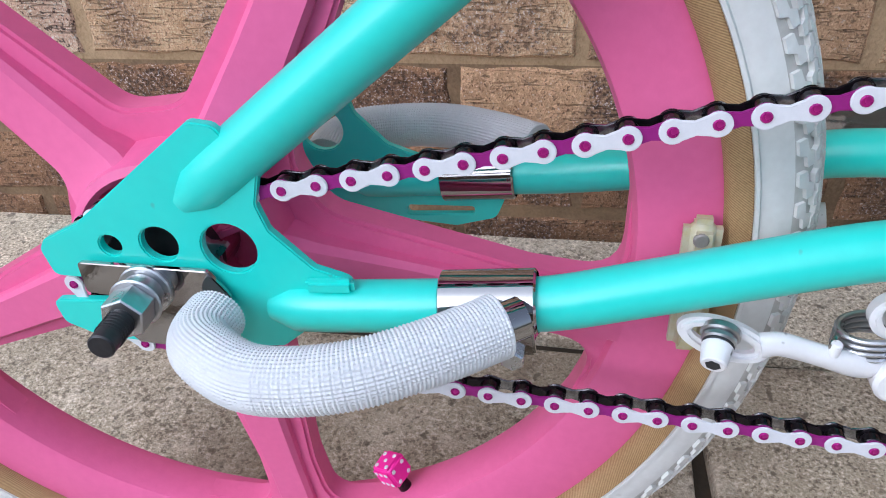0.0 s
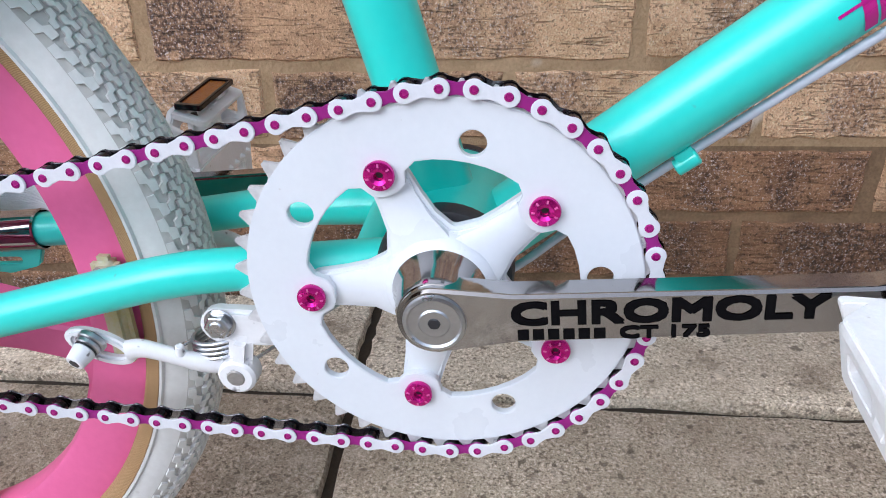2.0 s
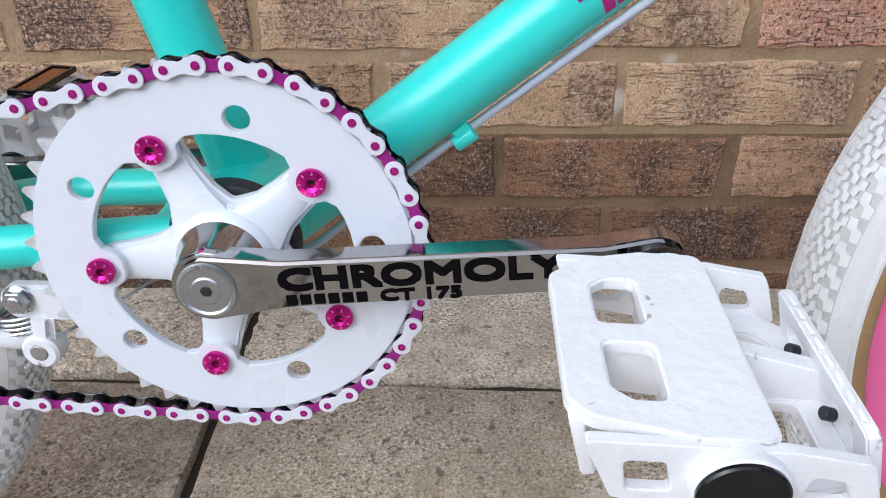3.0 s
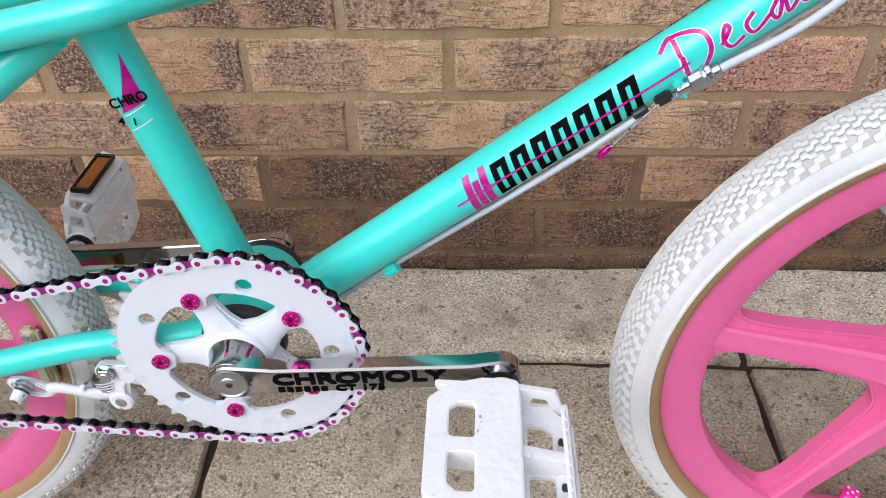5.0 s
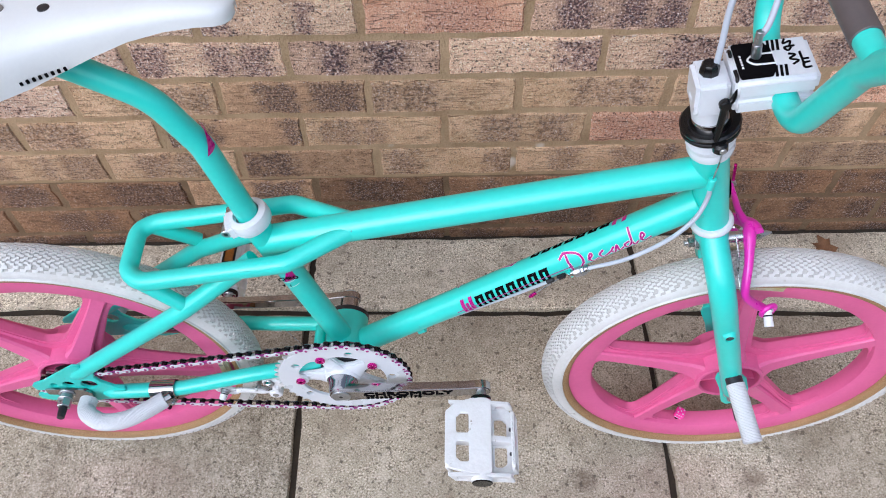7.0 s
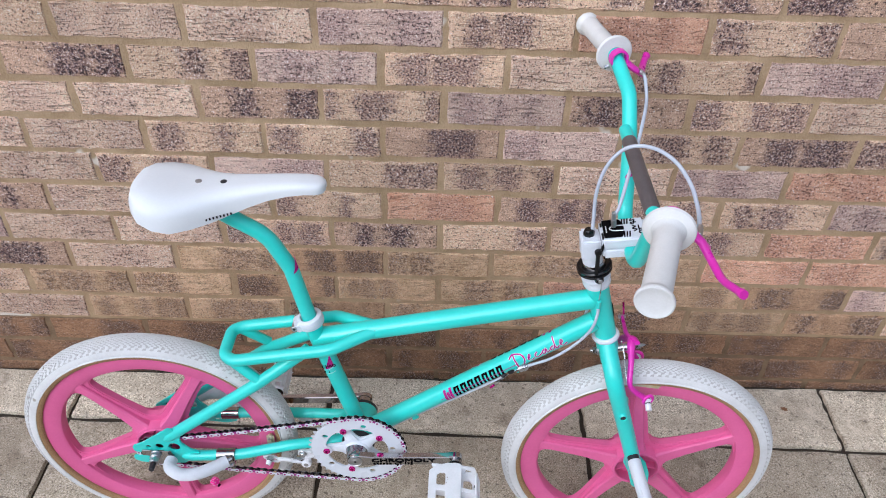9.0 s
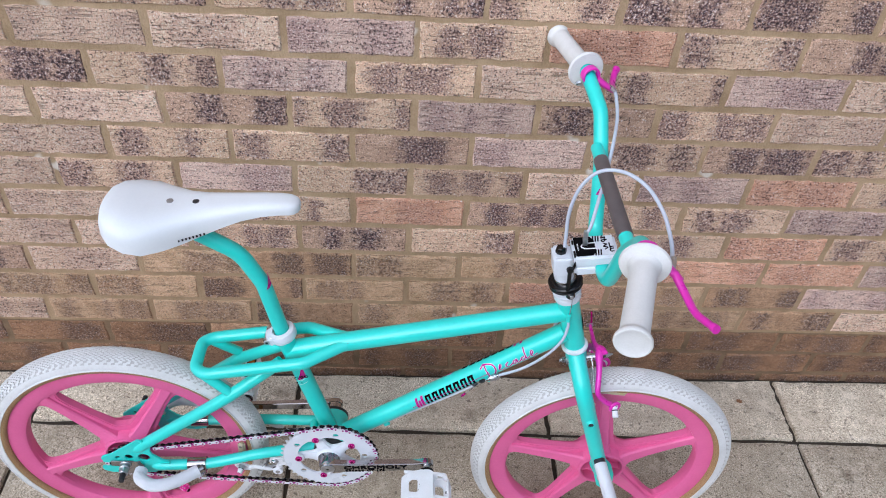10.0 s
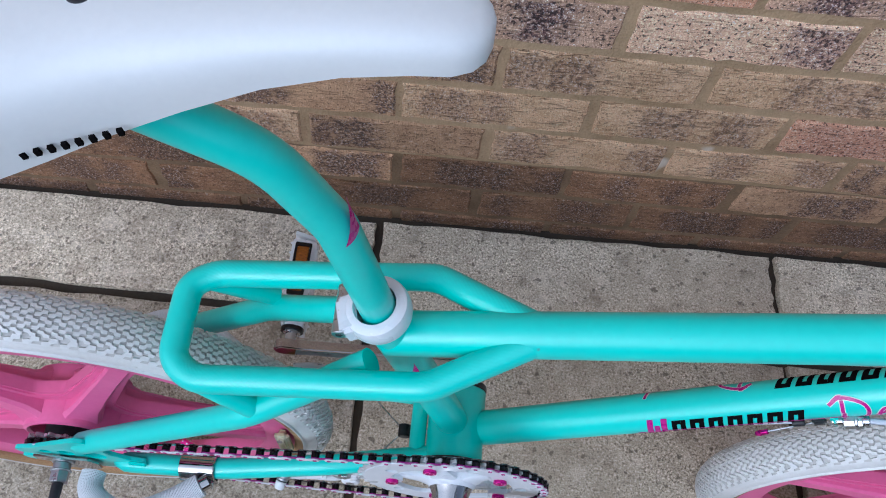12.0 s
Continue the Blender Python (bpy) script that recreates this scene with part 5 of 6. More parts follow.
for s in (-1, 1):
    # lobe with the cable's steel end, and a jointed arm that reaches over the stem
    lobe = rotor_c + Vector((0.0045, s * 0.0255, -0.0035))
    part("rotor_lobe", moved(lathe([(0, -0.0060), (0.0050, -0.0056), (0.0070, -0.0030), (0.0070, 0.0030), (0.0050, 0.0056), (0, 0.0060)], 20), frame_of(lobe, lobe + STEER)), BLACK_PLASTIC, rotor)
    part("rotor_stop", merge(rod(lobe + Vector((0.001, s * 0.0048, 0.001)), lobe + Vector((0.001, s * 0.0082, 0.001)), 0.0030, 14), rod(lobe + Vector((0.001, 0, -0.004)), lobe + Vector((0.002, 0, -0.009)), 0.0026, 12)), STEEL, rotor)
    y = s * 0.0228 + 0.001
    part("rotor_arm", sweep([(0.4600, y + s * 0.0022, 0.6640), (0.4592, y + s * 0.0010, 0.6840), (0.4578, y, 0.7020)], 0.0031, 14), BLACK_PLASTIC, rotor, "black jointed arm beside the stem")
    part("arm_joint", moved(lathe([(0, -0.0036), (0.0042, -0.0034), (0.0052, -0.0018), (0.0052, 0.0020), (0.0040, 0.0036), (0, 0.0038)], 20), pose(0.4576, y, 0.7035)), BLACK_PLASTIC, rotor)
    part("rotor_strap", sweep(spline([(0.4576, y, 0.7035), (0.4608, y, 0.7060), (0.4630, y - s * 0.0008, 0.7105), (0.4630, y - s * 0.0022, 0.7190), (0.4622, y - s * 0.0060, 0.7262), (0.4616, y - s * 0.0140, 0.7275)], 6), lambda f: 0.0030 - 0.0014 * min(1, f * 2.2), 12),
         BLACK_PLASTIC, rotor)

# stem: quill block behind, clamp block in front, in the steering's own tilt
part_y = 0.001
quill = block(0.028, 0.037, 0.036, 0.0034, 2)
STEM = Vector((0.4485, part_y, 0.7015))
TILT_STEM = pose(0, 0, 0, 0, -9, 0)
stem = part("stem", moved(quill, Matrix.Translation(STEM) @ TILT_STEM), WHITE_PAINT, bike, "white painted handlebar stem with black panel")
part("stem_steerer", rod(HT_TOP + STEER * 0.02 + Vector((0, part_y * 0.5, 0)), STEM - Vector((0, 0, 0.004)), 0.0150, 28), WHITE_PAINT, stem)
top_block = block(0.066, 0.052, 0.019, 0.004, 3)
low_block = block(0.064, 0.050, 0.0165, 0.004, 3)
CL = Vector((0.4935, part_y, 0.7215))
part("stem_cap_block", moved(top_block, Matrix.Translation(CL + Vector((0, 0, 0.0022))) @ TILT_STEM), WHITE_PAINT, stem)
part("stem_lower_block", moved(low_block, Matrix.Translation(CL + Vector((0.003, 0, -0.0165))) @ TILT_STEM), WHITE_PAINT, stem)
ctop = Matrix.Translation(CL + Vector((0, 0, 0.0022))) @ TILT_STEM @ Matrix.Translation((0, 0, 0.0097))
panel = plate(fillet([(-0.0290, -0.0215), (-0.0040, -0.0215), (0.0010, -0.0120), (0.0010, 0.0120), (-0.0040, 0.0215), (-0.0290, 0.0215)], 0.003, 4),
              [], -0.0002, 0.0002, 0.0)
part("stem_panel", moved(panel, ctop @ Matrix.Rotation(radians(90), 4, 'X')), BLACK_INK, stem, "black panel on the stem")
slot_line = spline([(0.0020, -0.0062, 0.0003), (-0.0080, -0.0062, 0.0003), (-0.0150, -0.0052, 0.0003), (-0.0195, 0.0, 0.0003), (-0.0150, 0.0052, 0.0003), (-0.0080, 0.0062, 0.0003), (0.0020, 0.0062, 0.0003)], 6)
part("stem_slot_line", sweep([ctop @ p for p in slot_line], 0.0009, 8), WHITE_INK, stem, "white line round the adjuster")
stripes = [moved(block(0.0022, 0.013, 0.0004, 0.0), ctop @ pose(0.0000 + 0.0038 * k, s * 0.0155, 0, 0, 0, -8)) for k in range(3) for s in (-1, 1)]
for stripe in stripes:
    part("stem_stripe", stripe, BLACK_INK, stem)
scrawl = [sweep([ctop @ Vector(p) for p in spline(q, 5)], 0.0010, 6) for q in
          ([(0.014, 0.021, 0), (0.012, 0.016, 0), (0.018, 0.018, 0), (0.016, 0.012, 0)], [(0.020, 0.012, 0), (0.012, 0.011, 0), (0.014, 0.007, 0), (0.017, 0.010, 0)],
           [(0.013, 0.003, 0), (0.018, 0.001, 0), (0.013, -0.003, 0), (0.019, -0.006, 0), (0.014, -0.010, 0)], [(0.022, -0.012, 0), (0.022, 0.004, 0)], [(0.022, -0.005, 0), (0.027, -0.005, 0)],
           [(0.027, -0.009, 0), (0.022, -0.010, 0), (0.022, -0.015, 0), (0.027, -0.015, 0)])]
part("stem_mark", merge(*scrawl), BLACK_INK, stem, "plain black brush mark")
marks = [moved(block(0.0016, 0.0024, 0.0004, 0.0), ctop @ Matrix.Translation((-0.0245, -0.008 + 0.0034 * k, 0.0002))) for k in range(5)]
part("stem_small_mark", merge(*marks), WHITE_INK, stem)
part("quill_cap", moved(lathe([(0.0, 0.009), (0.0060, 0.009), (0.0075, 0.007), (0.0085, 0.003), (0.0085, -0.002), (0, -0.002)], 8),
                        Matrix.Translation(STEM) @ TILT_STEM @ pose(-0.001, 0, 0.0185, 90, 0, 0)), BLACK_PLASTIC, stem, "black quill cap with the cable in it")
part("adjuster_barrel", merge(rod((0.4785, part_y, 0.734), (0.4765, part_y + 0.002, 0.746), 0.0040, 14), rod((0.4765, part_y + 0.002, 0.746), (0.4755, part_y + 0.003, 0.758), 0.0032, 14)), STEEL, stem)

# handlebar
Y0 = 0.005
CX, CZ = 0.504, 0.7100
left = [(CX, Y0, CZ), (CX + 0.003, Y0 - 0.055, CZ - 0.005), (0.5035, -0.100, 0.806), (0.4990, -0.155, 0.866), (0.4810, -0.2275, 0.8980), (0.4425, -0.3500, 0.8980)]
right = [(CX, Y0, CZ), (CX + 0.003, Y0 + 0.055, CZ - 0.002), (0.5045, 0.103, 0.809), (0.5020, 0.157, 0.870), (0.4850, 0.229, 0.901), (0.4575, 0.351, 0.900)]
bar_path = dense(rounded_path(left[::-1] + right[1:], 0.045), 0.008)
bars_ob = part("handlebar", sweep(bar_path, 0.0112, 26), TEAL, bike, "turquoise high-rise BMX handlebar")
part("crossbar", rod((0.5020, -0.113, 0.8240), (0.4960, 0.116, 0.8310), 0.0095, 24), TEAL, bars_ob)
part("crossbar_sleeve", rod((0.5014, -0.090, 0.8247), (0.4969, 0.0830, 0.8300), 0.0108, 28), GREY_SLEEVE, bars_ob, "taupe grey crossbar sleeve")
for side, rel in ((-1, left), (1, right)):
    p1, p2 = Vector(rel[-2]), Vector(rel[-1])
    d = (p2 - p1).normalized()
    ln = (p2 - p1).length
    prof = [(0.0115, -0.002), (0.0270, -0.001), (0.0292, 0.0025), (0.0280, 0.0055), (0.0190, 0.0085), (0.0165, 0.013)]
    k = 0.016
    while k < ln - 0.012:
        prof += [(0.01545, k), (0.01555, k + 0.0008), (0.01545, k + 0.0016)]
        k += 0.0019
    prof += [(0.0158, ln - 0.009), (0.0168, ln - 0.0065), (0.0188, ln - 0.0040), (0.0199, ln - 0.0015), (0.0201, ln + 0.0010), (0.0195, ln + 0.0026), (0.0180, ln + 0.0030), (0.0165, ln + 0.0022), (0.010, ln + 0.0014), (0, ln + 0.0012)]
    part("grip", moved(lathe(prof, 40), frame_of(p1, p2)), BAR_GRIP, bars_ob, "off-white rubber flange grip")
    # lever: clamp ring, body, curved blade and cable ferrule
    c0 = p1 - d * 0.017
    ring = moved(lathe([(0.0111, -0.0064), (0.0136, -0.0064), (0.0146, -0.0052), (0.0146, 0.0052), (0.0136, 0.0064), (0.0111, 0.0064)], 36, closed=True), frame_of(c0, c0 + d))
    part("brake_lever", ring, MAGENTA_PAINT, bars_ob, "bright magenta brake lever")
    root = c0 + Vector((0.034, side * 0.004, -0.022))
    bodyp = spline([c0 + Vector((0.012, 0, -0.006)), c0 + Vector((0.024, -side * 0.002, -0.014)), root, c0 + Vector((0.044, side * 0.012, -0.030))], 6)
    part("lever_body", sweep(bodyp, lambda s: 0.0088 - 0.0014 * s, 14, squash=((0.5, 0, 0.8), 0.6)), MAGENTA_PAINT, bars_ob)
    blade = spline([c0 + Vector((0.036, side * 0.006, -0.022)), c0 + Vector((0.046, side * 0.028, -0.034)), c0 + Vector((0.052, side * 0.054, -0.038)),
                    c0 + Vector((0.058, side * 0.074, -0.033)), c0 + Vector((0.064, side * 0.088, -0.030))], 8)
    part("lever_blade", sweep(blade, lambda s: 0.0062 - 0.0008 * s + (0.0012 if s > 0.93 else 0), 14, squash=((0.5, 0, 0.8), 0.75)), MAGENTA_PAINT, bars_ob)
    part("lever_bolt", hexnut(c0 + Vector((-0.012, 0, -0.013)), c0 + Vector((-0.020, 0, -0.016)), 0.0032), STEEL, bars_ob)
    part("lever_ferrule", merge(rod(c0 + Vector((0.034, side * 0.002, -0.019)), c0 + Vector((0.038, -side * 0.010, -0.018)), 0.0038, 14), rod(c0 + Vector((0.038, -side * 0.010, -0.018)), c0 + Vector((0.040, -side * 0.016, -0.018)), 0.0031, 14)), STEEL, bars_ob)

# bar sticker
def tube_point(a, b, r, s, phi, near):
    d = (b - a).normalized()
    e1 = Vector((0, -1, 0)) * near
    e1 = (e1 - d * e1.dot(d)).normalized()
    e2 = d.cross(Vector((0, 1, 0)))
    if e2.z < 0:
        e2 = -e2
    return a + d * s + (e1 * math.cos(phi) + e2 * math.sin(phi)) * r


def tube_patch(a, b, r, cells, near=1):
    """Film on a round tube; each cell is a list of rows of (s, h) with h the arc above the tube's side."""
    bm = bmesh.new()
    for rows in cells:
        vs = [[bm.verts.new(tube_point(a, b, r, s, h / r, near)) for s, h in row] for row in rows]
        for p, q in zip(vs, vs[1:]):
            for j in range(len(p) - 1):
                bm.faces.new((p[j], p[j + 1], q[j + 1], q[j]))
    return bm


def bar_cell(s0, s1, h0, h1, slant=0.0, n=6):
    rows = []
    for k in range(n + 1):
        t = k / n
        h = h0 + (h1 - h0) * t
        sh = slant * (h - h0)
        rows.append([(s0 + sh, h), (s1 + sh, h)])
    return rows


def ribbon(points, width, steps=5):
    pts = spline([(x, y, 0) for x, y in points], steps)
    row_a, row_b = [], []
    for i, p in enumerate(pts):
        t = (pts[min(i + 1, len(pts) - 1)] - pts[max(i - 1, 0)]).normalized()
        nrm = Vector((-t.y, t.x, 0)) * width / 2
        row_a.append((p.x + nrm.x, p.y + nrm.y))
        row_b.append((p.x - nrm.x, p.y - nrm.y))
    return [row_a, row_b]


DT_R = 0.01625
for near in (1, -1):
    word_s = 0.184 if near == 1 else 0.415
    run = 1 if near == 1 else -1

    def S(v):
        return word_s + run * v
    sl = 0.22 * run
    h0, h1 = (-0.0115, 0.0145) if near == 1 else (-0.001, 0.0240)
    first = [bar_cell(S(0.0), S(0.0050), h0 - 0.001, h1, sl), bar_cell(S(0.0060), S(0.0105), h0 - 0.001, h1 - 0.006, sl), bar_cell(S(0.0115), S(0.0165), h0 - 0.001, h1, sl)]
    part("decal_block", tube_patch(DT_A, DT_B, DT_R + 0.0002, first, near), DECAL, frame_ob, "magenta decal block")
    for k in range(7):
        x = 0.0205 + 0.0146 * k
        top = h1 - 0.0025
        letters = [bar_cell(S(x), S(x + 0.0042), h0, top, sl)]
        letters.append(bar_cell(S(x + 0.0070), S(x + 0.0112), h0, top, sl))
        letters.append(bar_cell(S(x + 0.0042 + 0.22 * (top - h0 - 0.004)), S(x + 0.0070 + 0.22 * (top - h0 - 0.004)), top - 0.004, top, sl, 2))
        if k % 3 != 1:
            letters.append(bar_cell(S(x + 0.0042), S(x + 0.0070), h0, h0 + 0.0035, sl, 2))
        part("decal_mark", tube_patch(DT_A, DT_B, DT_R + 0.00012, letters, near), BLACK_INK, frame_ob, "black decal bar")
    part("decal_line", tube_patch(DT_A, DT_B, DT_R + 0.0003, [ribbon([(S(-0.006), 0.0005), (S(0.05), 0.0005), (S(0.12), 0.0005), (S(0.152), 0.0006)], 0.0013)], near), DECAL, frame_ob)
    strokes = [[(0.146, 0.0145), (0.152, 0.016), (0.150, -0.007), (0.152, 0.0045)], [(0.143, 0.012), (0.152, 0.0165), (0.166, 0.011), (0.167, 0.001), (0.158, -0.0075), (0.150, -0.006)],
               [(0.172, -0.001), (0.179, 0.004), (0.178, 0.0065), (0.174, 0.001), (0.176, -0.005), (0.184, -0.003)],
               [(0.193, 0.005), (0.187, 0.0015), (0.189, -0.0045), (0.200, 0.0)], [(0.205, 0.004), (0.200, 0.000), (0.202, -0.0045), (0.2085, 0.0045), (0.2075, -0.0045), (0.214, -0.001)],
               [(0.2225, 0.003), (0.216, 0.001), (0.217, -0.0045), (0.2245, 0.002), (0.2275, 0.017), (0.2245, -0.0042), (0.231, -0.001)],
               [(0.233, -0.001), (0.2395, 0.0035), (0.238, 0.0065), (0.2345, 0.001), (0.2365, -0.0045), (0.245, -0.002)]]
    cells = [ribbon([(S(x - 0.002), y * 1.1 + 0.0005) for x, y in st], 0.0021 if i > 1 else 0.0025) for i, st in enumerate(strokes)]
    halo = [ribbon([(S(x - 0.002), y * 1.1 + 0.0005) for x, y in st], 0.0036) for st in strokes]
    part("decal_outline", tube_patch(DT_A, DT_B, DT_R + 0.00018, halo, near), WHITE_INK, frame_ob, "thin white decal outline")
    part("decal_script", tube_patch(DT_A, DT_B, DT_R + 0.00025, cells, near), DECAL, frame_ob, "magenta brush-stroke decal")


def sail(a, b, r, s0, length, width, parent, near=1, left=0.0):
    """A magenta sail-shaped sticker: a point at the upper end that widens downwards with a bowed front."""
    rows = []
    for k in range(11):
        t = k / 10
        front = left + width * 0.5
        back = left + width * (0.5 - t ** 1.35)
        rows.append([(s0 - length * t - 0.22 * width * (1 - j / 4) * t, back + (front - back) * j / 4) for j in range(5)])
    part("sticker", tube_patch(a, b, r + 0.0002, [rows], near), DECAL, parent, "magenta sail-shaped sticker")


ST_UP = (ST_TOP - BB).normalized()
sail(BB, ST_TOP, 0.0148, 0.2025, 0.032, 0.0175, frame_ob, left=0.0015)
POST = [(0.0245, 0, 0.512), (-0.0010, 0, 0.634), (-0.0300, -0.001, 0.694), (-0.1050, -0.004, 0.744)]
sail(Vector(POST[0]), Vector(POST[1]), 0.0121, 0.152, 0.030, 0.014, bike, left=0.013)
riser_a, riser_b = Vector(right[1]), Vector(right[2])
sail(riser_a, riser_b, 0.0113, (riser_b - riser_a).length - 0.012, 0.030, 0.016, bars_ob)
lead = BB + ST_UP * 0.168
cap_m = Matrix.Translation(lead + Vector((0.0, -0.0152, 0))) @ pose(0, 0, 0, 0, -math.degrees(math.atan2(ST_UP.x, ST_UP.z)), 0)
lettering("sticker_word", "CHRO", 0.0086, cap_m @ pose(-0.0105, -0.0006, -0.0020, 90, -32, 0), BLACK_INK, frame_ob, 1.0, 0.00012, 0.0002)
part("sticker_label", tube_patch(BB, ST_TOP, 0.0148, [bar_cell(0.1545, 0.1552, -0.0075, 0.0085, 0.25, 6), bar_cell(0.1640, 0.1647, -0.0075, 0.0085, 0.25, 6)]), WHITE_INK, frame_ob, "small pale sticker label")
lettering("sticker_figure", "4  1", 0.0062, cap_m @ pose(-0.0062, -0.0006, -0.0110, 90, -14, 0), BLACK_INK, frame_ob, 1.2, 0.00012, 0.0002)

# ---------------------------------------------------------------- saddle, post and clamp
part("seat_post", sweep(dense(rounded_path(POST, 0.075), 0.008), 0.0121, 28), TEAL, bike, "turquoise bent layback seat post")
clamp = lathe([(0.0145, -0.0090), (0.0180, -0.0088), (0.0212, -0.0072), (0.0222, -0.0035), (0.0222, 0.0040), (0.0212, 0.0078), (0.0180, 0.0098), (0.0145, 0.0098)], 44, closed=True)
SC = Vector((0.0210, 0, 0.5260))
seat_clamp = part("seat_clamp", moved(merge(clamp, moved(block(0.013, 0.027, 0.018, 0.003), Matrix.Translation((0, 0, 0)) @ pose(-0.0195, 0, 0, 90, 0, 0))), frame_of(SC, SC + ST_UP)),
                  WHITE_PAINT, bike, "thick white seat post clamp")
cb = SC + Vector((-0.0235, 0, -0.0065))
part("clamp_bolt", rod(cb + Vector((0, -0.0175, 0)), cb + Vector((0, 0.0175, 0)), 0.0052, 20), STEEL, seat_clamp, "steel clamp bolt")
# black hexagonal plug in place of the shaded socket
part("clamp_bolt_socket", rod(cb + Vector((0, -0.0178, 0)), cb + Vector((0, -0.010, 0)), 0.0028, 6), BLACK, seat_clamp)

SAD_Y, SAD_X, SAD_Z = -0.0092, 0.0062, 0.0035
stations = [(-0.2085, 0.024, 0.789, 0.022), (-0.204, 0.043, 0.793, 0.032), (-0.192, 0.0580, 0.7950, 0.040), (-0.172, 0.0665, 0.7935, 0.045), (-0.148, 0.0675, 0.7900, 0.046), (-0.122, 0.0560, 0.7875, 0.044),
            (-0.098, 0.0430, 0.7875, 0.042), (-0.075, 0.0340, 0.7890, 0.037), (-0.050, 0.0290, 0.7905, 0.029), (-0.022, 0.0240, 0.7925, 0.022), (0.006, 0.0210, 0.7940, 0.018),
            (0.030, 0.0198, 0.7940, 0.016), (0.044, 0.0184, 0.7926, 0.0155), (0.0515, 0.0150, 0.7908, 0.0142), (0.0558, 0.0102, 0.7886, 0.0118), (0.0578, 0.0045, 0.786, 0.008)]
sad = bmesh.new()
NS = 28
shells = []
for drop_z, inset in ((0.0, 0.0), (0.0032, 0.0028)):
    rings = []
    for x, w, zt, dp in stations:
        ring = []
        for k in range(NS + 1):
            a = math.pi * k / NS
            ca, sa = math.cos(a), math.sin(a)
            ww = max(0.002, w - inset)
            yy = ww * (abs(ca) ** 0.62) * (1 if ca > 0 else -1)
            zz = zt - drop_z - (dp - drop_z) * (1 - sa ** 0.55)
            ring.append(sad.verts.new((x + SAD_X, SAD_Y + yy + 0.06 * (x + 0.12), zz + SAD_Z)))
        rings.append(ring)
    shells.append(rings)
outer_s, inner_s = shells
for p, q in zip(outer_s, outer_s[1:]):
    for k in range(NS):
        sad.faces.new((p[k], p[k + 1], q[k + 1], q[k]))
for p, q in zip(inner_s, inner_s[1:]):
    for k in range(NS):
        sad.faces.new((p[k + 1], p[k], q[k], q[k + 1]))
for i in range(len(stations) - 1):
    for k in (0, NS):
        sad.faces.new((outer_s[i][k], outer_s[i + 1][k], inner_s[i + 1][k], inner_s[i][k]))
for e in (0, -1):
    for k in range(NS):
        sad.faces.new((outer_s[e][k], inner_s[e][k], inner_s[e][k + 1], outer_s[e][k + 1]))
saddle = part("saddle", sad, WHITE_SADDLE, bike, "white moulded plastic racing saddle")
for x, z in ((-0.1200, 0.7875), (-0.0843, 0.7881)):
    # the front cap is black to stand for the shade in an open hole
    part("saddle_rivet", moved(lathe([(0, 0.0008), (0.0036, 0.0009), (0.0046, 0.0006), (0.0050, -0.001)], 24), pose(x + SAD_X, SAD_Y, z + 0.0004 + SAD_Z, 90, 0, 0)), HOLE_GREY if x < -0.1 else BLACK, saddle, "sunken grey rivet" if x < -0.1 else "black cap for the shade in an open rivet hole")
rails = []
for s in (-1, 1):
    rails.append(sweep(spline([(-0.165, SAD_Y + s * 0.030, 0.774), (-0.14, SAD_Y + s * 0.023, 0.767), (-0.08, SAD_Y + s * 0.019, 0.766), (-0.045, SAD_Y + s * 0.015, 0.774), (-0.015, SAD_Y + s * 0.010, 0.786)], 6), 0.0036, 12))
part("saddle_rail", merge(*rails), STEEL, saddle, "steel saddle rails")
part("rail_clamp", moved(block(0.034, 0.05, 0.022, 0.004), pose(-0.107, -0.004, 0.7575, 0, -35, 0)), STEEL, saddle)
for k in range(8):
    t = k / 7
    x = -0.1030 + 0.0325 * t
    y = -0.0508 + 0.0108 * t
    part("mark_bar", moved(block(0.0020, 0.0016, 0.0030, 0.0), pose(x + 0.0067, y - 0.0026, 0.7560 + 0.0052 * t, 0, -8, 17)), BLACK_INK, saddle, "plain dark bar")

# ---------------------------------------------------------------- brakes and cables
arm = sweep(spline([(-0.0500, -0.0518, 0.2290), (-0.0438, -0.0512, 0.2300), (-0.0360, -0.0505, 0.2278), (-0.0282, -0.0500, 0.2253), (-0.0174, -0.0485, 0.2214), (-0.0100, -0.0450, 0.2195), (-0.0040, -0.0410, 0.2205)], 8),
            lambda s: 0.0050 - 0.0008 * math.sin(math.pi * min(1, s * 1.3)), 16, squash=((0, 1, 0), 0.75))
rear_brake = part("rear_brake", arm, WHITE_CHIPPED, bike, "white painted rear brake arm under the chain stays")
# slotted end: a flat ring with a long hole
slot_out, slot_in = [], []
for j in range(32):
    q = 2 * math.pi * j / 32
    for store, rx, rz in ((slot_out, 0.0165, 0.0080), (slot_in, 0.0115, 0.0035)):
        u, v = rx * math.cos(q), rz * math.sin(q)
        store.append((-0.0620 + u * 0.935 + v * 0.355, 0.2312 - u * 0.355 + v * 0.935))
part("shoe_bracket", plate(slot_out, [slot_in], -0.0545, -0.0495, 0.0014), WHITE_CHIPPED, rear_brake)
part("arm_stop", rod((-0.0262, -0.0505, 0.2270), (-0.0255, -0.0515, 0.2325), 0.0024, 14, 0.0019), WHITE_CHIPPED, rear_brake)
NB, NE = Vector((-0.0632, -0.0535, 0.2362)), Vector((-0.0668, -0.0665, 0.2314))
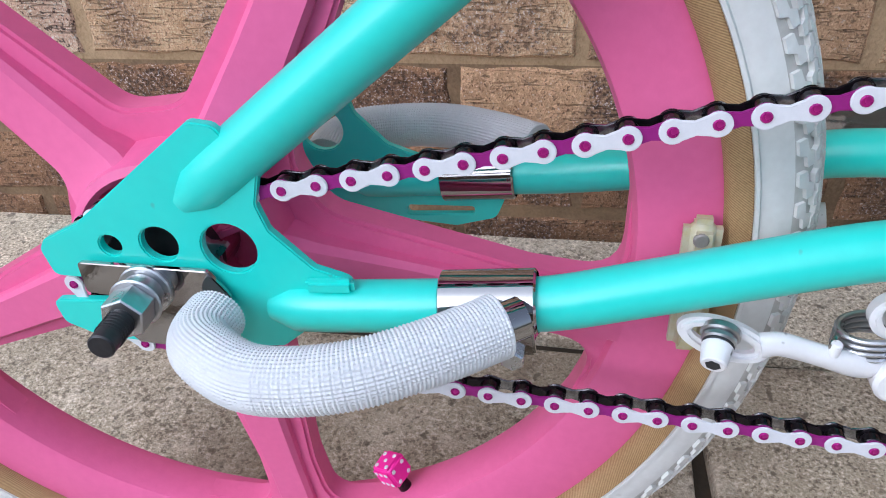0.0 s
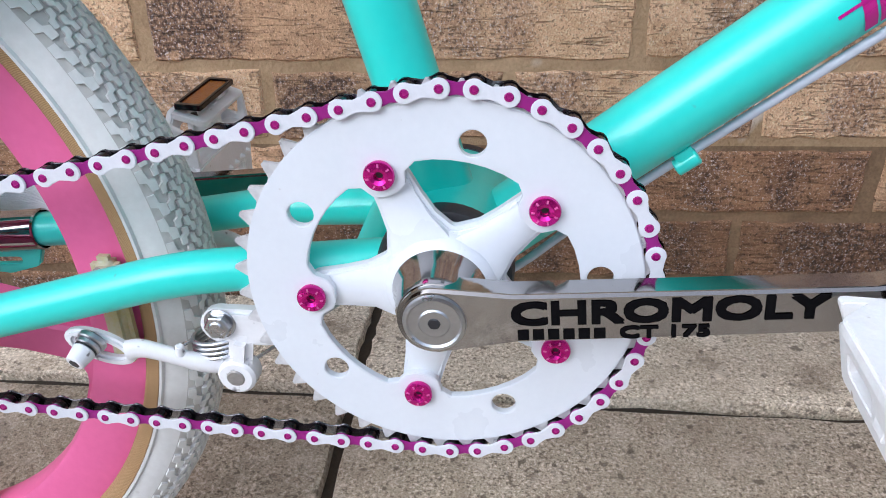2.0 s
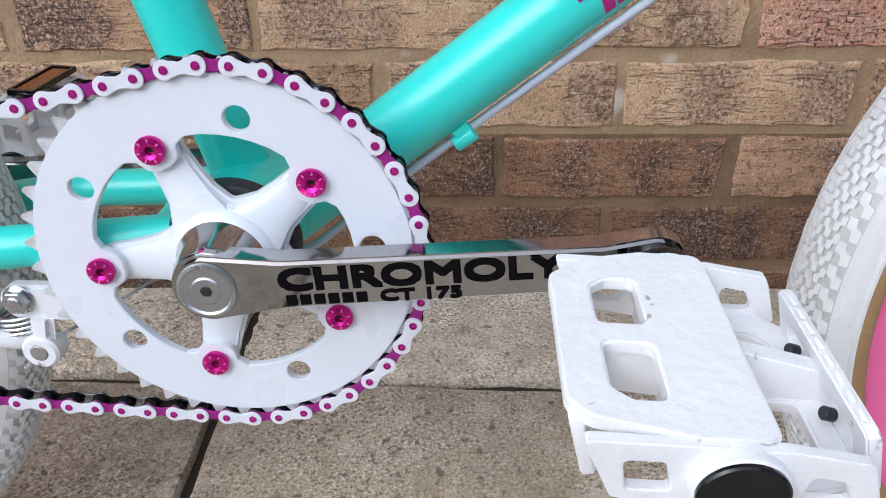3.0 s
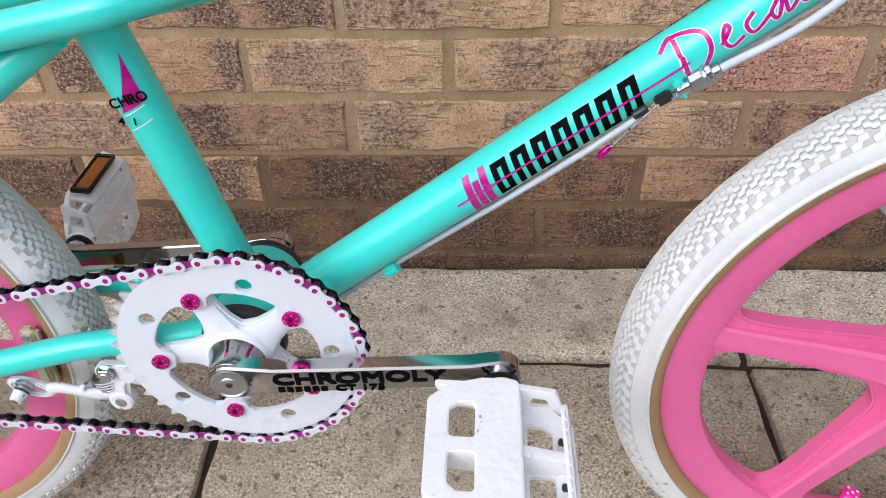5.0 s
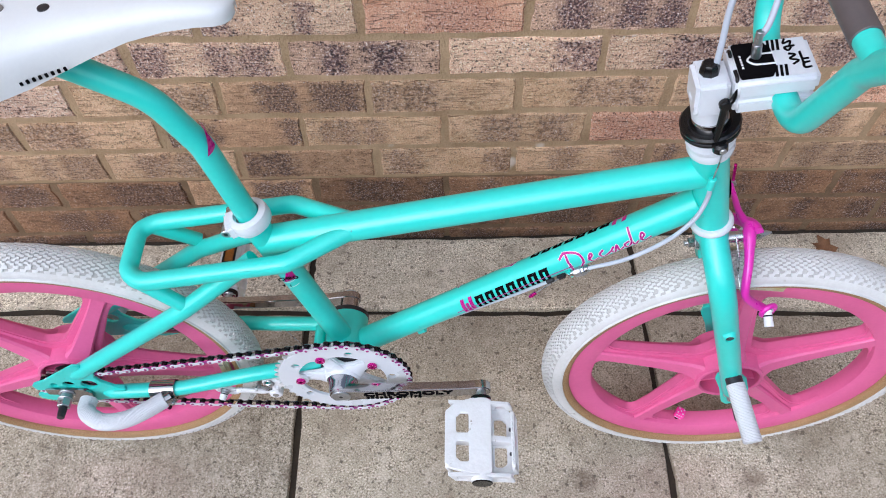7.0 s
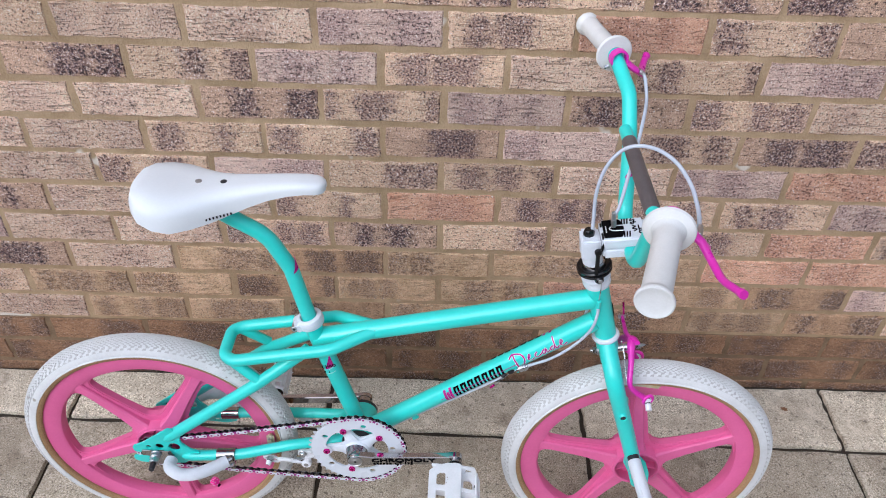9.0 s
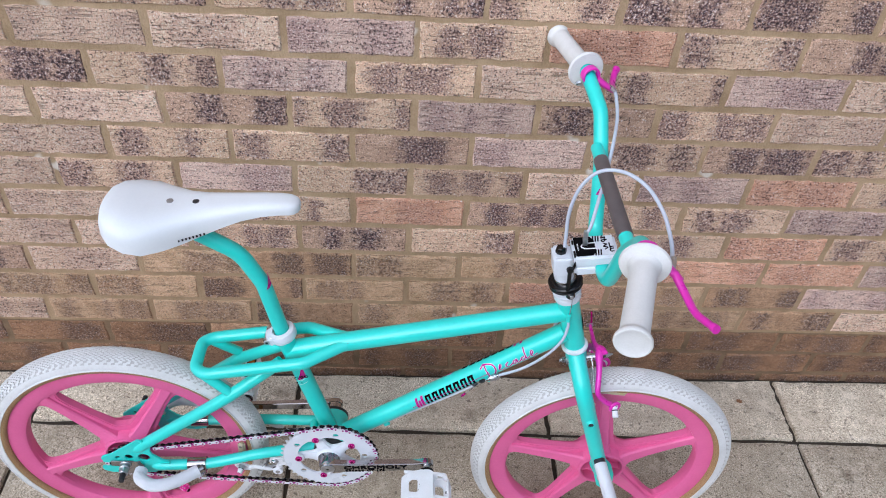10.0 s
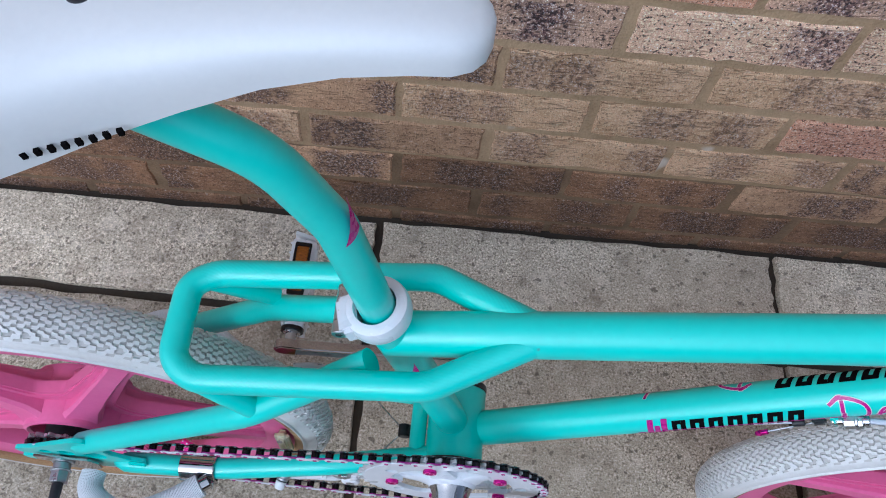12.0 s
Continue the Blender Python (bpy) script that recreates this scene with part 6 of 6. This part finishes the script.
part("shoe_washer", merge(rod(NB, NB.lerp(NE, 0.22), 0.0066, 28), rod(NB.lerp(NE, 0.22), NB.lerp(NE, 0.40), 0.0056, 28)), STEEL, rear_brake, "knurled steel washer")
part("shoe_washer", rod(NB.lerp(NE, 0.40), NB.lerp(NE, 0.46), 0.0053, 24), BLACK, rear_brake, "dark steel ring")
part("shoe_nut", rod(NB.lerp(NE, 0.46), NE, 0.0052, 24, 0.0043), WHITE_CHIPPED, rear_brake, "chipped white cap nut")
# the socket's shade is a black hexagon on the nut's end
part("shoe_nut_socket", rod(NB.lerp(NE, 0.95), NB.lerp(NE, 1.02), 0.0030, 6), BLACK, rear_brake)
pivot_out = [(-0.0063 + 0.0100 * math.cos(q), 0.2402 + 0.0092 * math.sin(q)) for q in [radians(78 + 204 * j / 18) for j in range(19)]] + [(0.012, 0.2305), (0.032, 0.2330), (0.036, 0.2400), (0.030, 0.2470), (0.012, 0.2490)]
part("pivot_plate", plate(pivot_out, [], -0.0478, -0.0400, 0.0018), WHITE_CHIPPED, rear_brake, "white pivot plate")
part("pivot_bolt", merge(hexnut((-0.0063, -0.0525, 0.2428), (-0.0063, -0.0482, 0.2428), 0.0060), rod((-0.0063, -0.0486, 0.2428), (-0.0063, -0.0477, 0.2428), 0.0072, 28),
                         rod((-0.0063, -0.0533, 0.2428), (-0.0063, -0.0520, 0.2428), 0.0036, 16)), STEEL, rear_brake, "zinc pivot bolt")
coils = [sweep([(-0.0122 + 0.0108 * math.cos(q), -0.0410 + 0.0082 * math.sin(q), 0.2320 - 0.0025 * j + 0.0012 * math.cos(q)) for q in [2 * math.pi * k / 30 for k in range(30)]], 0.0011, 8, closed=True) for j in range(4)]
part("return_spring", merge(*coils, sweep([(-0.0230, -0.0425, 0.2300), (-0.0275, -0.0520, 0.2310)], 0.0010, 8)), STEEL, rear_brake, "coiled steel spring")
anchor = merge(moved(lathe([(0.0, -0.0052), (0.0074, -0.0050), (0.0088, -0.0036), (0.0090, 0.0045), (0, 0.0045)], 32), pose(-0.0018, -0.0470, 0.2160)), moved(block(0.0110, 0.0070, 0.0200, 0.003), pose(0.0006, -0.0475, 0.2265, 0, 10, 0)))
part("cable_anchor", anchor, WHITE_CHIPPED, rear_brake, "chipped white cable anchor")
part("anchor_pin", rod((-0.0018, -0.0528, 0.2162), (-0.0018, -0.0515, 0.2162), 0.0042, 20), HOLE_GREY, rear_brake)
for side in (-1, 1):
    part("brake_pad", moved(block(0.0135, 0.011, 0.060, 0.004, 3), pose(-0.0690, side * 0.0225, 0.2310)), PAD, rear_brake, "yellowed clear brake pad")
    part("pad_rivet", rod((-0.0700, side * 0.0290, 0.2545), (-0.0700, side * 0.0270, 0.2545), 0.0028, 14), HOLE_GREY, rear_brake)
far_arm = sweep(spline([(-0.0735, 0.0520, 0.2300), (-0.048, 0.0540, 0.2310), (-0.020, 0.0500, 0.2205), (-0.006, 0.0480, 0.2225)], 8), 0.0062, 14)
part("brake_arm", far_arm, WHITE_CHIPPED, rear_brake)
part("rear_straddle", sweep([(-0.0035, -0.048, 0.2165), (0.045, 0.0, 0.2320), (-0.0035, 0.048, 0.2165)], 0.0009, 8), STEEL, rear_brake)
part("straddle_yoke", merge(rod((0.045, -0.006, 0.233), (0.045, 0.006, 0.233), 0.006, 16), moved(block(0.010, 0.012, 0.010, 0.002), pose(0.050, 0, 0.233))), BLACK, rear_brake, "dark cable yoke")

fb_arms = []
for side in (-1, 1):
    pts = [(0.5475 + 0.003 * side, side * -0.006, 0.5070), (0.5455 + 0.003 * side, side * 0.006, 0.5035), (0.5415, side * 0.0285, 0.4880), (0.5400, side * 0.0450, 0.4700), (0.5425, side * 0.0505, 0.4570),
           (0.5560, side * 0.0490, 0.4400), (0.5720, side * 0.0480, 0.4270), (0.5800, side * 0.0490, 0.4180)]
    fb_arms.append(sweep(spline(pts, 6), lambda s: 0.0066 + 0.0026 * math.exp(-((s - 0.08) / 0.12) ** 2) - 0.0012 * s, 14, squash=((0.9, 0, 0.35), 0.75)))
front_brake = part("front_brake", fb_arms[0], MAGENTA_PAINT, bike, "bright magenta front brake caliper")
part("brake_arm", fb_arms[1], MAGENTA_PAINT, front_brake)
lever_arm = sweep(spline([(0.5475, -0.002, 0.5070), (0.5420, 0.0120, 0.5045), (0.5395, 0.0280, 0.5010), (0.5395, 0.0500, 0.5000), (0.5400, 0.0720, 0.4995)], 6), lambda s: 0.0062 - 0.0026 * s, 14, squash=((0.9, 0, 0.35), 0.75))
part("lever_arm", lever_arm, MAGENTA_PAINT, front_brake, "magenta cable arm of the caliper")


def on_bolt(x):
    return (x, -0.0028, 0.4876 + (x - 0.4859) * 0.2216)


part("pivot_bolt", merge(rod(on_bolt(0.4785), on_bolt(0.5560), 0.0030, 14), hexnut(on_bolt(0.5490), on_bolt(0.5550), 0.0060), rod(on_bolt(0.5550), on_bolt(0.5660), 0.0048, 16, 0.001),
                         hexnut(on_bolt(0.4825), on_bolt(0.4885), 0.0058), rod(on_bolt(0.4885), on_bolt(0.4905), 0.0080, 24), rod(on_bolt(0.4910), on_bolt(0.4930), 0.0090, 24),
                         rod(on_bolt(0.5180), on_bolt(0.5370), 0.0062, 20)),
     STEEL, front_brake, "zinc pivot bolt and nuts")
part("return_spring", sweep(spline([(0.5290, -0.006, 0.5020), (0.5330, -0.018, 0.4870), (0.5360, -0.032, 0.4660), (0.5400, -0.044, 0.4540)], 6), 0.0012, 8), STEEL, front_brake)
part("return_spring", sweep(spline([(0.5290, 0.006, 0.5020), (0.5330, 0.018, 0.4870), (0.5360, 0.032, 0.4660), (0.5400, 0.044, 0.4540)], 6), 0.0012, 8), STEEL, front_brake)
for side in (-1, 1):
    part("shoe_bracket", sweep([(0.5760 + 0.0075 * math.cos(q), side * (0.0505 - 0.0030 * math.cos(q)), 0.4270 + 0.0085 * math.sin(q)) for q in [2 * math.pi * k / 24 for k in range(24)]], 0.0030, 10, closed=True), MAGENTA_PAINT, front_brake)
    part("shoe_ring", rod((0.5757, side * 0.0545, 0.4238), (0.5758, side * 0.0560, 0.4230), 0.0056, 20), BLACK, front_brake, "dark steel ring")
    part("shoe_nut", merge(rod((0.5755, side * 0.050, 0.426), (0.5765, side * 0.0660, 0.418), 0.0046, 18, 0.0052), rod((0.5752, side * 0.046, 0.428), (0.5756, side * 0.052, 0.425), 0.0064, 6)), WHITE_CHIPPED, front_brake, "white cap nut")
    part("brake_pad", moved(block(0.060, 0.0105, 0.0130, 0.004, 3), pose(0.5715, side * 0.0225, 0.4345, 0, 6, 0)), PAD, front_brake, "yellowed clear brake pad")
part("brake_cable_end", merge(rod((0.5418, 0.0713, 0.5054), (0.5390, 0.0713, 0.5010), 0.0008, 8), rod((0.5371, 0.0713, 0.5293), (0.5418, 0.0713, 0.5034), 0.0018, 10)), MAGENTA, front_brake, "magenta crimped cable end")
part("barrel_bolt", hexnut((0.5330, 0.0690, 0.4990), (0.5450, 0.0690, 0.5010), 0.0036), STEEL, front_brake)
part("fork_bracket", moved(plate(fillet([(-0.016, -0.030), (0.016, -0.030), (0.016, 0.014), (0.007, 0.026), (-0.007, 0.026), (-0.016, 0.014)], 0.008, 5), [], -0.0022, 0.0022, 0.0006),
                           pose(0.4950, 0.011, 0.4850, 0, -17, 0) @ Matrix.Rotation(radians(90), 4, 'Z')), TEAL, fork_steerer)

LOOPS = {
    "near": [Vector((0.5245, -0.1940, 0.8750)), Vector((0.5300, -0.1780, 0.8735)), Vector((0.5345, -0.1480, 0.8745)), Vector((0.5345, -0.1050, 0.8790)), Vector((0.5230, -0.0590, 0.8840)),
             Vector((0.4990, -0.0260, 0.8830)), Vector((0.4720, -0.0070, 0.8690)), Vector((0.4530, 0.0020, 0.8350)), Vector((0.4455, 0.0040, 0.7900)), Vector((0.4475, 0.0025, 0.7480)), Vector((0.4490, 0.0010, 0.7180))],
    "far": [Vector((0.5270, 0.2000, 0.8835)), Vector((0.5305, 0.1930, 0.8770)), Vector((0.5320, 0.1660, 0.8540)), Vector((0.5190, 0.1130, 0.8380)), Vector((0.5050, 0.0680, 0.8180)), Vector((0.4935, 0.0360, 0.7940)),
            Vector((0.4830, 0.0100, 0.7640)), Vector((0.4770, 0.0035, 0.7540))],
}
for key in ("near", "far"):
    part("brake_cable", sweep(spline(LOOPS[key], 10), 0.0026, 12), CABLE_WHITE, bike, "white brake cable housing")
dt_cable = [Vector((0.4720, -0.0225, 0.6020)), Vector((0.4735, -0.0240, 0.5850)), Vector((0.4680, -0.0260, 0.5560)), Vector((0.4480, -0.0290, 0.5260)), Vector((0.4150, -0.0255, 0.4890)), Vector((0.3790, -0.0175, 0.4600))]
part("brake_cable", sweep(spline(dt_cable, 10), 0.0023, 12), CABLE_WHITE, bike, "white brake cable housing")
far_cable = [Vector((0.4720, 0.0225, 0.6020)), Vector((0.4735, 0.0250, 0.5850)), Vector((0.4660, 0.0220, 0.5450)), Vector((0.4476, 0.0040, 0.5024)), Vector((0.4309, 0.0040, 0.4895)), Vector((0.4110, 0.0040, 0.4736)), Vector((0.3902, 0.0040, 0.4579)), Vector((0.3560, -0.0080, 0.4360))]
part("brake_cable", sweep(spline(far_cable, 10), 0.0023, 12), CABLE_WHITE, bike, "white brake cable housing")
part("bare_cable", sweep(spline([rotor_c + Vector((0.0095, -0.024, -0.012)), Vector((0.4715, -0.0235, 0.632)), Vector((0.4720, -0.0225, 0.6020))], 6), 0.0008, 8), STEEL, bike, "bare steel brake wire")
part("cable_ferrule", rod((0.4722, -0.0225, 0.612), (0.4722, -0.0228, 0.598), 0.0038, 14), TEAL, frame_ob)
adj = merge(rod((0.3795, -0.0285, 0.4664), (0.3745, -0.0280, 0.4628), 0.0042, 14), rod((0.3760, -0.0280, 0.4640), (0.3655, -0.0270, 0.4562), 0.0062, 10), rod((0.3735, -0.0278, 0.4621), (0.3715, -0.0276, 0.4606), 0.0067, 20), rod((0.3655, -0.0270, 0.4562), (0.3590, -0.0265, 0.4515), 0.0034, 12))
UNDER = Matrix.Translation((0, 0.011, -0.006))
part("cable_adjuster", moved(adj, UNDER), STEEL, bike, "knurled steel cable adjuster")
part("cable_stop", moved(block(0.0055, 0.014, 0.014, 0.002), UNDER @ pose(0.3605, -0.0225, 0.4535, 0, -36, 0)), TEAL, frame_ob)
part("cable_block", merge(moved(block(0.010, 0.0065, 0.007, 0.0015), UNDER @ pose(0.3520, -0.0255, 0.4470, 0, -36, 0)), rod((0.3440, -0.0150, 0.4350), (0.3370, -0.0152, 0.4296), 0.0028, 14)), BLACK, frame_ob, "black cable block")
tail = part("cable_tail", moved(rod((0.3510, -0.0265, 0.4450), (0.3245, -0.0290, 0.4155), 0.0008, 8), UNDER), STEEL, bike, "bare steel wire tail")
part("crimp_end", moved(merge(rod((0.3262, -0.0288, 0.4173), (0.3225, -0.0292, 0.4132), 0.0021, 12), rod((0.3225, -0.0292, 0.4132), (0.3195, -0.0295, 0.4099), 0.0026, 12, 0.0019)), UNDER), MAGENTA, tail, "magenta crimped cable end")
low_cable = [Vector((0.3420, -0.0145, 0.4300)), Vector((0.3150, -0.0120, 0.4060)), Vector((0.2700, -0.0080, 0.3685)), Vector((0.2000, -0.0040, 0.3140)), Vector((0.1500, -0.0030, 0.2745)), Vector((0.1150, -0.002, 0.2460)), Vector((0.0800, -0.002, 0.2380)), Vector((0.0560, 0, 0.2340))]
part("brake_cable", sweep(spline([p + Vector((0, 0.002, -0.0015)) for p in low_cable], 10), 0.0021, 12), CABLE_WHITE, bike, "white brake cable housing")
part("cable_guide", merge(rod((0.1970, -0.0050, 0.3080), (0.1885, -0.0048, 0.3015), 0.0038, 14), moved(block(0.008, 0.006, 0.006, 0.001), pose(0.191, -0.005, 0.3085, 0, -36, 0))), TEAL, frame_ob)
part("head_badge", moved(lathe([(0, 0.0185), (0.006, 0.0183), (0.0095, 0.0172)], 28), Matrix.Translation((HT_TOP + HT_LOW) / 2) @ pose(0, 0, 0, 0, -14, 0) @ pose(0, 0, 0, 0, 0, -90) @ Matrix.Diagonal((0.8, 1, 1.7, 1))),
     BLACK_INK, frame_ob, "dark oval head badge")

# ---------------------------------------------------------------- fallen leaf
def dead_leaf(x, y, turn, size):
    bm = bmesh.new()
    pts = [(0, 0), (0.22, 0.30), (0.10, 0.62), (0.42, 0.52), (0.5, 0.9), (0.72, 0.55), (1.0, 0.62), (0.86, 0.30), (1.15, 0.05), (0.86, -0.18), (0.92, -0.5), (0.6, -0.36), (0.42, -0.66), (0.26, -0.30)]
    mid = bm.verts.new((0.55, 0.05, 0.05))
    vs = [bm.verts.new((px, py, 0.10 * math.sin(px * 5 + py * 7) + 0.11)) for px, py in pts]
    for a, b in zip(vs, vs[1:] + vs[:1]):
        bm.faces.new((mid, a, b))
    bmesh.ops.subdivide_edges(bm, edges=bm.edges[:], cuts=1, use_grid_fill=True)
    for v in bm.verts:
        v.co.z = max(0.01, v.co.z + 0.03 * math.sin(v.co.x * 17 + v.co.y * 23))
    bmesh.ops.solidify(bm, geom=bm.faces[:], thickness=0.02)
    bm.transform(Matrix.Translation((x, y, GROUND_Z)) @ pose(0, 0, 0, 0, 0, turn) @ Matrix.Diagonal((size, size, size, 1)))
    lf = part("leaf", bm, LEAF_BROWN, None)
    return tagged(lf, "curled dead brown leaf lying on the paving", "leaf")


dead_leaf(0.897, 0.785, 10, 0.040)
dead_leaf(1.045, 0.765, 70, 0.012)

# ---------------------------------------------------------------- paving slabs
edge_in = 0.0042
rows_y = [(0.8385, 0.686), (0.682, 0.102), (0.098, -0.482), (-0.486, -1.066), (-1.070, -1.650)]
for r, (y1, y0) in enumerate(rows_y):
    for k in range(-4, 5):
        x0, x1 = -0.018 + SLAB_PITCH * k, -0.018 + SLAB_PITCH * (k + 1)
        rnd = random.Random(r * 31 + k * 7 + 5)
        bm = bmesh.new()
        tilt = 0.021
        def edge_y(y, x):
            return y - (tilt * x if y < 0.8 else 0)
        corners = [(x0 + edge_in, edge_y(y0, x0) + edge_in), (x1 - edge_in, edge_y(y0, x1) + edge_in), (x1 - edge_in, edge_y(y1, x1) - edge_in), (x0 + edge_in, edge_y(y1, x0) - edge_in)]
        ring_pts = []
        for i in range(4):
            a, b = Vector(corners[i]), Vector(corners[(i + 1) % 4])
            n = 14
            for j in range(n):
                p = a.lerp(b, j / n)
                nrm = Vector(((b - a).y, -(b - a).x)).normalized()
                p += nrm * rnd.uniform(-0.0034, 0.0010)
                ring_pts.append(p)
        cx, cy = (x0 + x1) / 2, (corners[0][1] + corners[2][1]) / 2
        lip = []
        for inset, z in ((0.0, -0.03), (0.0, -0.0035), (0.0012, -0.0010), (0.0035, 0.0)):
            row = []
            for p in ring_pts:
                d = Vector((cx, cy)) - p
                q = p + d.normalized() * inset
                row.append(bm.verts.new((q.x, q.y, GROUND_Z + z + rnd.uniform(-0.0002, 0.0002) * (z > -0.02))))
            lip.append(row)
        for p, q in zip(lip, lip[1:]):
            m = len(p)
            for j in range(m):
                bm.faces.new((p[j], p[(j + 1) % m], q[(j + 1) % m], q[j]))
        bm.faces.new(lip[-1])
        dz = rnd.uniform(-0.0008, 0.0008)
        bm.transform(Matrix.Translation((0, 0, dz)))
        part("slab", bm, SLAB_PALE if r == 0 else SLAB, pavement)

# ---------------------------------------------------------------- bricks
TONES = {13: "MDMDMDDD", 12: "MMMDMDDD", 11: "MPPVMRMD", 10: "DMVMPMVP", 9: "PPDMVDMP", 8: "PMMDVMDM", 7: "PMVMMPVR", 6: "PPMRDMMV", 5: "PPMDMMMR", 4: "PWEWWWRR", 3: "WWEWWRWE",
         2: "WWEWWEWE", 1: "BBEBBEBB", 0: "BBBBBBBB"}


BRICK_PITCH = 0.2228


def brick_mesh(seed, length):
    """One brick face with worn, wavering edges."""
    rnd = random.Random(seed)
    bm = bmesh.new()
    hx, hz = length / 2, 0.0325
    ring = []
    for i, (a, b) in enumerate((((-hx, -hz), (hx, -hz)), ((hx, -hz), (hx, hz)), ((hx, hz), (-hx, hz)), ((-hx, hz), (-hx, -hz)))):
        n = 12 if i % 2 == 0 else 4
        for j in range(n):
            t = j / n
            ring.append(Vector((a[0] + (b[0] - a[0]) * t + rnd.uniform(-0.0019, 0.0019), a[1] + (b[1] - a[1]) * t + rnd.uniform(-0.0019, 0.0019))))
    layers = []
    for y, k in ((0.02, 1.0), (-0.0015, 1.0), (-0.0050, 0.0)):
        row = []
        for p in ring:
            q = p if k else p - Vector((math.copysign(min(0.003, abs(p.x)), p.x), math.copysign(min(0.003, abs(p.y)), p.y)))
            row.append(bm.verts.new((q.x, y + (rnd.uniform(-0.0006, 0.0006) if not k else 0), q.y)))
        layers.append(row)
    m = len(ring)
    for p, q in zip(layers, layers[1:]):
        for j in range(m):
            bm.faces.new((p[j], p[(j + 1) % m], q[(j + 1) % m], q[j]))
    bm.faces.new(layers[-1])
    return bm


BRICK_VARIANTS = {t: [mesh_of("brick", brick_mesh(17 * v + ord(t), 0.2128), BRICKS[t]) for v in range(5)] for t in BRICKS}
rest = {t: [] for t in BRICKS}
tone_rnd = random.Random(4)
for k in range(-1, 33):
    for n in range(-10, 12):
        x = BRICK_PITCH * (n + 0.5) + (0.006 if k % 2 else 0.116)
        z = 0.075 * k + 0.008 + 0.0325 + 0.005
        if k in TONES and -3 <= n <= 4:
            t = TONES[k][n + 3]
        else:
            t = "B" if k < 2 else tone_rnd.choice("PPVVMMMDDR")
        jit = random.Random(k * 101 + n)
        m = pose(x + jit.uniform(-0.002, 0.002), WALL_Y + 0.0045 + jit.uniform(-0.001, 0.001), z + jit.uniform(-0.001, 0.001), 0, jit.uniform(-0.35, 0.35), 0)
        if k <= 15 and -5 <= n <= 7:
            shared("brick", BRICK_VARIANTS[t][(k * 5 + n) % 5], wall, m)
        else:
            rest[t].append(m)
for t, ms in rest.items():
    big = bmesh.new()
    for i, m in enumerate(ms):
        start = len(big.verts)
        big.from_mesh(BRICK_VARIANTS[t][i % 5])
        big.verts.ensure_lookup_table()
        bmesh.ops.transform(big, matrix=m, verts=big.verts[start:])
    part("outer_bricks", big, BRICKS[t], wall, smooth=False, kind="stuff")
